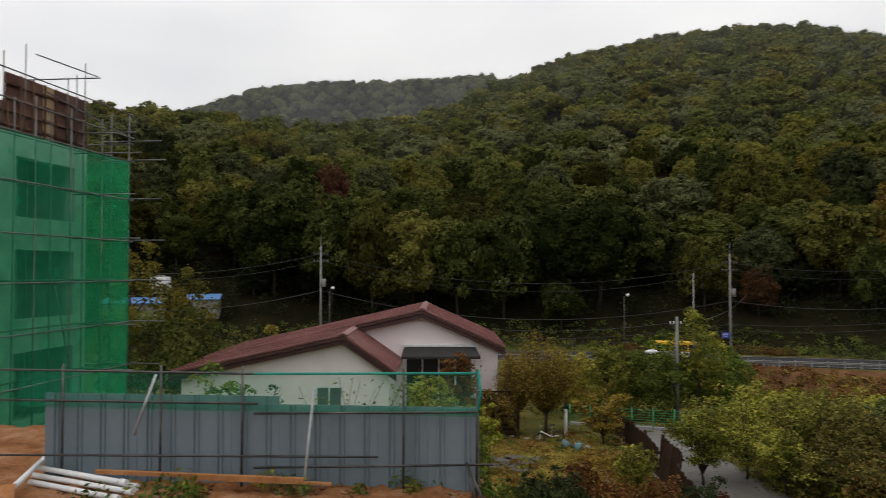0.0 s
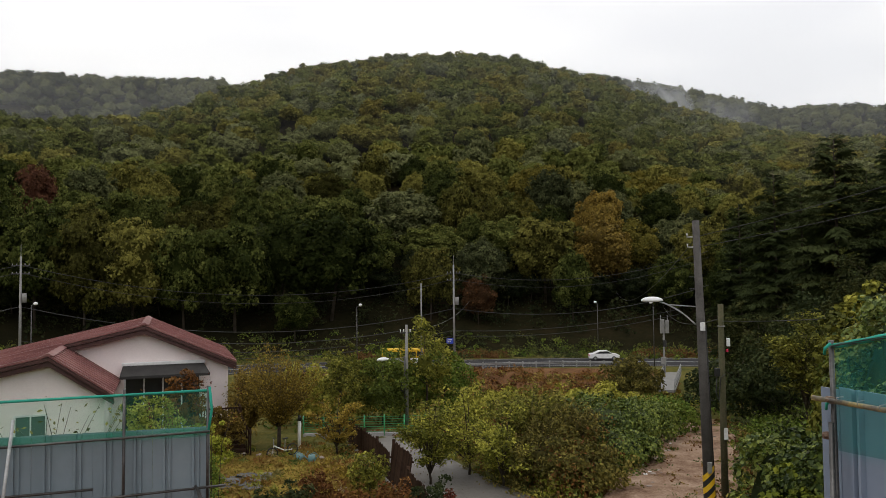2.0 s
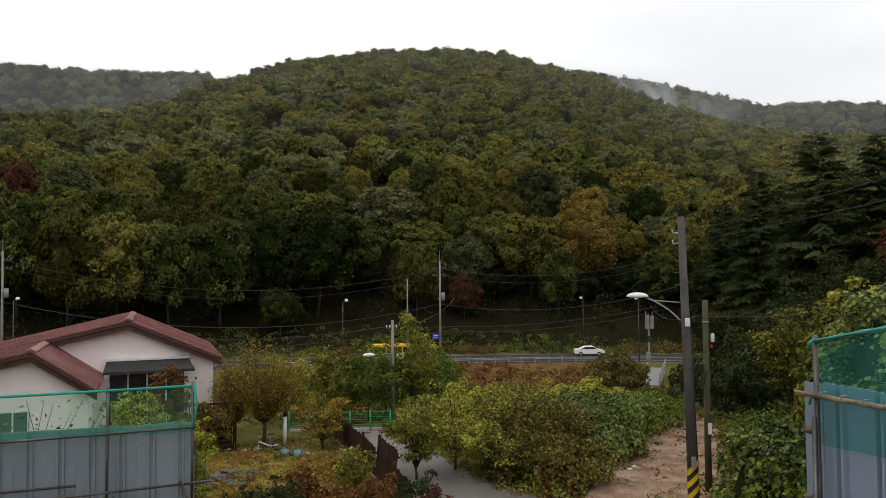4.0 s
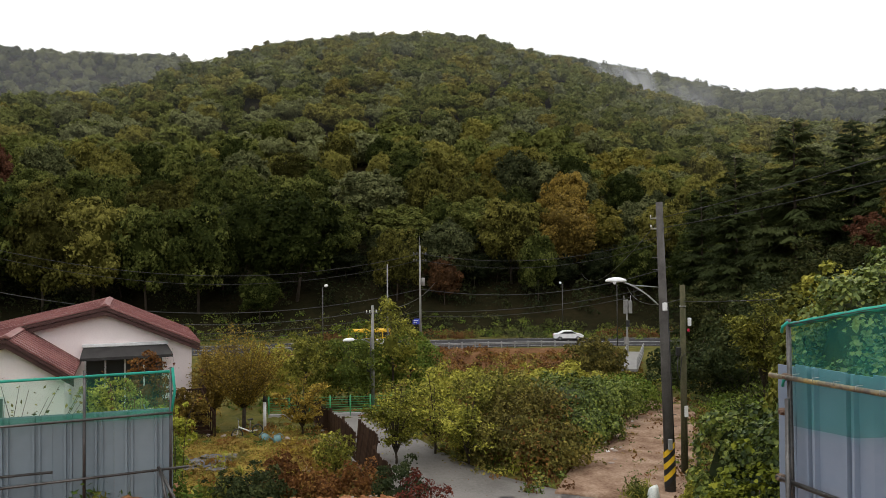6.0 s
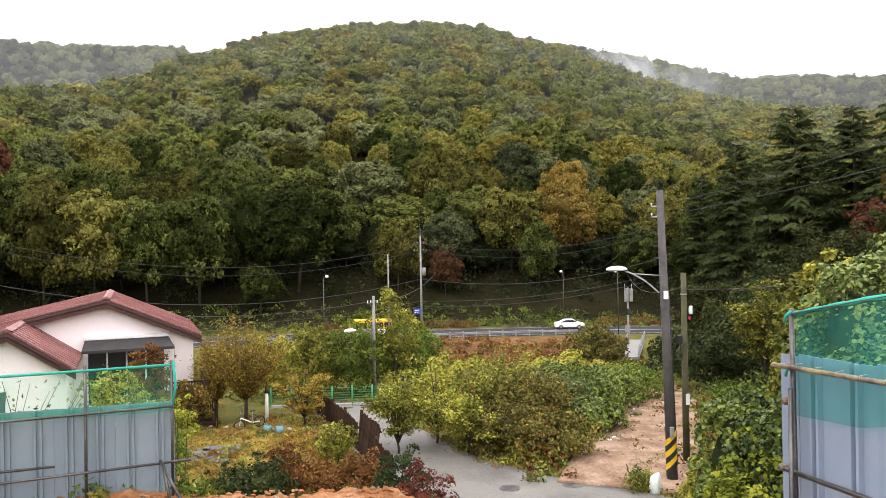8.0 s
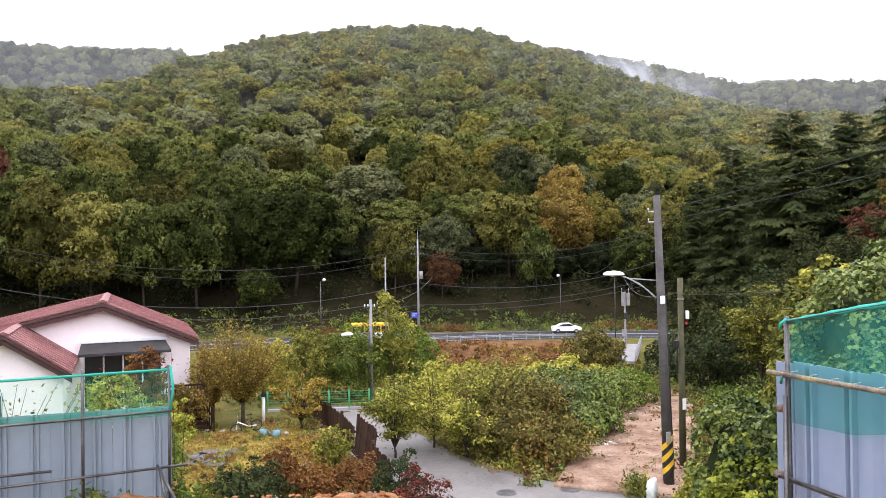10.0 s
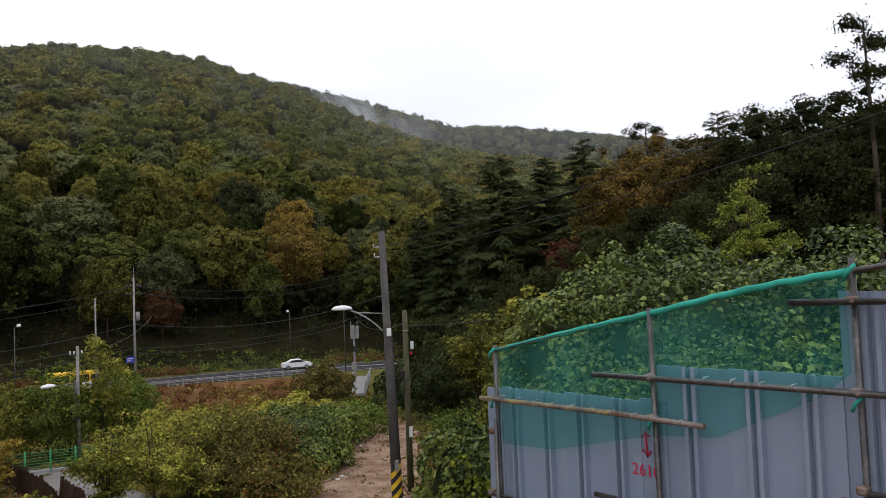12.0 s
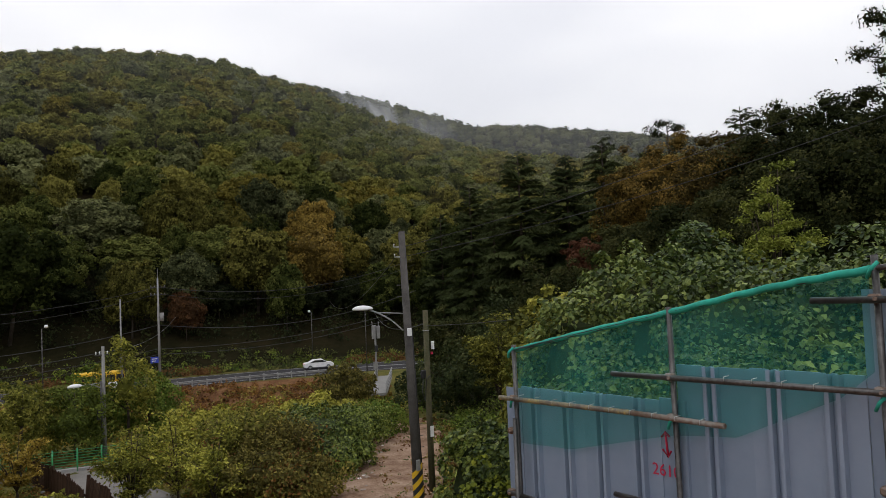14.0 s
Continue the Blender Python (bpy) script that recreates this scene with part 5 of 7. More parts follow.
def broad_leaves(points, normals, size, rng, jitter=0.35):
    """Broad folded leaves with their tips hanging: two halves along a midrib."""
    n = len(points)
    nn = normals + rng.normal(0, jitter, (n, 3))
    nn /= np.linalg.norm(nn, axis=1)[:, None] + 1e-9
    tip = np.array((0, 0, -1.0)) + rng.normal(0, 0.45, (n, 3))
    tip -= nn * (tip * nn).sum(1)[:, None]
    tip /= np.linalg.norm(tip, axis=1)[:, None] + 1e-9
    side = np.cross(nn, tip)
    s = (size * rng.uniform(0.55, 1.25, n))[:, None]
    fold = nn * s * rng.uniform(0.05, 0.3, n)[:, None]
    v = np.stack([points - tip * s * 0.8, points - tip * s * 0.45 + side * s * 0.85 + fold, points + tip * s * 0.35 + side * s * 0.7 + fold, points + tip * s * 1.1 - fold * 0.6,
                  points + tip * s * 0.35 - side * s * 0.7 + fold, points - tip * s * 0.45 - side * s * 0.85 + fold], 1).reshape(-1, 3)
    k = 6 * np.arange(n)[:, None]
    return v, np.concatenate([k + np.array((0, 1, 2, 3)), k + np.array((3, 4, 5, 0))])


def woodland():
    rng = np.random.default_rng(11)
    near = []
    for az, r, el, rad, mi in EDGE_TREES:
        q = P(az, r)
        near.append((r, q.x, q.y, az, rad, 8 + r * math.tan(radians(el)) - q.z, mi))
    # low filler trees whose dark leaves stand for the shade between the trunks
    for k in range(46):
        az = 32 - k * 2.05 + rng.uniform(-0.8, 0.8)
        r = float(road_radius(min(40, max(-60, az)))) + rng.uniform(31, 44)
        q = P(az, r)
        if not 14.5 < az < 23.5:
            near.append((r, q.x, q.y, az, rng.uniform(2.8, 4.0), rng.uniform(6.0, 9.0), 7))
    taken = [(t[1], t[2], t[4]) for t in near]
    cells = {}

    def free(x, y, rad):
        gx, gy = int(x // 20), int(y // 20)
        for i in (-1, 0, 1):
            for j in (-1, 0, 1):
                for u, w, q in cells.get((gx + i, gy + j), ()):
                    if math.hypot(x - u, y - w) < (rad + q) * 0.72:
                        return False
        return True

    for u, w, q in taken:
        cells.setdefault((int(u // 20), int(w // 20)), []).append((u, w, q))
    rest = []
    for trial in range(15000):
        az, r = rng.uniform(-67, 33), math.sqrt(rng.uniform(128 ** 2, 470 ** 2))
        rho = r - (float(road_radius(min(40, max(-60, az)))) - 113)
        if rho < 137 or r > float(np.interp(az, NEAR_AZ, NEAR_R)) + 14 or (14.5 < az < 23.5 and r < 152):
            continue
        rad = rng.uniform(3.8, 7.2) if r > 200 else rng.uniform(3.6, 6.0)
        a = radians(az)
        x, y = -math.sin(a) * r, math.cos(a) * r
        if free(x, y, rad):
            cells.setdefault((int(x // 20), int(y // 20)), []).append((x, y, rad))
            rest.append((r, x, y, az, rad, None, None))
    rest.sort()
    trees = near + rest
    z = ground_z([t[1] for t in trees], [t[2] for t in trees])
    fine, mid, far = [], [], []
    for k in range(7):
        g = np.random.default_rng(100 + k)
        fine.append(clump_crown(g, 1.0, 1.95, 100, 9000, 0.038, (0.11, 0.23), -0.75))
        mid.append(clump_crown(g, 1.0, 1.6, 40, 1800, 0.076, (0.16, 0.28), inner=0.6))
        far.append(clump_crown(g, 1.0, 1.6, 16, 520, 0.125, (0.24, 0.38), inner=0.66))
    protos = {}
    jv, jf, jt, jm, off = [], [], [], [], 0
    for i, (r, x, y, az, rad, top, mi) in enumerate(trees):
        el = math.degrees(math.atan2(z[i] + 7 - 8, r))
        if mi is None:
            u = rng.uniform()
            mi = 0 if u < 0.50 else 5 if u < 0.72 else 6 if u < 0.97 else 1
            for a, e, w, c in ACCENTS:
                if math.hypot(az - a, el - e) < w * 0.34:
                    mi = c
        k = int(rng.integers(7))
        yaw = rng.uniform(0, math.tau)
        if i < 215:
            top = top or rad * rng.uniform(1.9, 2.5) + 3.0
            m = Matrix.Translation((x, y, z[i] - 0.2)) @ Matrix.Rotation(yaw, 4, "Z") @ Matrix.Diagonal((rad, rad, top / 2.25, 1))
            key = (k, mi)
            if key not in protos:
                cv, cf, ct = fine[k]
                root = thing("tree", m, WOOD_LABELS[mi], "tree", "hillside trees")
                part("trunk", unit_trunk(np.random.default_rng(k)), BARK, root)
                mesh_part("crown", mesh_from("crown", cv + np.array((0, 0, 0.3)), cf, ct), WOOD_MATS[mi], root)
                protos[key] = root
            else:
                own = protos[key].scale
                copy_thing(protos[key], m @ Matrix.Diagonal((1 / own.x, 1 / own.y, 1 / own.z, 1)))
            continue
        cv, cf, ct = mid[k] if r < 300 else far[k]
        c, sn = math.cos(yaw), math.sin(yaw)
        tall = rad * rng.uniform(1.45, 1.9)
        lift = rng.uniform(7.0, 10.0) - tall if r > 200 else 2.0
        q = cv @ np.array(((c, sn, 0), (-sn, c, 0), (0, 0, 1))) * np.array((rad, rad, tall / 1.6)) + np.array((x, y, z[i] + min(lift, 3.0)))
        jv.append(q)
        jf.append(cf + off)
        off += len(q)
        jt.append(0.6 * ct + 0.4 * rng.uniform(0, 1))
        jm.append(np.full(len(cf), mi, np.int32))
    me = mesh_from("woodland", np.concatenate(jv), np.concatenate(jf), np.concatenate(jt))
    for m in WOOD_MATS:
        me.materials.append(m)
    me.polygons.foreach_set("material_index", np.concatenate(jm))
    tagged(new("woodland", me), "dense mixed broadleaf woodland turning autumn colours", "woodland", kind="stuff")


def unit_trunk(rng):
    """A trunk with limbs for a tree of crown radius one."""
    bm = bm_tube([(0, 0, -0.05), (rng.normal(0, 0.04), rng.normal(0, 0.04), 0.8), (0, 0, 1.8)], 0.04, 7, None, 0.012)
    for k in range(8):
        a, h = rng.uniform(0, math.tau), rng.uniform(0.45, 1.3)
        e = Vector((math.cos(a) * 0.7, math.sin(a) * 0.7, h + rng.uniform(0.2, 0.5)))
        bm_tube([(0, 0, h), e * 0.5 + Vector((0, 0, h * 0.5 + 0.08)), e], 0.013, 5, bm, 0.004)
    return bm


def far_ridge():
    rng = np.random.default_rng(21)
    base = [dome_arrays(np.random.default_rng(300 + k), 6.4, 9.5, 14, 64, 1.15, 0.8, (0.3, 0.45), 0.85, -0.2, True) for k in range(4)]
    jv, jf, jt, off = [], [], [], 0
    for az in np.arange(30, -80, -0.72):
        for r in np.arange(574, 732, 10.5):
            a = radians(az + rng.uniform(-0.3, 0.3))
            q = r + rng.uniform(-4, 4)
            x, y = -math.sin(a) * q, math.cos(a) * q
            if -27 < az < -8:
                continue
            cv, cf = base[int(rng.integers(4))]
            s = rng.uniform(0.8, 1.15)
            jv.append(cv * s + np.array((x, y, float(ground_z(x, y)) - 1.5)))
            jf.append(cf + off)
            off += len(cv)
            jt.append(np.full(len(cf), rng.uniform(0, 1)))
    me = mesh_from("far_woodland", np.concatenate(jv), np.concatenate(jf), np.concatenate(jt))
    me.materials.append(L_FAR)
    tagged(new("far_woodland", me), "distant wooded ridges", "woodland", kind="stuff")


woodland()
far_ridge()


# ---- single trees and shrubs ----
def broadleaf(name, at, radius, height, mat, label, seed, sprays=1500, size=0.16, lumps=14, trunk=0.1, foot=0.3, category="tree", group="", jitter=0.7, core=0.7, inner=0.6, lump=(0.12, 0.26), loose=0.2, quads=False):
    """A trunk with limbs under a crown of leaf sprays; foot is the crown's share of clear stem."""
    rng = np.random.default_rng(seed)
    root = thing(name, Matrix.Translation(at), label, category, group)
    clear = height * foot
    part("trunk", trunk_bm(rng, height * 0.8, trunk * 0.6, 9, radius * 0.55), BARK, root)
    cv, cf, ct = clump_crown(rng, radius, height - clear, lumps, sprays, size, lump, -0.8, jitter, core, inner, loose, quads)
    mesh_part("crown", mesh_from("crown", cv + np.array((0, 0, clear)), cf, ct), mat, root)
    return root


def conifer(at, height, radius, label, seed, tier=0.5, size=0.13, mat=None):
    """A larch-like tree: tiers of long drooping boughs, each with side twigs hung with needles, round a straight trunk."""
    rng = np.random.default_rng(seed)
    root = thing("conifer", Matrix.Translation(at), label, "tree", "dark conifers")
    bm = bm_tube([(0, 0, -0.3), (0.05, 0, height * 0.5), (0, 0, height)], 0.22, 8, None, 0.02)
    pts, axes, ups, long, tone = [], [], [], [], []
    z = height * 0.1
    while z < height - 0.25:
        u = z / height
        for j in range(4 if u > 0.9 else 6):
            a = rng.uniform(0, math.tau)
            L = (radius * (1.02 - u) ** 0.64 + 0.12) * rng.uniform(0.45, 1.12)
            rise = L * (1.0 * max(0.0, u - 0.6) - 0.10 + rng.normal(0, 0.06))
            s0 = np.array((0, 0, z + rng.uniform(-0.2, 0.2)))
            out = np.array((math.cos(a), math.sin(a), 0))
            side = np.array((-math.sin(a), math.cos(a), 0))
            tip = out * L + np.array((0, 0, rise))
            bm_tube([s0, s0 + tip * 0.5 + np.array((0, 0, 0.06 * L)), s0 + tip], 0.03, 4, bm, 0.006)
            n = max(16, int(L * 58))
            t = rng.uniform(0.12, 1.0, n)
            sgn = rng.choice((-1.0, 1.0), n)
            reach = (0.34 * L * (1.08 - t) + 0.12) * rng.uniform(0.5, 1.1, n)
            base = s0 + tip * t[:, None] + np.array((0, 0, 0.24 * L)) * (t * (1 - t))[:, None]
            w = rng.uniform(0.0, 1.0, n)
            p = base + (side * sgn[:, None] * 0.8 + out * 0.6) * (reach * w)[:, None]
            p[:, 2] -= 0.35 * reach * w ** 2 + rng.uniform(0, 0.06, n)
            pts.append(p)
            axes.append(side * sgn[:, None] * 0.75 + out * 0.65 + np.array((0, 0, -0.35)) + rng.normal(0, 0.22, (n, 3)))
            ups.append(np.array((0, 0, 1.0)) + out * 0.25 + rng.normal(0, 0.3, (n, 3)))
            long.append(np.full(n, size * (0.9 + 0.35 * min(L, 4.0))) * rng.uniform(0.6, 1.3, n))
            tone.append(np.full(n, rng.uniform(0.1, 0.9)))
        z += tier * (1.15 - 0.6 * u) * rng.uniform(0.8, 1.2)
    part("trunk", bm, BARK, root)
    p, ax, up, ln = np.concatenate(pts), np.concatenate(axes), np.concatenate(ups), np.concatenate(long)[:, None]
    ax /= np.linalg.norm(ax, axis=1)[:, None]
    wd = np.cross(up, ax)
    wd /= np.linalg.norm(wd, axis=1)[:, None] + 1e-9
    v = np.stack([p - ax * ln, p + wd * ln * 0.24, p + ax * ln * 1.2 - np.array((0, 0, 0.3)) * ln, p - wd * ln * 0.24], 1).reshape(-1, 3)
    f = np.arange(len(v)).reshape(-1, 4)
    mesh_part("crown", mesh_from("crown", v, f, np.concatenate(tone)), mat or L_CONIFER, root)


def pine(at, height, label, seed, reach=1.6, foot=0.5):
    """A tall pine with bare stem and flat separate plates of needles."""
    rng = np.random.default_rng(seed)
    root = thing("pine", Matrix.Translation(at), label, "tree")
    bm = bm_tube([(0, 0, -0.3), (0.25, 0, height * 0.5), (0.1, 0.1, height)], 0.16, 8, None, 0.03)
    pts, nrm = [], []
    tiers = 8 + int(14 * (0.8 - foot))
    for k in range(tiers):
        u = foot + (1 - foot) * (k + 0.5) / tiers
        z = height * u
        a = k * 2.4 + rng.uniform(-0.4, 0.4)
        L = reach * (1.12 - u + 0.12) ** 0.5 * rng.uniform(0.6, 1.25)
        s, e = Vector((0.12, 0.08, z)), Vector((math.cos(a) * L, math.sin(a) * L, z + 0.22 * L))
        bm_tube([s, (s + e) / 2 + Vector((0, 0, -0.06)), e], 0.04, 5, bm, 0.012)
        for c in range(5):
            cc = np.array(s.lerp(e, 0.42 + 0.15 * c)) + rng.normal(0, 0.14, 3) * np.array((1, 1, 0.5))
            q = cc + rng.normal(0, 1, (110, 3)) * np.array((0.2, 0.2, 0.1))
            pts.append(q)
            nrm.append(q - cc + rng.normal(0, 0.05, q.shape) + np.array((0, 0, 0.1)))
    part("trunk", bm, BARK, root)
    p, n = np.concatenate(pts), np.concatenate(nrm)
    qv, qf = leaf_quads(p, n / np.linalg.norm(n, axis=1)[:, None], 0.05, rng, 0.9, 1.5)
    mesh_part("crown", mesh_from("crown", qv, qf, rng.uniform(0.1, 0.5, len(qf))), L_SHADEOAK, root)


# conifers behind the slim pole
for k, (az, r, el, rad) in enumerate(((-47.7, 60, 9.6, 5.4), (-43.9, 66, 7.3, 4.6), (-51.3, 62, 9.3, 4.4), (-54.0, 58, 10.2, 3.8), (-41.6, 76, 5.2, 4.2), (-49.6, 72, 7.0, 4.4), (-45.6, 74, 6.6, 4.2))):
    at = P(az, r)
    conifer(at, 8 + r * math.tan(radians(el)) - at.z, rad, "dark larch-like conifer at the wood's edge", 40 + k)
# broadleaf wood on the right-hand slope
for k, (az, r, el, rad, mat, lab) in enumerate((
        (-59.3, 46, 9.9, 4.0, L_RUSTOAK, "rust-tinged oak in the dense wood"), (-56.6, 47, 9.2, 2.8, L_RUSTOAK, "rust-tinged oak in the dense wood"), (-62.8, 44, 10.3, 3.9, L_RUSTOAK, "oak tree in the dense shady wood"), (-66.5, 42, 11.7, 4.2, L_SHADEOAK, "oak tree in the dense shady wood"),
        (-70.0, 40, 11.5, 4.4, L_SHADEOAK, "oak tree in the dense shady wood"), (-74.5, 38, 11.9, 4.4, L_SHADEOAK, "oak tree in the dense shady wood"), (-61.0, 38, 5.6, 3.2, L_SHADEOAK, "oak tree in the dense shady wood"), (-65.0, 36, 6.8, 3.4, L_SHADEOAK, "oak tree in the dense shady wood"),
        (-69.0, 34, 7.2, 3.4, L_SHADEOAK, "oak tree in the dense shady wood"), (-72.3, 34, 10.4, 3.8, L_SHADEOAK, "oak tree in the dense shady wood"), (-57.0, 40, 3.9, 2.8, L_SHADEOAK, "oak tree in the dense shady wood"), (-79, 37, 12.0, 4.6, L_SHADEOAK, "oak tree in the dense shady wood"))):
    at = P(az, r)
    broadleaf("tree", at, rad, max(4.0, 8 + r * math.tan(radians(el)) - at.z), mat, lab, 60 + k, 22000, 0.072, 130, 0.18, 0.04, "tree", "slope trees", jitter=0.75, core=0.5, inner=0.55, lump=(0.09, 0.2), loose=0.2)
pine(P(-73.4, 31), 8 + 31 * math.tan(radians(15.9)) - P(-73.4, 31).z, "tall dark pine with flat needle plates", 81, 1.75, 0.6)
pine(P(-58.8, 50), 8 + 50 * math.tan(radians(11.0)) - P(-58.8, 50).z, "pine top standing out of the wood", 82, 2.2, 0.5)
conifer(P(-63.8, 48), 8 + 48 * math.tan(radians(11.5)) - P(-63.8, 48).z, 3.2, "slim conifer tip standing out of the wood", 83, 0.5, 0.11)

# trees and shrubs along the lane and garden: bearing, distance, top bearing up, radius, leaves
YARD = (
    (-12.2, 47, -4.5, 1.2, L_GREENYEL, "yellow-green sapling behind the garden", 0.25, 1200, 0.13),
    (-13.0, 50.0, -5.0, 1.6, L_GREENYEL, "leafy green tree behind the green railing", 0.1, 1600, 0.14),
    (-15.4, 50.0, -5.2, 2.0, L_FEATHER, "leafy green tree behind the green railing", 0.1, 1800, 0.14),
    (-9.3, 52.0, -5.7, 1.7, L_SHRUB, "yellow-green shrub beyond the garden", 0.08, 1400, 0.14),
    (-18.6, 52, -2.4, 2.1, L_SHRUB, "slender bright green tree behind the lane lamp", 0.15, 1500, 0.14),
    (-16.6, 53, -4.7, 2.1, L_GREEN, "leafy green tree behind the green railing", 0.1, 2000, 0.15),
    (-20.0, 55, -5.2, 2.1, L_GREEN, "leafy green tree behind the green railing", 0.1, 2000, 0.15),
    (-14.3, 56, -5.8, 1.9, L_GREENYEL, "leafy green tree behind the green railing", 0.1, 1600, 0.15),
    (-10.5, 54, -6.6, 1.8, L_SHRUB, "green shrub beyond the garden", 0.1, 1200, 0.15),
    (-27.2, 30.0, -11.2, 1.6, L_OLIVE, "tangled brownish shrub beyond the lane", 0.05, 2000, 0.10),
    (-30.4, 29.3, -12.0, 1.5, L_OLIVE, "tangled brownish shrub beyond the lane", 0.05, 1800, 0.10),
    (-31.0, 44.0, -7.8, 2.3, L_SHRUB, "rank olive-green shrub in the damp hollow", 0.05, 1800, 0.15),
    (-34.0, 46.0, -8.6, 2.0, L_OLIVE, "rank olive-green shrub in the damp hollow", 0.05, 1600, 0.15),
    (-27.5, 46.0, -8.4, 2.2, L_OLIVE, "rank olive-green shrub in the damp hollow", 0.05, 1600, 0.15),
    (-23.8, 48.0, -8.2, 2.2, L_SHRUB, "rank olive-green shrub in the damp hollow", 0.05, 1600, 0.15),
    (-33.5, 62.0, -5.7, 2.0, L_OLIVE, "grey-green willow-like shrub in the hollow", 0.1, 1500, 0.17),
    (-34.9, 66.0, -6.0, 1.8, L_OLIVE, "grey-green willow-like shrub before the footbridge", 0.05, 1300, 0.17),
    (-39.6, 60.0, -6.4, 1.7, L_DARKSHRUB, "dark green shrub beyond the track", 0.05, 1400, 0.17),
    (-41.5, 50.0, -5.6, 2.6, L_DARKSHRUB, "dark shrub beside the track", 0.02, 1700, 0.16),
    (-44.5, 47.0, -3.6, 2.6, L_DARKSHRUB, "dark green tree at the wood's edge", 0.05, 2400, 0.16),
    (-42.6, 54.0, -1.6, 2.8, L_SHADEOAK, "dark green tree at the wood's edge", 0.05, 2600, 0.16),
    (-50.4, 48.0, 1.0, 3.0, L_SHADEOAK, "dark green tree at the wood's edge", 0.05, 2600, 0.15),
    (-52.4, 50.0, 3.2, 1.2, L_RED, "dark red tree at the wood's edge", 0.05, 2400, 0.15),
    (-47.0, 52.0, -0.5, 2.8, L_DARKSHRUB, "dark green tree at the wood's edge", 0.05, 2600, 0.15),
    (-6.6, 24.0, -15.3, 0.85, L_DARKSHRUB, "dark green shrub under the pad", 0.02, 1500, 0.08),
    (-8.4, 24.0, -14.9, 1.0, L_DARKSHRUB, "dark green shrub under the pad", 0.02, 1500, 0.08),
    (-10.4, 25.5, -14.0, 0.75, L_RUSSET, "russet shrub under the pad", 0.05, 1300, 0.08),
    (-14.2, 28.0, -12.4, 0.75, L_SHRUB, "thin green sapling by the fence", 0.2, 700, 0.08),
    (-13.2, 24.5, -15.3, 0.8, L_RUSSET, "russet shrub under the pad", 0.03, 1100, 0.07),
    (-16.2, 24.5, -14.6, 0.85, L_RUSSET, "russet shrub by the board fence", 0.03, 1100, 0.07),
    (-19.2, 22.0, -14.6, 0.95, L_DARKSHRUB, "dark shrub beside the lane", 0.02, 1300, 0.07),
    (-20.8, 20.5, -15.8, 0.9, L_REDSHRUB, "red-leaved shrub beside the lane", 0.03, 1300, 0.06),
    (-3.4, 38.0, -9.0, 1.2, L_ORANGE, "orange-brown shrub against the house", 0.05, 1400, 0.10),
    (1.0, 35.0, -7.3, 1.3, L_SHRUB, "yellow-green shrub behind the hoarding", 0.05, 1400, 0.10),
    (-1.1, 37.0, -5.9, 1.0, L_RUSSET, "russet sapling against the house", 0.1, 1500, 0.085),
    (-2.6, 30.0, -9.6, 0.8, L_LIME, "lime vine at the hoarding's end", 0.0, 900, 0.09),
    (-1.0, 25.0, -11.5, 1.2, L_GREEN, "leafy green bush behind the steel hoarding", 0.02, 1200, 0.09),
    (1.5, 25.0, -11.0, 1.2, L_GREEN, "leafy green bush behind the steel hoarding", 0.02, 1200, 0.09),
    (16.4, 16.0, -6.6, 0.95, L_GREEN, "leafy green bush behind the steel hoarding", 0.02, 1700, 0.07),
    (18.6, 16.5, -7.6, 0.7, L_GREENYEL, "leafy green bush behind the steel hoarding", 0.02, 800, 0.06),
    (13.5, 28.0, -8.8, 1.1, L_GREEN, "leafy green bush behind the steel hoarding", 0.02, 1200, 0.10),
    (16.0, 29.0, -9.0, 1.0, L_SHRUB, "leafy green bush behind the steel hoarding", 0.02, 1000, 0.10),
    (20.8, 44.0, -2.0, 2.6, L_OAK, "dark green leafy tree beside the building site", 0.08, 2000, 0.16),
    (22.5, 50.0, 2.9, 2.6, L_YELLOW, "golden-leaved autumn tree beside the building site", 0.1, 2000, 0.17),
    (18.5, 52.0, -2.2, 2.2, L_OAK, "dark green leafy tree beside the building site", 0.08, 1600, 0.17),
    (12.5, 58.0, -4.2, 2.2, L_OCHRE, "golden-yellow shrub behind the pink house", 0.05, 1400, 0.17),
    (15.5, 62.0, -4.4, 2.6, L_OLIVE, "olive-green shrub behind the pink house", 0.05, 1400, 0.18),
    (18.5, 75.0, 1.5, 2.6, L_YELLOW, "golden autumn tree across the rough fields", 0.1, 1400, 0.2),
)


def yard_plants(rows):
    for k, (az, r, el, rad, mat, lab, foot, sprays, size) in enumerate(rows):
        at = P(az, r)
        h = max(0.9, 8 + r * math.tan(radians(el)) - at.z)
        broadleaf("tree" if foot > 0.09 else "shrub", at, rad * 1.15, h, mat, lab, 500 + k, int(sprays * 2.5), size * 0.74, 60, 0.03 + 0.018 * h, foot * 0.35, "tree" if foot > 0.09 else "shrub", core=0, inner=0.22, jitter=0.8, lump=(0.10, 0.22), loose=0.26, quads=True)


yard_plants(YARD)


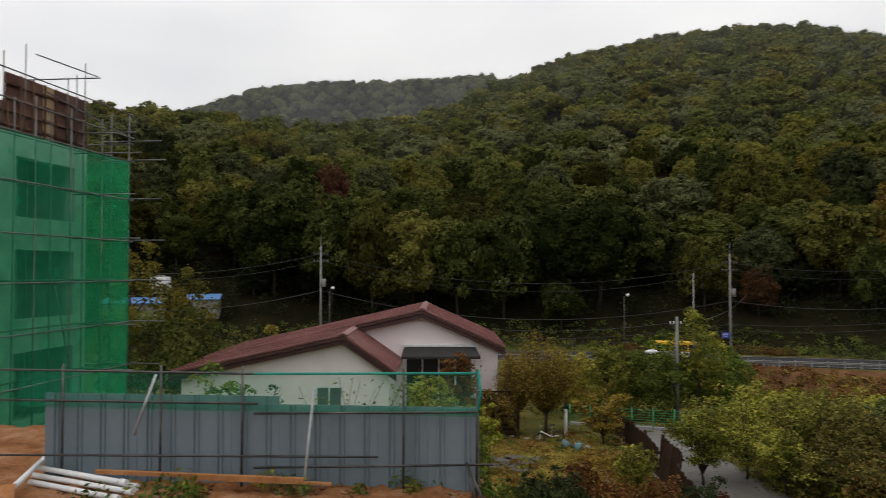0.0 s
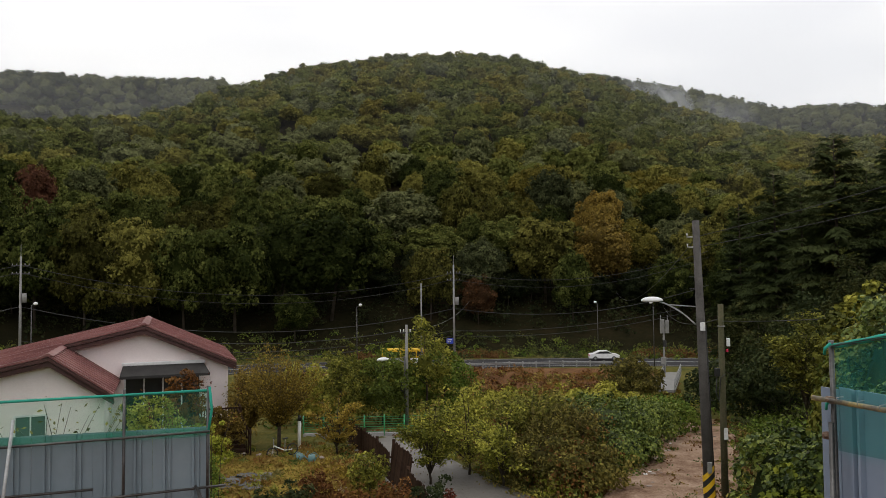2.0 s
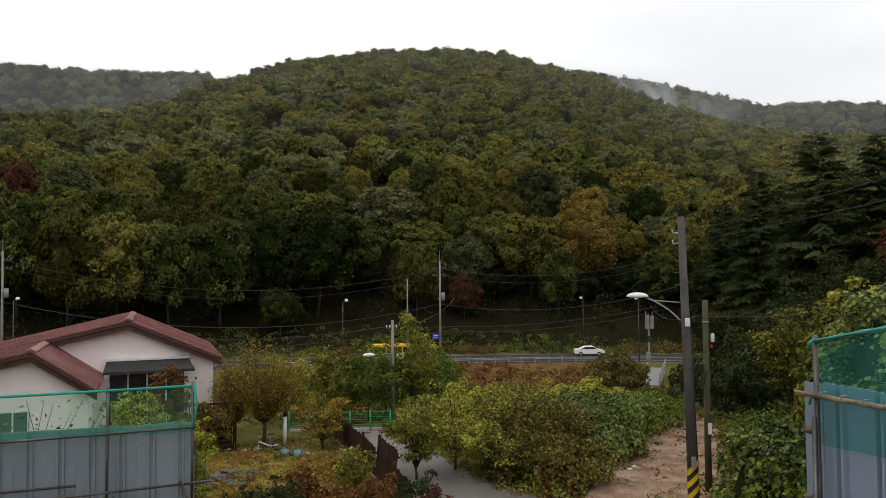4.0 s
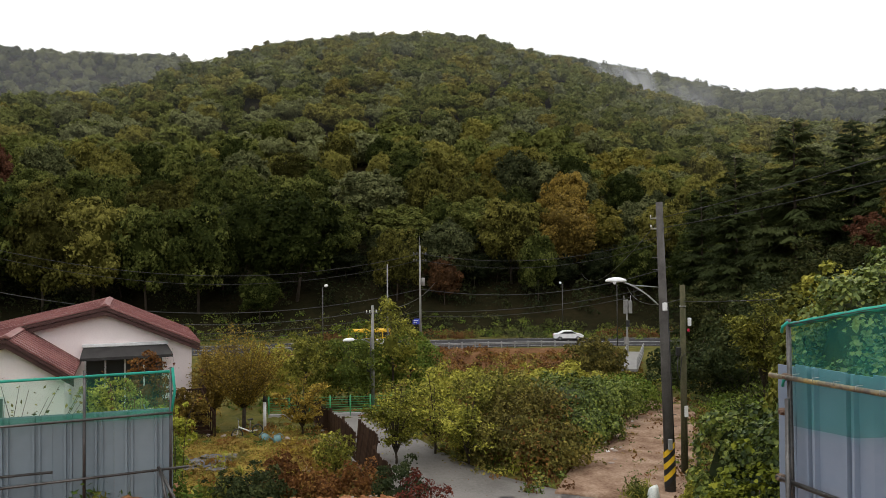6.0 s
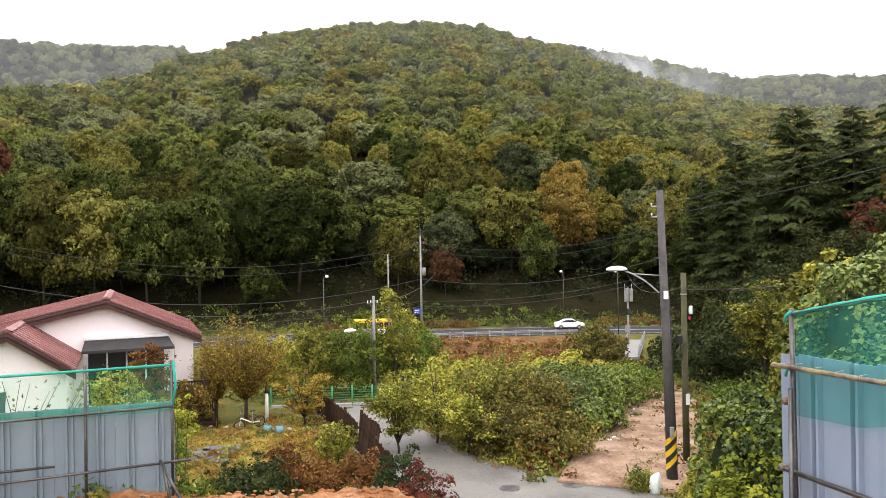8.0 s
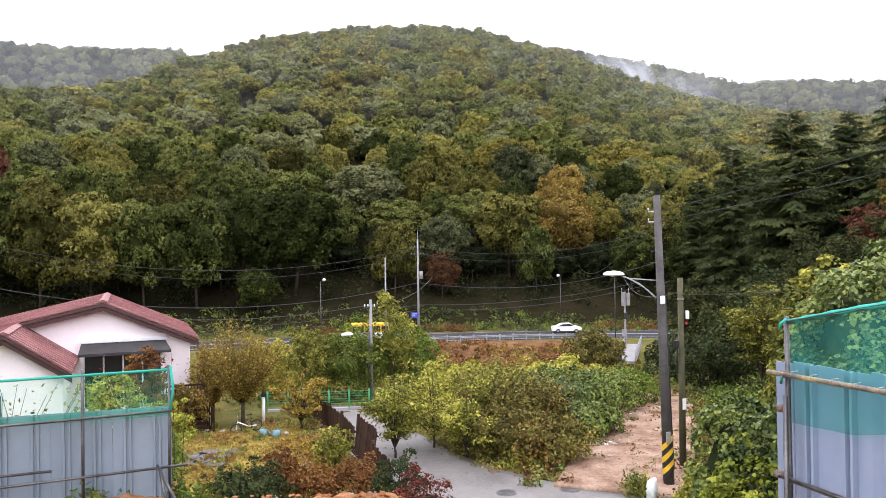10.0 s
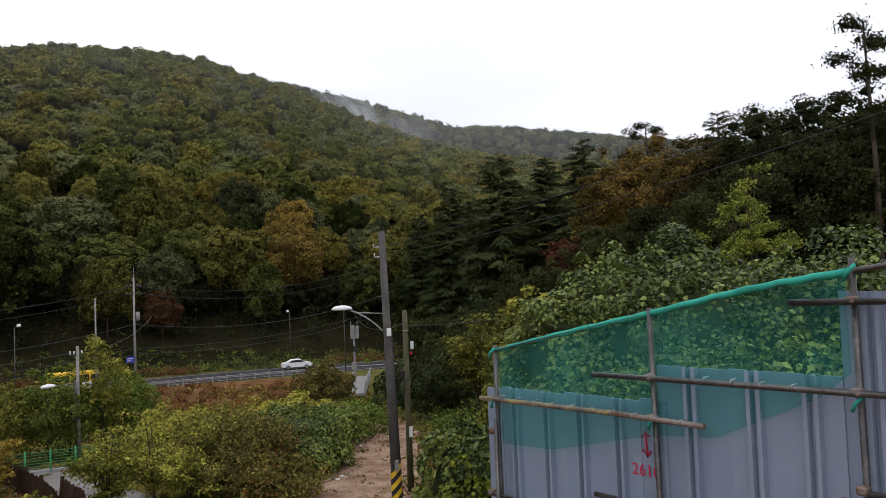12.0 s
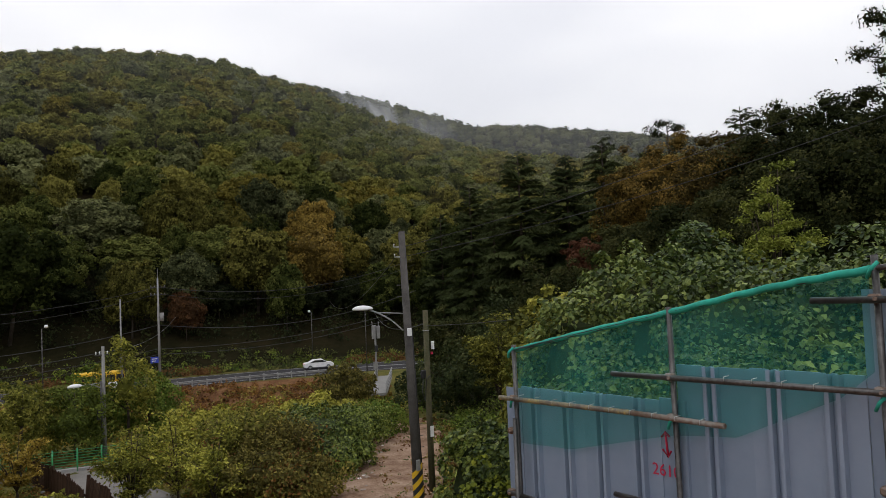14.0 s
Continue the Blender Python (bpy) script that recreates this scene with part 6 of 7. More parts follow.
def broom_tree(at, height, radius, label, seed, mat, per=70, size=0.052):
    """A many-stemmed tree of fine upright twigs, thick with small leaves."""
    rng = np.random.default_rng(seed)
    root = thing("tree", Matrix.Translation(at), label, "tree")
    bm = bm_tube([(0, 0, -0.3), (0.03, 0, height * 0.22)], 0.11, 7, None, 0.09)
    pts, nrm = [], []
    for k in range(190):
        a, s = rng.uniform(0, math.tau), math.sqrt(rng.uniform(0, 1))
        top = height * (1.0 - 0.26 * s * s) * rng.uniform(0.66, 1.04)
        e = Vector((math.cos(a) * radius * s, math.sin(a) * radius * s, top))
        m = Vector((e.x * 0.5, e.y * 0.5, height * 0.22 + (top - height * 0.22) * 0.42))
        bm_tube([(0, 0, height * 0.2), m, e], 0.011, 4, bm, 0.003)
        t = rng.uniform(0.15, 1.0, per)[:, None]
        q = np.where(t < 0.5, np.array((0, 0, height * 0.2)) * (1 - 2 * t) + np.array(m) * 2 * t, np.array(m) * (2 - 2 * t) + np.array(e) * (2 * t - 1))
        pts.append(q + rng.normal(0, 0.075, q.shape))
        nrm.append(np.stack([rng.normal(0, 0.8, per), rng.normal(0, 0.8, per), np.ones(per)], -1))
    part("trunk", bm, BARK, root)
    p, n = np.concatenate(pts), np.concatenate(nrm)
    v, f = leaf_quads(p, n, size, rng, 0.5, 1.3)
    mesh_part("crown", mesh_from("crown", v, f, rng.uniform(0, 1, len(f))), mat, root)


broom_tree(P(-7.7, 39.5), 8 + 39.5 * math.tan(radians(-4.4)) - P(-7.7, 39.5).z, 2.2, "ochre-yellow many-stemmed tree beside the deck", 91, L_OCHRE)
broom_tree(P(-5.6, 41.5), 8 + 41.5 * math.tan(radians(-5.8)) - P(-5.6, 41.5).z, 1.3, "orange-tinged many-stemmed tree beside the deck", 92, L_ORANGE)


def airy_tree(at, height, radius, label, seed, mat, per=46, size=0.06):
    """An open tree with a dark forked stem, branches and loose sprays of leaves towards their ends."""
    rng = np.random.default_rng(seed)
    root = thing("tree", Matrix.Translation(at), label, "tree")
    fork = Vector((rng.normal(0, 0.06), rng.normal(0, 0.06), height * 0.12))
    bm = bm_tube([(0, 0, -0.3), fork * 0.5 + Vector((0.04, 0.02, 0)), fork], 0.06, 7, None, 0.045)
    pts, nrm, tone = [], [], []
    for k in range(14):
        a = k * 2.4 + rng.uniform(-0.3, 0.3)
        u = rng.uniform(0.2, 1.0)
        low = rng.uniform(0.34, 1.0)
        end = Vector((math.cos(a) * radius * u, math.sin(a) * radius * u, height * (1.0 - 0.3 * u * u) * low))
        bend = fork.lerp(end, 0.5) + Vector((0, 0, 0.1 * height))
        limb = catmull([fork, bend, end], 5)
        bm_tube(limb, 0.032, 5, bm, 0.007)
        for j in range(9):
            s = limb[int(rng.integers(2, len(limb)))]
            b = a + rng.normal(0, 1.1)
            t = s + Vector((math.cos(b), math.sin(b), rng.uniform(-0.25, 0.55))) * radius * rng.uniform(0.2, 0.42)
            bm_tube([s, s.lerp(t, 0.5) + Vector((0, 0, 0.05)), t], 0.011, 4, bm, 0.004)
            w = rng.uniform(0.25, 1.1, per)[:, None]
            q = np.array(s) * (1 - w) + np.array(t) * w + rng.normal(0, 0.085 * radius, (per, 3)) * np.array((1, 1, 0.55))
            pts.append(q)
            nrm.append(np.stack([rng.normal(0, 0.6, per), rng.normal(0, 0.6, per), np.ones(per)], -1))
            tone.append(np.full(per, rng.uniform(0, 1)))
    part("trunk", bm, BARK, root)
    v, f = leaf_quads(np.concatenate(pts), np.concatenate(nrm), size, rng, 0.45, 1.25)
    mesh_part("crown", mesh_from("crown", v, f, np.concatenate(tone)), mat, root)


def top_height(az, r, el):
    return 8 + r * math.tan(radians(el)) - P(az, r).z


airy_tree(P(-45.6, 39.0), top_height(-45.6, 39.0, -0.2), 2.3, "yellow-green tree at the wood's edge", 89, L_GREENYEL, 60, 0.08)
airy_tree(P(-11.9, 36.5), top_height(-11.9, 36.5, -8.2), 1.15, "small golden tree on the lawn", 99, L_OCHRE, 26, 0.06)
airy_tree(P(-21.8, 31.0), top_height(-21.8, 31.0, -7.2), 2.15, "open yellow-green tree with a dark forked stem beside the lane", 94, L_LANE, 38, 0.06)
airy_tree(P(-18.9, 29.6), top_height(-18.9, 29.6, -8.4), 1.25, "slight yellow-green tree beside the lane", 95, L_LANE, 34, 0.055)
airy_tree(P(-24.4, 29.4), top_height(-24.4, 29.4, -9.0), 1.4, "bright yellow-green low tree beside the lane", 98, L_LANE, 32, 0.058)
for az, r, el, rad, mat, lab, seed in (
        (-26.3, 34.0, -7.9, 2.0, L_GREENYEL, "olive-green many-stemmed tree beyond the lane", 96), (-29.0, 32.5, -8.9, 1.8, L_OLIVE, "brownish many-stemmed shrub beyond the lane", 97)):
    broom_tree(P(az, r), top_height(az, r, el), rad, lab, seed, mat, 60, 0.062)


# vine mass beside and behind the right-hand hoarding
def vine_heap(at, radius, height, label, seed, mat, count, size):
    """A bush smothered in overlapping broad leaves, heaped in small mounds over an inner ball coloured dark as shade.
    """
    rng = np.random.default_rng(seed)
    root = thing("vine_bush", Matrix.Translation(at), label, "shrub")
    part("trunk", trunk_bm(rng, height * 0.8, 0.03, 9, radius * 0.5), BARK, root)
    mounds = 60
    d = rng.normal(0, 1, (mounds * 4, 3))
    d /= np.linalg.norm(d, axis=1)[:, None]
    d = d[d[:, 2] > -0.7][:mounds]
    r = radius * rng.uniform(0.16, 0.34, mounds)
    half = np.array((radius, radius, height * 0.5))
    c = np.array((0, 0, height * 0.5)) + d * half * ((1 - 0.7 * r / radius) * rng.uniform(0.72, 1.06, mounds))[:, None]
    pick = rng.choice(mounds, count, p=r ** 2 / (r ** 2).sum())
    e = rng.normal(0, 1, (count, 3)) + d[pick] * 0.9 + np.array((0, 0, 0.3))
    e /= np.linalg.norm(e, axis=1)[:, None]
    p = c[pick] + e * (r[pick] * rng.uniform(0.75, 1.15, count))[:, None]
    v, f = broad_leaves(p, e * 0.6 + d[pick] * 0.4 + np.array((0, 0, 0.45)), size, rng, 0.55)
    tone = 0.6 * rng.uniform(0, 1, mounds)[pick] + 0.4 * rng.uniform(0, 1, count)
    mesh_part("leaves", mesh_from("leaves", v, f, np.concatenate([tone, tone])), mat, root)
    # darkest shrub tone, painted as the shade seen between the vine leaves
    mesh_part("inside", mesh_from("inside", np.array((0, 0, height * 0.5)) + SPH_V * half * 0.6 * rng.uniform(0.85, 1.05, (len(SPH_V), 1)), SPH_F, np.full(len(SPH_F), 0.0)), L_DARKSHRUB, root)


def vine_bank(rows):
    for k, (az, r, el, rad, mat, lab, sprays, size) in enumerate(rows):
        at = P(az, r)
        vine_heap(at, rad * 1.1, max(1.2, 8 + r * math.tan(radians(el)) - at.z), lab, 700 + k, mat, int(sprays * (1.5 if r > 25 or az < -48.5 else 1.7)), size * 0.52)


vine_bank((
    (-31.6, 37.0, -8.9, 2.0, L_KUDZU, "green mound of shrubs smothered in vines", 4200, 0.12),
    (-34.2, 38.5, -9.3, 2.0, L_KUDZU, "green mound of shrubs smothered in vines", 4200, 0.12),
    (-36.0, 42.0, -8.9, 1.7, L_GREEN, "green mound of shrubs smothered in vines", 3200, 0.12),
    (-33.6, 33.5, -12.0, 1.3, L_KUDZU, "low green mound of vines beside the track", 2600, 0.11),
    (-43.4, 17.0, -8.3, 0.85, L_VINE, "tall bush smothered in broad vine leaves", 3200, 0.105),
    (-45.6, 15.0, -9.3, 0.75, L_VINE, "tall bush smothered in broad vine leaves", 3200, 0.10),
    (-44.9, 12.6, -11.6, 0.72, L_LIME, "bright lime vine tangle", 2600, 0.085),
    (-42.9, 13.4, -14.6, 0.55, L_LIME, "bright lime vine tangle", 1600, 0.08),
    (-41.4, 20.5, -14.6, 0.55, L_SHRUB, "yellow-green vine tangle at the pole's foot", 1800, 0.085),
    (-48.0, 13.5, -9.8, 0.95, L_VINE, "tall bush smothered in broad vine leaves", 3000, 0.10),
    (-50.4, 17.0, 1.0, 0.85, L_SHRUB, "yellow-green vine-clad bush behind the hoarding", 3200, 0.10),
    (-49.0, 16.0, 0.1, 0.85, L_GREENYEL, "yellow-green vine-clad bush behind the hoarding", 3200, 0.10),
    (-51.6, 14.5, 0.6, 1.0, L_KUDZU2, "green vine-clad bush behind the hoarding", 3200, 0.09),
    (-54.6, 15.5, 3.3, 0.95, L_KUDZU2, "green vine-clad bush behind the hoarding", 3200, 0.10),
    (-57.6, 14.0, 3.4, 0.95, L_KUDZU2, "green vine-clad bush behind the hoarding", 3200, 0.09),
    (-60.2, 16.0, 4.2, 1.2, L_KUDZU2, "green vine-clad bush behind the hoarding", 3200, 0.10),
    (-62.4, 13.0, 2.4, 1.2, L_KUDZU2, "green vine-clad bush behind the hoarding", 3000, 0.09),
    (-67.0, 13.5, 1.6, 1.5, L_KUDZU2, "green vine-clad bush behind the hoarding", 3000, 0.09),
    (-71.0, 15.0, 3.6, 1.3, L_KUDZU2, "vine-clad bush behind the hoarding", 3000, 0.10),
    (-74.0, 13.0, 1.8, 1.5, L_KUDZU2, "vine-clad bush behind the hoarding", 2600, 0.10),
    (-78.0, 14.0, 3.5, 1.8, L_KUDZU2, "vine-clad bush behind the hoarding", 2400, 0.10),
    (-50.6, 18.0, -1.6, 1.3, L_KUDZU, "vine-clad bush behind the hoarding", 3000, 0.10),
    (-55.0, 9.6, -6.0, 1.3, L_KUDZU, "vine tangle at the hoarding", 2600, 0.075),
    (-61.0, 8.6, -5.0, 1.3, L_KUDZU, "vine tangle at the hoarding", 2600, 0.075),
    (-68.0, 8.2, -4.0, 1.3, L_KUDZU, "vine tangle at the hoarding", 2400, 0.075),
))

airy_tree(P(-65.4, 18), top_height(-65.4, 18, 9.6), 1.05, "tall feathery yellow-green tree behind the hoarding", 93, L_FEATHER, 170, 0.034)


# ---- low growth: one scattered mass for each kind ----
def scatter(name, label, mats, places, radius, height, per, size, seed, long=1.0, upright=0.0, category="undergrowth"):
    """Many low clumps of leaf sprays on the land as one mass; places is an array of x, y."""
    rng = np.random.default_rng(seed)
    n = len(places)
    z = ground_z(places[:, 0], places[:, 1])
    s = rng.uniform(0.55, 1.35, n)
    idx = np.repeat(np.arange(n), per)
    d = rng.normal(0, 1, (len(idx), 3))
    d[:, 2] = np.abs(d[:, 2])
    d /= np.linalg.norm(d, axis=1)[:, None]
    k = rng.uniform(0.35, 1.0, len(idx))[:, None]
    p = np.stack([places[idx, 0], places[idx, 1], z[idx]], -1) + d * k * np.array((radius, radius, height)) * s[idx][:, None]
    nn = d * (1 - upright) + np.stack([rng.normal(0, 1, len(idx)), rng.normal(0, 1, len(idx)), np.zeros(len(idx))], -1) * upright
    v, f = leaf_quads(p, nn, size, rng, 0.6, long)
    me = mesh_from(name, v, f, rng.uniform(0, 1, n)[idx])
    for m in mats:
        me.materials.append(m)
    me.polygons.foreach_set("material_index", rng.integers(0, len(mats), n).astype(np.int32)[idx])
    tagged(new(name, me), label, category, kind="stuff")


def sector(n, az0, az1, r0, r1, seed):
    rng = np.random.default_rng(seed)
    a = np.radians(rng.uniform(az0, az1, n))
    r = np.sqrt(rng.uniform(r0 * r0, r1 * r1, n))
    return np.stack([-np.sin(a) * r, np.cos(a) * r], -1)


def keep_clear(pts, lines, gap):
    """Drops the places that lie within gap of a line of points."""
    ok = np.ones(len(pts), bool)
    for line, g in zip(lines, gap):
        q = np.array([(p.x, p.y) for p in catmull([(p.x, p.y, 0) for p in line], 8)])
        ok &= np.min(np.hypot(pts[:, None, 0] - q[None, :, 0], pts[:, None, 1] - q[None, :, 1]), 1) > g
    return pts[ok]


TRACK_LINE = [P(-34.5, 24.9), P(-36.4, 29), P(-37.8, 34), P(-38.4, 41), P(-38, 50)]
edge_pts = sector(950, -62, 34, 137, 165, 31)
# leaf colour here carries the shade of the trunk zone
scatter("undergrowth", "undergrowth and saplings toned with shade along the forest edge", [L_UNDERWOOD_SHADE], edge_pts, 2.1, 4.6, 46, 0.27, 32)
scatter("verge_growth", "green and russet weeds on the road verge", [L_DARKSHRUB, L_DARKSHRUB, L_OAK, L_GREEN], sector(1100, -60, 34, 121.5, 135, 33), 1.1, 1.1, 34, 0.19, 34)
scatter("verge_bracken", "patches of rust-brown dead bracken on the verge", [L_BROWN], np.concatenate([sector(90, -24.8, -20.6, 121.5, 128, 71), sector(110, -40, -34.2, 124, 133, 72), sector(60, -18, -13, 121.5, 127, 73)]), 1.0, 0.9, 34, 0.17, 74)
scatter("bank_growth", "russet dead bracken on the road bank", [L_RUSSET, L_BROWN, L_RUSSET, L_OLIVE], sector(900, -37, -16, 84, 105, 35), 0.9, 0.8, 30, 0.17, 36)
scatter("field_growth", "rank green and yellow growth in the hollow", [L_SHRUB, L_OLIVE, L_GREEN, L_OCHRE], keep_clear(sector(1150, -42, 24, 46, 92, 37), [lane_line, TRACK_LINE], (3.0, 3.0)), 1.0, 1.2, 34, 0.15, 38)
scatter("lane_growth", "tangled weeds and brambles beside the lane", [L_SHRUB, L_OLIVE, L_LIME, L_RUSSET], keep_clear(sector(700, -36, -19, 27, 48, 39), [lane_line, TRACK_LINE], (2.75, 2.6)), 0.8, 0.8, 50, 0.09, 40)
scatter("track_growth", "green vines and weeds beside the dirt track", [L_KUDZU, L_GREEN, L_DARKSHRUB, L_GREEN], keep_clear(sector(420, -47, -31, 26, 50, 41), [lane_line, TRACK_LINE], (3.2, 2.6)), 0.8, 0.9, 50, 0.10, 42)
scatter("garden_growth", "dry yellow and green garden weeds", [L_GRASS, L_RUSSET, L_WEED, L_GREENYEL], keep_clear(sector(90, -13.5, -1.5, 27.5, 41, 43), [lane_line], (2.6,)), 0.4, 0.28, 34, 0.07, 44, 1.6, 0.5)
scatter("lawn_grass", "short dry golden lawn grass", [L_GRASS, L_GRASS, L_GREENYEL, L_GRASS], keep_clear(sector(3000, -14, 0, 26, 39, 45), [lane_line], (2.4,)), 0.4, 0.07, 10, 0.03, 46, 2.2, 0.8)
scatter("pad_weeds", "weeds along the edge of the bare soil", [L_WEED, L_SHRUB, L_GREEN], np.concatenate([sector(14, -3, 26, 10.9, 11.6, 47), sector(9, -7, -2.5, 11.0, 11.8, 48)]), 0.28, 0.34, 60, 0.035, 49, 1.5, 0.3)
scatter("slope_growth", "rough russet and green growth under the pad", [L_RUSSET, L_OLIVE, L_DARKSHRUB, L_SHRUB], keep_clear(sector(260, -20, 6, 17.5, 23.5, 50), [lane_line], (2.8,)), 0.6, 0.6, 60, 0.075, 51)
scatter("bank_vines", "broad vine leaves over the bank behind the hoarding", [L_KUDZU, L_KUDZU2, L_SHRUB], sector(420, -80, -44, 9.5, 26, 52), 1.0, 1.5, 60, 0.085, 53)


scatter("leaf_litter", "brown fallen leaves on the dirt track and lane edge", [L_RUSSET, L_BROWN, L_OLIVE], np.concatenate([sector(260, -40.5, -32, 25, 42, 54), sector(120, -27, -14, 24, 38, 55)]), 0.7, 0.06, 14, 0.05, 56, category="leaf litter")
scatter("track_tufts", "russet tufts of dry grass on the track", [L_RUSSET, L_WEED, L_GRASS], sector(70, -39.2, -35.0, 28, 42, 57), 0.35, 0.22, 40, 0.05, 58, 1.5, 0.4, "grass")


def edge_places(line, offs, n, seed, spread=0.35):
    """Places along both edges of a lane."""
    rng = np.random.default_rng(seed)
    q = catmull([(p.x, p.y, 0) for p in line], 10)
    out = []
    for k in range(n):
        i = int(rng.integers(1, len(q) - 1))
        d = (q[i + 1] - q[i - 1]).normalized()
        o = np.interp(i / len(q), np.linspace(0, 1, len(offs)), offs) + rng.normal(0, spread)
        sgn = 1 if rng.uniform() < 0.5 else -1
        out.append((q[i].x + d.y * o * sgn, q[i].y - d.x * o * sgn))
    return np.array(out)


scatter("lane_edge_weeds", "low weeds crowding the edges of the lane", [L_SHRUB, L_OLIVE, L_WEED, L_RUSSET], keep_clear(edge_places(lane_line, (1.8, 1.9, 2.5, 3.0), 260, 59), [TRACK_LINE], (4.2,)), 0.35, 0.3, 36, 0.06, 60)
scatter("track_edge_weeds", "green weeds crowding the edges of the track", [L_GREEN, L_KUDZU, L_OLIVE, L_BROWN], edge_places(TRACK_LINE, (2.9, 2.5, 2.1, 1.7), 240, 61, 0.45), 0.45, 0.4, 36, 0.075, 62)
scatter("pole_foot_tuft", "tuft of green grass at the pole's foot", [L_WEED, L_GREENYEL], sector(14, -37.5, -36.2, 25.2, 26.2, 67), 0.4, 0.75, 90, 0.04, 68, 2.2, 0.5, "grass")
scatter("fence_foot_weeds", "green weeds at the foot of the steel hoarding", [L_GREEN, L_WEED, L_GREEN], sector(44, -7.5, -0.6, 11.4, 13.4, 69), 0.30, 0.36, 80, 0.027, 70, 1.4, 0.2)
scatter("brambles", "reddish-brown brambles among the lane shrubs", [L_RUSSET, L_RUSSET, L_OLIVE], keep_clear(sector(150, -32.5, -23.5, 27.5, 36, 63), [lane_line, TRACK_LINE], (2.8, 2.8)), 0.9, 2.0, 60, 0.075, 64)
scatter("dry_bank_grass", "orange dry grass on the garden slope", [L_GRASS, L_RUSSET, L_OCHRE], sector(150, -14.2, -10.6, 26, 33, 65), 0.4, 0.4, 46, 0.06, 66, 1.7, 0.5)


# ---- loose stones on the bare soil ----
def stones():
    rng = np.random.default_rng(61)
    v, f, off = [], [], 0
    for k in range(480):
        az = rng.uniform(-19, 28)
        r = rng.uniform(9.5, 11.6) if az < 26 else rng.uniform(10, 14)
        q = P(az, r)
        s = 0.007 + 0.035 * rng.uniform() ** 2.5
        v.append(ICO_V * s * rng.uniform(0.6, 1.2, (len(ICO_V), 1)) * np.array((1, 1, 0.6)) + np.array((q.x, q.y, q.z + s * 0.3)))
        f.append(ICO_F + off)
        off += len(ICO_V)
    me = mesh_from("loose_stones", np.concatenate(v), np.concatenate(f))
    me.materials.append(STONE)
    tagged(new("loose_stones", me), "small pale stones scattered over orange soil", "stones", kind="stuff")


def clods():
    rng = np.random.default_rng(62)
    v, f, off = [], [], 0
    for k in range(1500):
        az = rng.uniform(-20, 28)
        q = P(az, rng.uniform(9.6, 12.6))
        s = 0.015 + 0.05 * rng.uniform() ** 3
        v.append(ICO_V * s * rng.uniform(0.6, 1.25, (len(ICO_V), 1)) * np.array((1.1, 1, 0.6)) + np.array((q.x, q.y, q.z + s * 0.15)))
        f.append(ICO_F + off)
        off += len(ICO_V)
    me = mesh_from("soil_clods", np.concatenate(v), np.concatenate(f))
    me.materials.append(SOIL)
    tagged(new("soil_clods", me), "crumbled clods of orange soil", "soil", kind="stuff")


clods()
STONE = material("pale_field_stone", ((0.13, 0.10, 0.08), (0.23, 0.18, 0.145), (0.34, 0.285, 0.24)), scale=3, fine=14, rough=0.9, bump=0.3, island=0.3)
stones()


# ---- building-site oddments on the soil ----
def pvc_pipes():
    for k, (a, b) in enumerate(((P(28.4, 13.4, 4.80), P(22.3, 11.75, 4.80)), (P(27.6, 13.7, 4.80), P(22.0, 12.0, 4.80)), (P(28.2, 13.5, 4.89), P(22.7, 11.95, 4.89)), (P(29.9, 12.3, 4.86), P(27.6, 13.7, 5.02)), (P(28.6, 13.0, 4.80), P(23.2, 11.5, 4.80)))):
        m = (a + b) / 2
        root = thing("plastic_pipe", Matrix.Translation(m), "white plastic drain pipe lying on the soil", "pipe", "stacked plastic pipes")
        part("tube", bm_tube([a - m, b - m], 0.042, 10), WHITE, root)
        d = (b - a).normalized()
        part("socket", bm_tube([b - m - d * 0.12, b - m + d * 0.01], 0.052, 10), WHITE, root)


pvc_pipes()


def timber_beam():
    a, b = P(24.6, 12.45, 4.98), P(10.4, 11.15, 4.95)
    m = (a + b) / 2
    root = thing("timber_beam", Matrix.Translation(m), "long orange-brown timber beam lying by the hoarding", "timber")
    d = (b - a).normalized()
    n = Vector((d.y, -d.x, 0)) * 0.04
    up = Vector((0, 0, 0.026))
    part("beam", bm_prism([a - m + n - up, a - m - n - up, a - m - n + up, a - m + n + up], b - a), PLANK, root)
    part("batten", bm_prism([a - m + n * 1.1 - up * 2.2 + d * 1.4, a - m - n - up * 2.2 + d * 1.4, a - m - n - up * 1.06 + d * 1.4, a - m + n * 1.1 - up * 1.06 + d * 1.4], d * 2.2), PLANK, root)


timber_beam()


def rubble_sheet():
    p = P(31.2, 11.5)
    root = thing("timber_offcut", Matrix.Translation(p), "rust-brown plywood offcut leaning on the soil", "timber")
    part("board", bm_prism([(-0.5, -0.3, 0), (0.45, -0.2, 0), (0.3, 0.2, 0.42), (-0.55, 0.1, 0.36)], (0.01, -0.03, 0.01)), PLANK, root)


rubble_sheet()


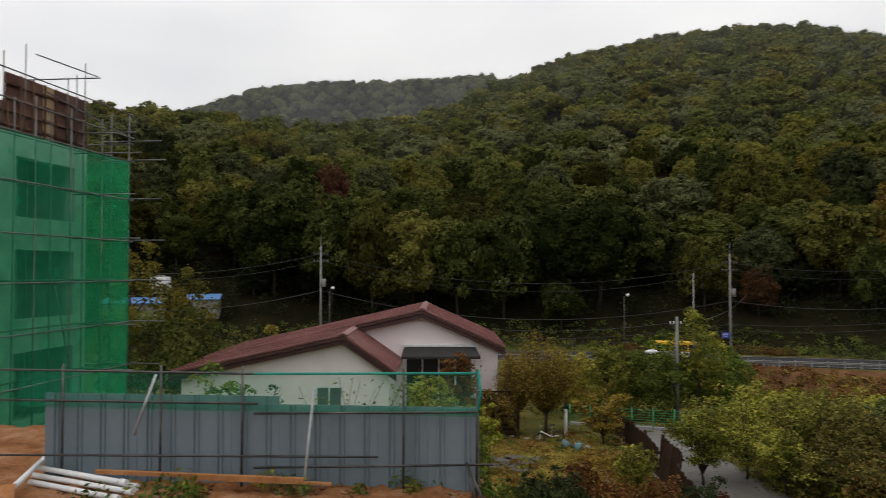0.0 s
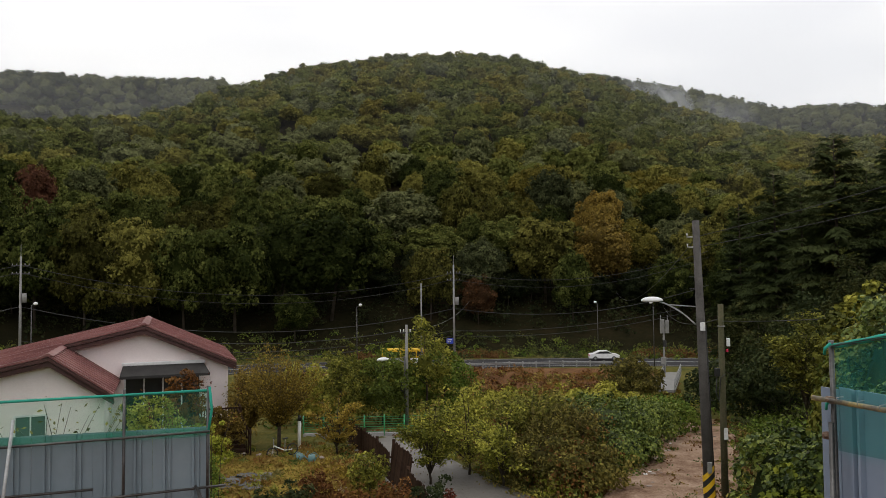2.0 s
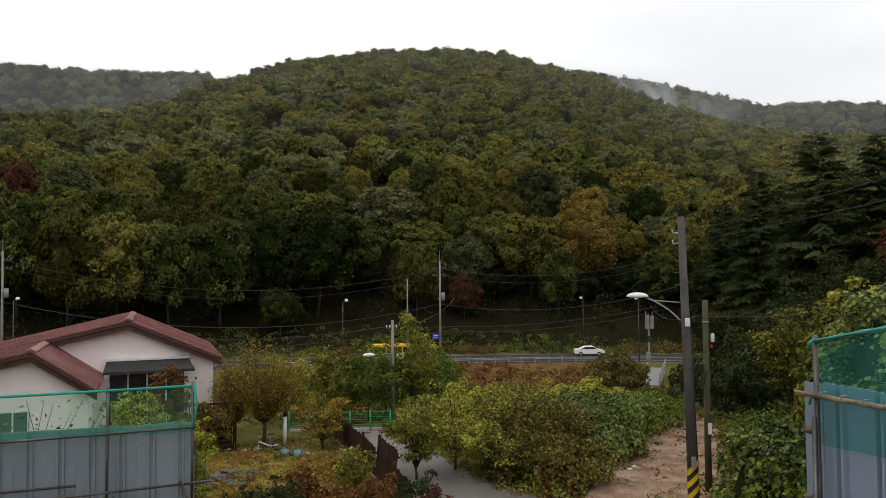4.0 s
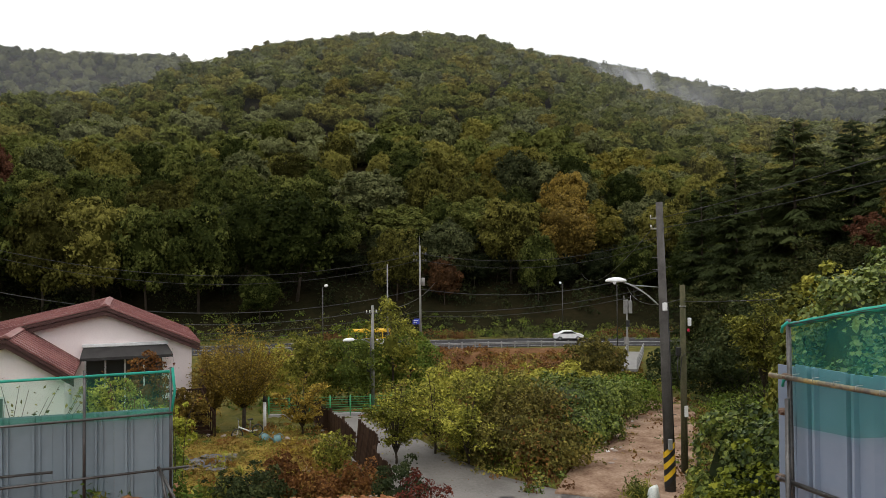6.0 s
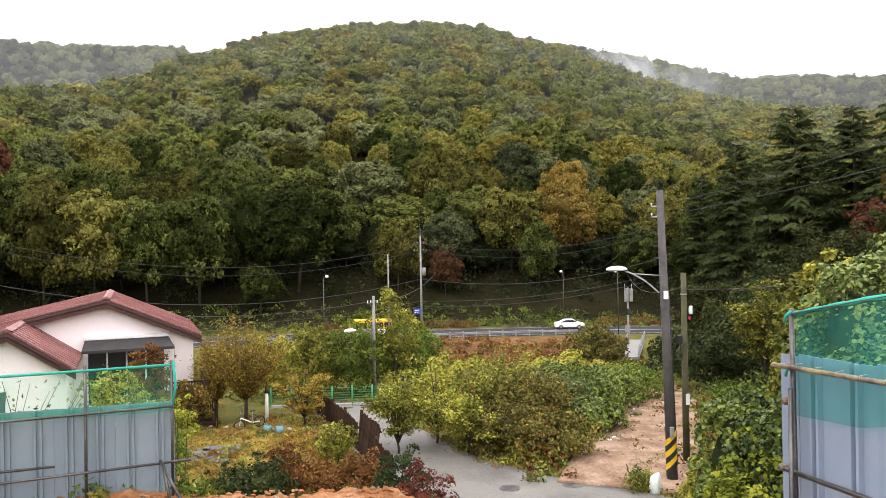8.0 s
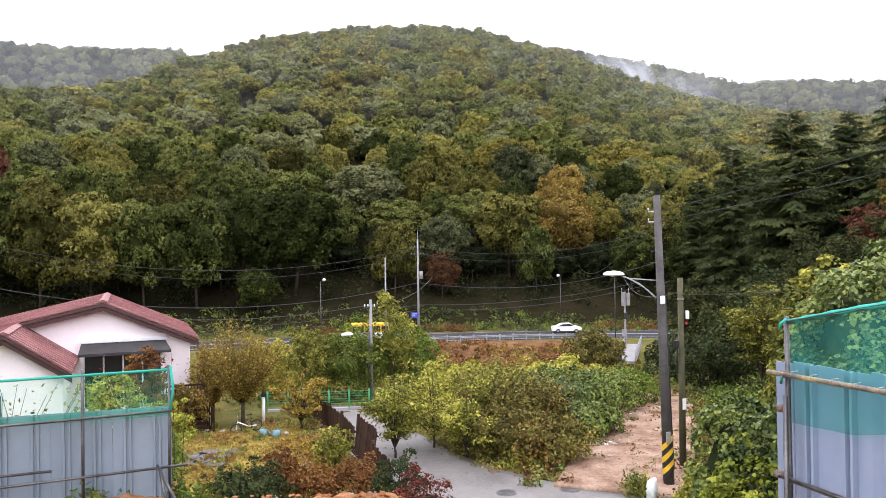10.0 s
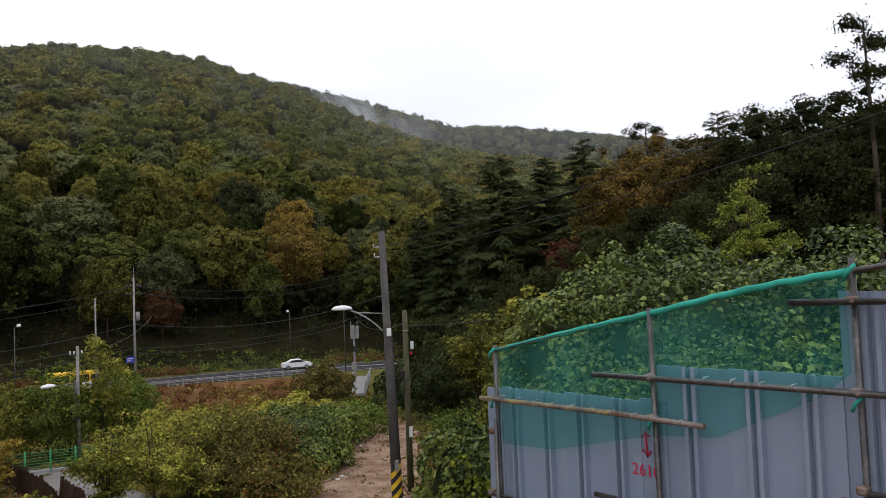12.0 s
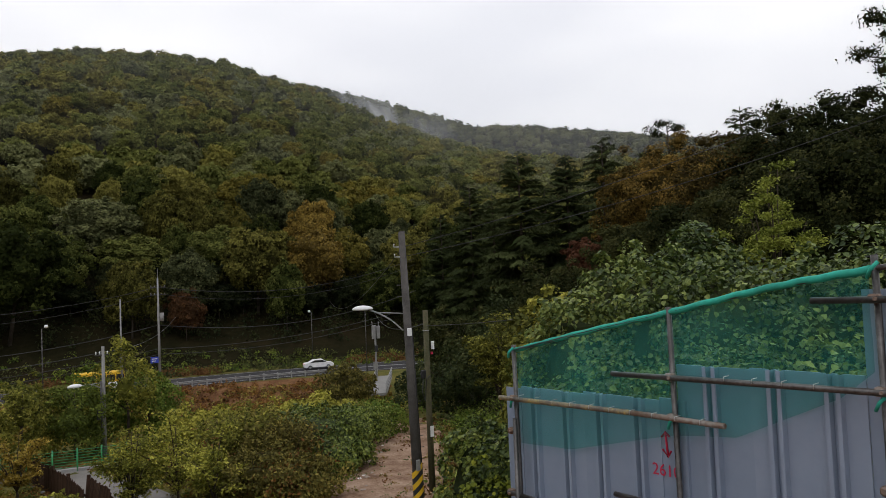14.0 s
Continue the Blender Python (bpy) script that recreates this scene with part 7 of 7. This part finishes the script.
# ---- garden things ----
def bicycle():
    p = P(-8.0, 36.5)
    yaw = 8.0 + 180
    root = thing("bicycle", pose(p.x, p.y, p.z, 0, 6, yaw), "small white folding bicycle leaning in the garden", "bicycle")

    def wheel(x):
        bm = bmesh.new()
        n, r, t = 20, 0.25, 0.03
        rings = []
        for i in range(n):
            a = i * math.tau / n
            rings.append([bm.verts.new((x + math.cos(a) * (r + t * math.cos(j * math.tau / 6)), t * math.sin(j * math.tau / 6), 0.28 + math.sin(a) * (r + t * math.cos(j * math.tau / 6)))) for j in range(6)])
        for i in range(n):
            u, w = rings[i], rings[(i + 1) % n]
            for j in range(6):
                bm.faces.new((u[j], u[(j + 1) % 6], w[(j + 1) % 6], w[j]))
        w = part("wheel", bm, BLACK, root, "black tyre")
        for i in range(6):
            a = i * math.tau / 6
            part("spoke", bm_tube([(x, 0, 0.28), (x + math.cos(a) * 0.24, 0, 0.28 + math.sin(a) * 0.24)], 0.006, 4), STEEL, w)

    wheel(-0.48)
    wheel(0.48)
    part("frame", bm_tube([(-0.48, 0, 0.28), (-0.12, 0, 0.30), (0.38, 0, 0.62), (0.48, 0, 0.28)], 0.03, 6), WHITE, root, "white frame")
    part("seat_tube", bm_tube([(-0.12, 0, 0.3), (-0.2, 0, 0.82)], 0.02, 6), STEEL, root)
    part("seat", bm_box((-0.34, -0.07, 0.82), (-0.08, 0.07, 0.88), 0.02), BLACK, root)
    part("fork", bm_tube([(0.38, 0, 0.62), (0.34, 0, 0.95)], 0.02, 6), STEEL, root)
    part("handlebar", bm_tube([(0.34, -0.26, 0.97), (0.34, 0, 0.95), (0.34, 0.26, 0.97)], 0.018, 6), BLACK, root)
    part("crank", bm_tube([(-0.12, -0.1, 0.2), (-0.12, 0.1, 0.38)], 0.015, 5), PIPE, root)


bicycle()


def watering_can(az, r, yaw):
    p = P(az, r)
    root = thing("watering_can", pose(p.x, p.y, p.z, 0, 0, yaw), "pale turquoise plastic watering can on the lawn", "watering can", "watering cans")
    part("body", bm_tube([(0, 0, 0), (0, 0, 0.14), (0, 0, 0.30)], 0.19, 12, None, 0.15), TURQUOISE, root)
    part("spout", bm_tube([(0.15, 0, 0.08), (0.32, 0, 0.22), (0.45, 0, 0.36)], 0.035, 7, None, 0.025), TURQUOISE, root)
    part("handle", bm_tube([(-0.15, 0, 0.10), (-0.30, 0, 0.25), (-0.12, 0, 0.40), (0.08, 0, 0.31)], 0.022, 6), TURQUOISE, root)


TURQUOISE = material("pale_turquoise_plastic", ((0.10, 0.20, 0.21), (0.15, 0.27, 0.28)), scale=2, fine=14, rough=0.45, bump=0.02)
watering_can(-9.2, 35.0, 20)
watering_can(-10.1, 34.4, 160)


def garden_post():
    p = P(-9.2, 39.2)
    root = thing("garden_post", Matrix.Translation(p), "white garden lamp post with a dark cap", "garden lamp")
    part("post", bm_tube([(0, 0, -0.1), (0, 0, 1.45)], 0.085, 12), WHITE, root)
    part("cap", bm_tube([(0, 0, 1.45), (0, 0, 1.72)], 0.13, 12, None, 0.06), BLACK, root)


garden_post()


def boulder(az, r, s, label, mat=None, name="boulder"):
    p = P(az, r)
    rng = np.random.default_rng(int(abs(az) * 100))
    v = SPH_V * s * np.array((1.0, 0.8, 0.6)) * (1 + 0.18 * np.sin(SPH_V[:, [0]] * 4 + az) + 0.1 * np.cos(SPH_V[:, [1]] * 6))
    me = mesh_from(name, v, SPH_F, smooth=True)
    me.materials.append(mat or STONE)
    ob = new(name, me)
    ob.location = (p.x, p.y, p.z + s * 0.3)
    tagged(ob, label, "stone", "garden stones")


for az, r, s in ((-4.0, 36.5, 0.22), (-10.8, 35.0, 0.20), (-6.3, 37.5, 0.18), (-12.2, 28.6, 0.42), (-5.2, 38.0, 0.2), (-7.2, 37.8, 0.22)):
    boulder(az, r, s * 0.8, "grey boulder in the dry garden")


def patio():
    rng = np.random.default_rng(71)
    root = thing("stepping_stones", Matrix.Translation(P(-5, 31.8)), "grey flat stepping stones set in the lawn", "stepping stones")
    for k, (az, r) in enumerate(((-3.4, 32.5), (-4.4, 32.0), (-5.3, 32.4), (-4.9, 31.2), (-6.2, 31.6), (-3.9, 31.0), (-5.9, 30.6), (-6.8, 32.2))):
        q = P(az, r)
        n = 7
        pts = [(q.x + math.cos(j * math.tau / n) * rng.uniform(0.35, 0.55), q.y + math.sin(j * math.tau / n) * rng.uniform(0.35, 0.55), q.z - 0.035) for j in range(n)]
        wpart("slab", bm_prism(pts, (0, 0, 0.07)), SLATE, root)


patio()


def white_bag():
    p = P(-38.0, 25.35)
    q = np.sign(SPH_V) * np.abs(SPH_V) ** 0.35
    fat = 1 - 0.55 * np.clip(q[:, [2]], 0, 1) ** 2
    v = q * np.array((0.25, 0.16, 0.32)) * np.concatenate([1 + 0.12 * np.clip(q[:, [2]], 0, 1), fat, np.ones_like(fat)], 1)
    v += 0.018 * np.sin(SPH_V[:, [2, 0, 1]] * 9 + 1) + 0.012 * np.cos(SPH_V[:, [1, 2, 0]] * 17)
    v[:, 2] += np.where(q[:, 2] > 0.6, 0.05 * np.abs(q[:, 0]), 0)
    root = thing("refuse_sack", pose(p.x, p.y, p.z, 0, 6, 38), "white woven refuse sack at the pole's foot", "sack")
    mesh_part("sack", mesh_from("sack", v + np.array((0, 0, 0.28)), SPH_F, smooth=True), SACK, root)


SACK = material("white_woven_plastic", ((0.42, 0.46, 0.44), (0.60, 0.64, 0.60), (0.72, 0.74, 0.70)), scale=6, fine=40, rough=0.7, bump=0.3)
white_bag()


def litter():
    rng = np.random.default_rng(73)
    for k in range(22):
        az, r = rng.uniform(-36.2, -33.6), rng.uniform(29.5, 38)
        q = P(az - 0.6 * (r - 30) / 8, r)
        s = rng.uniform(0.07, 0.2)
        bm = bmesh.new()
        bmesh.ops.create_icosphere(bm, subdivisions=1, radius=s)
        for v in bm.verts:
            v.co *= rng.uniform(0.6, 1.2)
            v.co.z *= 0.5
        bm.transform(Matrix.Translation((q.x, q.y, q.z + 0.1)))
        ob = part("rubble", bm, WHITE if k % 3 == 0 else STONE)
        tagged(ob, "pale lump of rubble beside the dirt track", "rubble", "track-side rubble")


litter()


# ---- vehicles on the valley road ----
def car(az, side, label, mat):
    p = road_point(az, side)
    q = road_point(az - 1, side)
    yaw = math.degrees(math.atan2(q.y - p.y, q.x - p.x))
    root = thing("car", pose(p.x, p.y, p.z + 0.06, 0, 0, yaw), label, "car")
    prof = [(-2.25, 0.35), (-2.3, 0.75), (-2.15, 0.98), (-1.55, 1.04), (-0.75, 1.44), (0.55, 1.46), (1.25, 1.05), (2.1, 0.88), (2.3, 0.65), (2.28, 0.35)]
    part("body", bm_prism([(x, -0.9, z) for x, z in prof], (0, 1.8, 0)), mat, root)
    win = [(-1.4, 1.06), (-0.72, 1.38), (0.5, 1.40), (1.1, 1.07)]
    for y in (-0.912, 0.90):
        part("window", bm_prism([(x, y, z) for x, z in win], (0, 0.012, 0)), DARK, root)
    for x in (-1.4, 1.4):
        for y in (-0.92, 0.74):
            w = part("wheel", bm_tube([(x, y, 0.33), (x, y + 0.18, 0.33)], 0.33, 14), BLACK, root)
            part("hub", bm_tube([(x, y - 0.006, 0.33), (x, y + 0.186, 0.33)], 0.19, 10), STEEL, w)
    for y in (-0.62, 0.62):
        part("headlight", bm_box((2.2, y - 0.2, 0.66), (2.31, y + 0.2, 0.78), 0.02), WHITE, root)
        part("tail_light", bm_box((-2.32, y - 0.2, 0.75), (-2.2, y + 0.2, 0.88), 0.02), RED_PAINT, root)


car(-32.0, 2.4, "white saloon car on the valley road", WHITE)


def minibus():
    p = road_point(-17.0, -2.2)
    q = road_point(-16.0, -2.2)
    yaw = math.degrees(math.atan2(q.y - p.y, q.x - p.x))
    root = thing("minibus", pose(p.x, p.y, p.z + 0.06, 0, 0, yaw), "yellow and white minibus behind roadside trees", "bus")
    part("lower_body", bm_box((-3.4, -1.0, 0.35), (3.35, 1.0, 1.25), 0.08), WHITE, root, "white lower body")
    part("upper_body", bm_box((-3.38, -0.99, 1.255), (3.2, 0.99, 2.6), 0.14), YELLOW, root, "yellow upper body")
    for k in range(5):
        for y in (-1.002, 0.99):
            part("window", bm_box((-2.9 + k * 1.15, y, 1.5), (-1.95 + k * 1.15, y + 0.012, 2.2)), DARK, root)
    part("windscreen", bm_box((3.2, -0.85, 1.4), (3.215, 0.85, 2.3)), DARK, root)
    part("stripe", bm_box((-3.36, -1.008, 1.0), (-1.5, -1.001, 1.22)), RED_PAINT, root)
    for x in (-2.2, 2.1):
        for y in (-1.02, 0.82):
            w = part("wheel", bm_tube([(x, y, 0.40), (x, y + 0.2, 0.40)], 0.40, 14), BLACK, root)
            part("hub", bm_tube([(x, y - 0.006, 0.40), (x, y + 0.206, 0.40)], 0.2, 10), STEEL, w)


minibus()


# ---- footbridge and signals where the lane meets the road ----
def bridge():
    c = P(-36.4, 84, -3.2)
    root = thing("footbridge", Matrix.Translation(c), "pale concrete footbridge with steel railings", "bridge")
    a, b = P(-36.3, 80, -3.6), P(-36.9, 101, -4.3)
    d = (b - a).normalized()
    n = Vector((d.y, -d.x, 0)).normalized() * 1.0
    wpart("deck", bm_prism([a + n, a - n, b - n, b + n], (0, 0, 0.25)), CONCRETE_PALE, root, "pale concrete deck")
    for sgn in (1, -1):
        for k in range(9):
            q = a.lerp(b, k / 8) + n * sgn * 0.95
            wpart("post", bm_tube([q, q + Vector((0, 0, 1.35))], 0.05, 6), STEEL, root)
        for z in (0.6, 0.95, 1.3):
            wpart("rail", bm_tube([a + n * sgn * 0.95 + Vector((0, 0, z)), b + n * sgn * 0.95 + Vector((0, 0, z))], 0.04, 6), STEEL, root)


CONCRETE_PALE = material("pale_concrete", ((0.17, 0.165, 0.155), (0.23, 0.225, 0.21)), scale=1, fine=12, rough=0.85, bump=0.1)
bridge()


def signal_post():
    p = P(-36.3, 98)
    root = thing("traffic_mirror_post", Matrix.Translation(p), "grey roadside post with pale equipment boxes", "post")
    h = 8 + 98 * math.tan(radians(-3.0)) - p.z
    part("post", bm_tube([(0, 0, -0.2), (0, 0, h)], 0.12, 8), POLE_PALE, root)
    for x in (-0.62, 0.12):
        part("cabinet", bm_box((x, -0.3, h - 1.75), (x + 0.5, -0.08, h - 0.1 - 0.15 * x), 0.04), POLE_PALE, root, "pale grey equipment box")
        part("bracket", bm_box((x + 0.2, -0.08, h - 1.2), (x + 0.3, 0.1, h - 1.1)), PIPE, root)
    part("signal_head", bm_box((-0.25, -0.35, h - 3.4), (0.15, -0.1, h - 2.6), 0.03), BLACK, root)
    part("cabinet", bm_box((-0.4, -0.3, h - 5.6), (0.1, 0.1, h - 4.7), 0.04), POLE_PALE, root)
    for x in (-0.5, 0.5):
        part("aerial", bm_tube([(x, -0.1, h - 0.2), (x, -0.1, h + 0.5)], 0.04, 6), STEEL, root)


signal_post()


# ---- sheds and boulder far behind the site ----
def shed(az, r, w, h, label):
    p = P(az, r)
    root = thing("shed", pose(p.x, p.y, p.z, 0, 0, 10), label, "shed")
    part("wall", bm_box((-w / 2, -2, -0.3), (w / 2, 2, h), 0.03), CONCRETE_PALE, root)
    part("roof", bm_prism([(-w / 2 - 0.4, -2.4, h + 0.05), (w / 2 + 0.4, -2.4, h + 0.05), (w / 2 + 0.4, 0, h + 0.9), (-w / 2 - 0.4, 0, h + 0.9)], (0, 0, 0.1)), BLUE_ROOF, root, "blue tarpaulin roof")
    part("roof", bm_prism([(-w / 2 - 0.4, 2.4, h + 0.05), (w / 2 + 0.4, 2.4, h + 0.05), (w / 2 + 0.4, 0.02, h + 0.9), (-w / 2 - 0.4, 0.02, h + 0.9)], (0, 0, 0.1)), BLUE_ROOF, root, "blue tarpaulin roof")
    part("door", bm_box((-0.4, -2.03, -0.2), (0.4, -2.004, 1.8)), BROWN_WOOD, root)


shed(22.3, 136, 9.0, 3.4, "low shed under a blue tarpaulin roof")
shed(17.6, 138, 5.0, 3.0, "small pale shed under a blue roof")


def water_tank():
    p = P(20.6, 147)
    root = thing("water_tank", Matrix.Translation(p), "pale round water tank on the hillside", "tank")
    part("shell", bm_tube([(0, 0, -0.5), (0, 0, 1.5), (0, 0, 2.6)], 2.0, 16, None, 1.7), WHITE, root)
    part("lid", bm_tube([(0, 0, 2.6), (0, 0, 2.9)], 1.2, 14, None, 0.5), CONCRETE_PALE, root)


water_tank()


# ---- bare twigs reaching over the hoarding ----
def twigs(az, r, top_el, label, seed, mat):
    rng = np.random.default_rng(seed)
    at = P(az, r)
    h = 8 + r * math.tan(radians(top_el)) - at.z
    root = thing("sapling", Matrix.Translation(at), label, "sapling", "thin saplings")
    tips = []
    for k in range(6):
        a = rng.uniform(0, math.tau)
        e = Vector((math.cos(a) * 0.9, math.sin(a) * 0.4, h * rng.uniform(0.8, 1.0)))
        m = Vector((e.x * 0.3, e.y * 0.3, h * 0.55))
        part("stem", bm_tube([(0.02 * k, 0.01 * k, -0.2), m, e], 0.013, 5, None, 0.004), BARK, root)
        tips += [m.lerp(e, t) for t in rng.uniform(0.2, 1.0, 12)]
    p = np.array([list(t) for t in tips]) + rng.normal(0, 0.09, (len(tips), 3))
    v, f = leaf_quads(p, np.tile((0, -0.5, 0.6), (len(p), 1)), 0.036, rng, 0.6, 1.2)
    mesh_part("leaves", mesh_from("leaves", v, f, rng.uniform(0, 1, len(f))), mat, root)


twigs(6.3, 14.0, -7.6, "thin sapling with a few leaves behind the hoarding", 81, L_OLIVE)
twigs(8.0, 14.5, -7.9, "thin sapling with a few leaves behind the hoarding", 82, L_OLIVE)
twigs(-0.9, 20.0, -5.2, "thin red-leaved sapling before the house", 83, L_REDSHRUB)
twigs(-3.0, 24.0, -5.8, "thin red-leaved sapling before the house", 84, L_REDSHRUB)
twigs(15.5, 14.2, -8.6, "thin dead sapling against the hoarding", 85, L_BROWN)


# ---- thin mist hanging before the far ridges ----
def mist_material():
    m = bpy.data.materials.new("thin_mist")
    m.use_nodes = True
    n, l = m.node_tree.nodes, m.node_tree.links
    n.clear()
    co = n.new("ShaderNodeTexCoord")
    nz = n.new("ShaderNodeTexNoise")
    nz.inputs["Scale"].default_value, nz.inputs["Detail"].default_value = 0.018, 4.0
    l.new(co.outputs["Object"], nz.inputs["Vector"])
    at = n.new("ShaderNodeAttribute")
    at.attribute_name = "tint"
    mr = n.new("ShaderNodeMapRange")
    mr.inputs[1].default_value, mr.inputs[2].default_value, mr.inputs[3].default_value, mr.inputs[4].default_value = 0.3, 0.75, 0.45, 1.0
    l.new(nz.outputs["Fac"], mr.inputs[0])
    mul = n.new("ShaderNodeMath")
    mul.operation = "MULTIPLY"
    l.new(mr.outputs[0], mul.inputs[0])
    l.new(at.outputs["Fac"], mul.inputs[1])
    d, t, tp = n.new("ShaderNodeBsdfDiffuse"), n.new("ShaderNodeBsdfTranslucent"), n.new("ShaderNodeBsdfTransparent")
    d.inputs["Color"].default_value = t.inputs["Color"].default_value = (0.85, 0.87, 0.9, 1)
    a, b = n.new("ShaderNodeMixShader"), n.new("ShaderNodeMixShader")
    a.inputs[0].default_value = 0.5
    l.new(d.outputs[0], a.inputs[1])
    l.new(t.outputs[0], a.inputs[2])
    l.new(mul.outputs[0], b.inputs[0])
    l.new(tp.outputs[0], b.inputs[1])
    l.new(a.outputs[0], b.inputs[2])
    o = n.new("ShaderNodeOutputMaterial")
    l.new(b.outputs[0], o.inputs["Surface"])
    return m


MIST = mist_material()


def mist(az0, az1, r, el0, el1, thick, label, lean=0.0):
    """A soft-edged veil of mist, densest in its middle."""
    cols, rows = 40, 16
    v, val = [], []
    for i in range(cols + 1):
        for j in range(rows + 1):
            u, w = i / cols, j / rows
            az = az0 + (az1 - az0) * u + lean * w
            q = P(az, r + 8 * math.sin(u * 9 + w * 3), 8 + r * math.tan(radians(el0 + (el1 - el0) * w)))
            v.append(q[:])
            val.append((math.sin(u * math.pi) ** 0.7) * (math.sin(w * math.pi) ** 0.8) * thick)
    val = np.array(val)
    f = np.array([(i * (rows + 1) + j, (i + 1) * (rows + 1) + j, (i + 1) * (rows + 1) + j + 1, i * (rows + 1) + j + 1) for i in range(cols) for j in range(rows)])
    me = mesh_from("mist", v, f, smooth=True)
    at = me.attributes.new("tint", "FLOAT", "POINT")
    at.data.foreach_set("value", val.astype(np.float32))
    me.materials.append(MIST)
    ob = new("mist", me)
    tagged(ob, label, "mist", "mist veils", "stuff")


mist(26, -16, 540, 6.0, 18.5, 0.14, "thin grey mist before the far ridge")
mist(-25, -76, 540, 5.0, 17.5, 0.12, "thin grey mist before the far ridge")
mist(-34.6, -37.2, 470, 11.6, 14.8, 0.48, "white wisp of mist rising from the wood", 1.2)
mist(-36.6, -39.4, 470, 10.9, 14.4, 0.66, "white wisp of mist rising from the wood", 1.4)
mist(-39.6, -43.5, 470, 9.8, 12.9, 0.30, "white wisp of mist rising from the wood", 1.0)
mist(60, -95, 235, -4.0, 26.0, 0.018, "faint haze over the hillside")
mist(60, -95, 290, -4.0, 26.0, 0.026, "faint haze over the hillside")
mist(60, -95, 345, -4.0, 26.0, 0.03, "faint haze over the hillside")
mist(60, -95, 400, -4.0, 26.0, 0.034, "faint haze over the hillside")
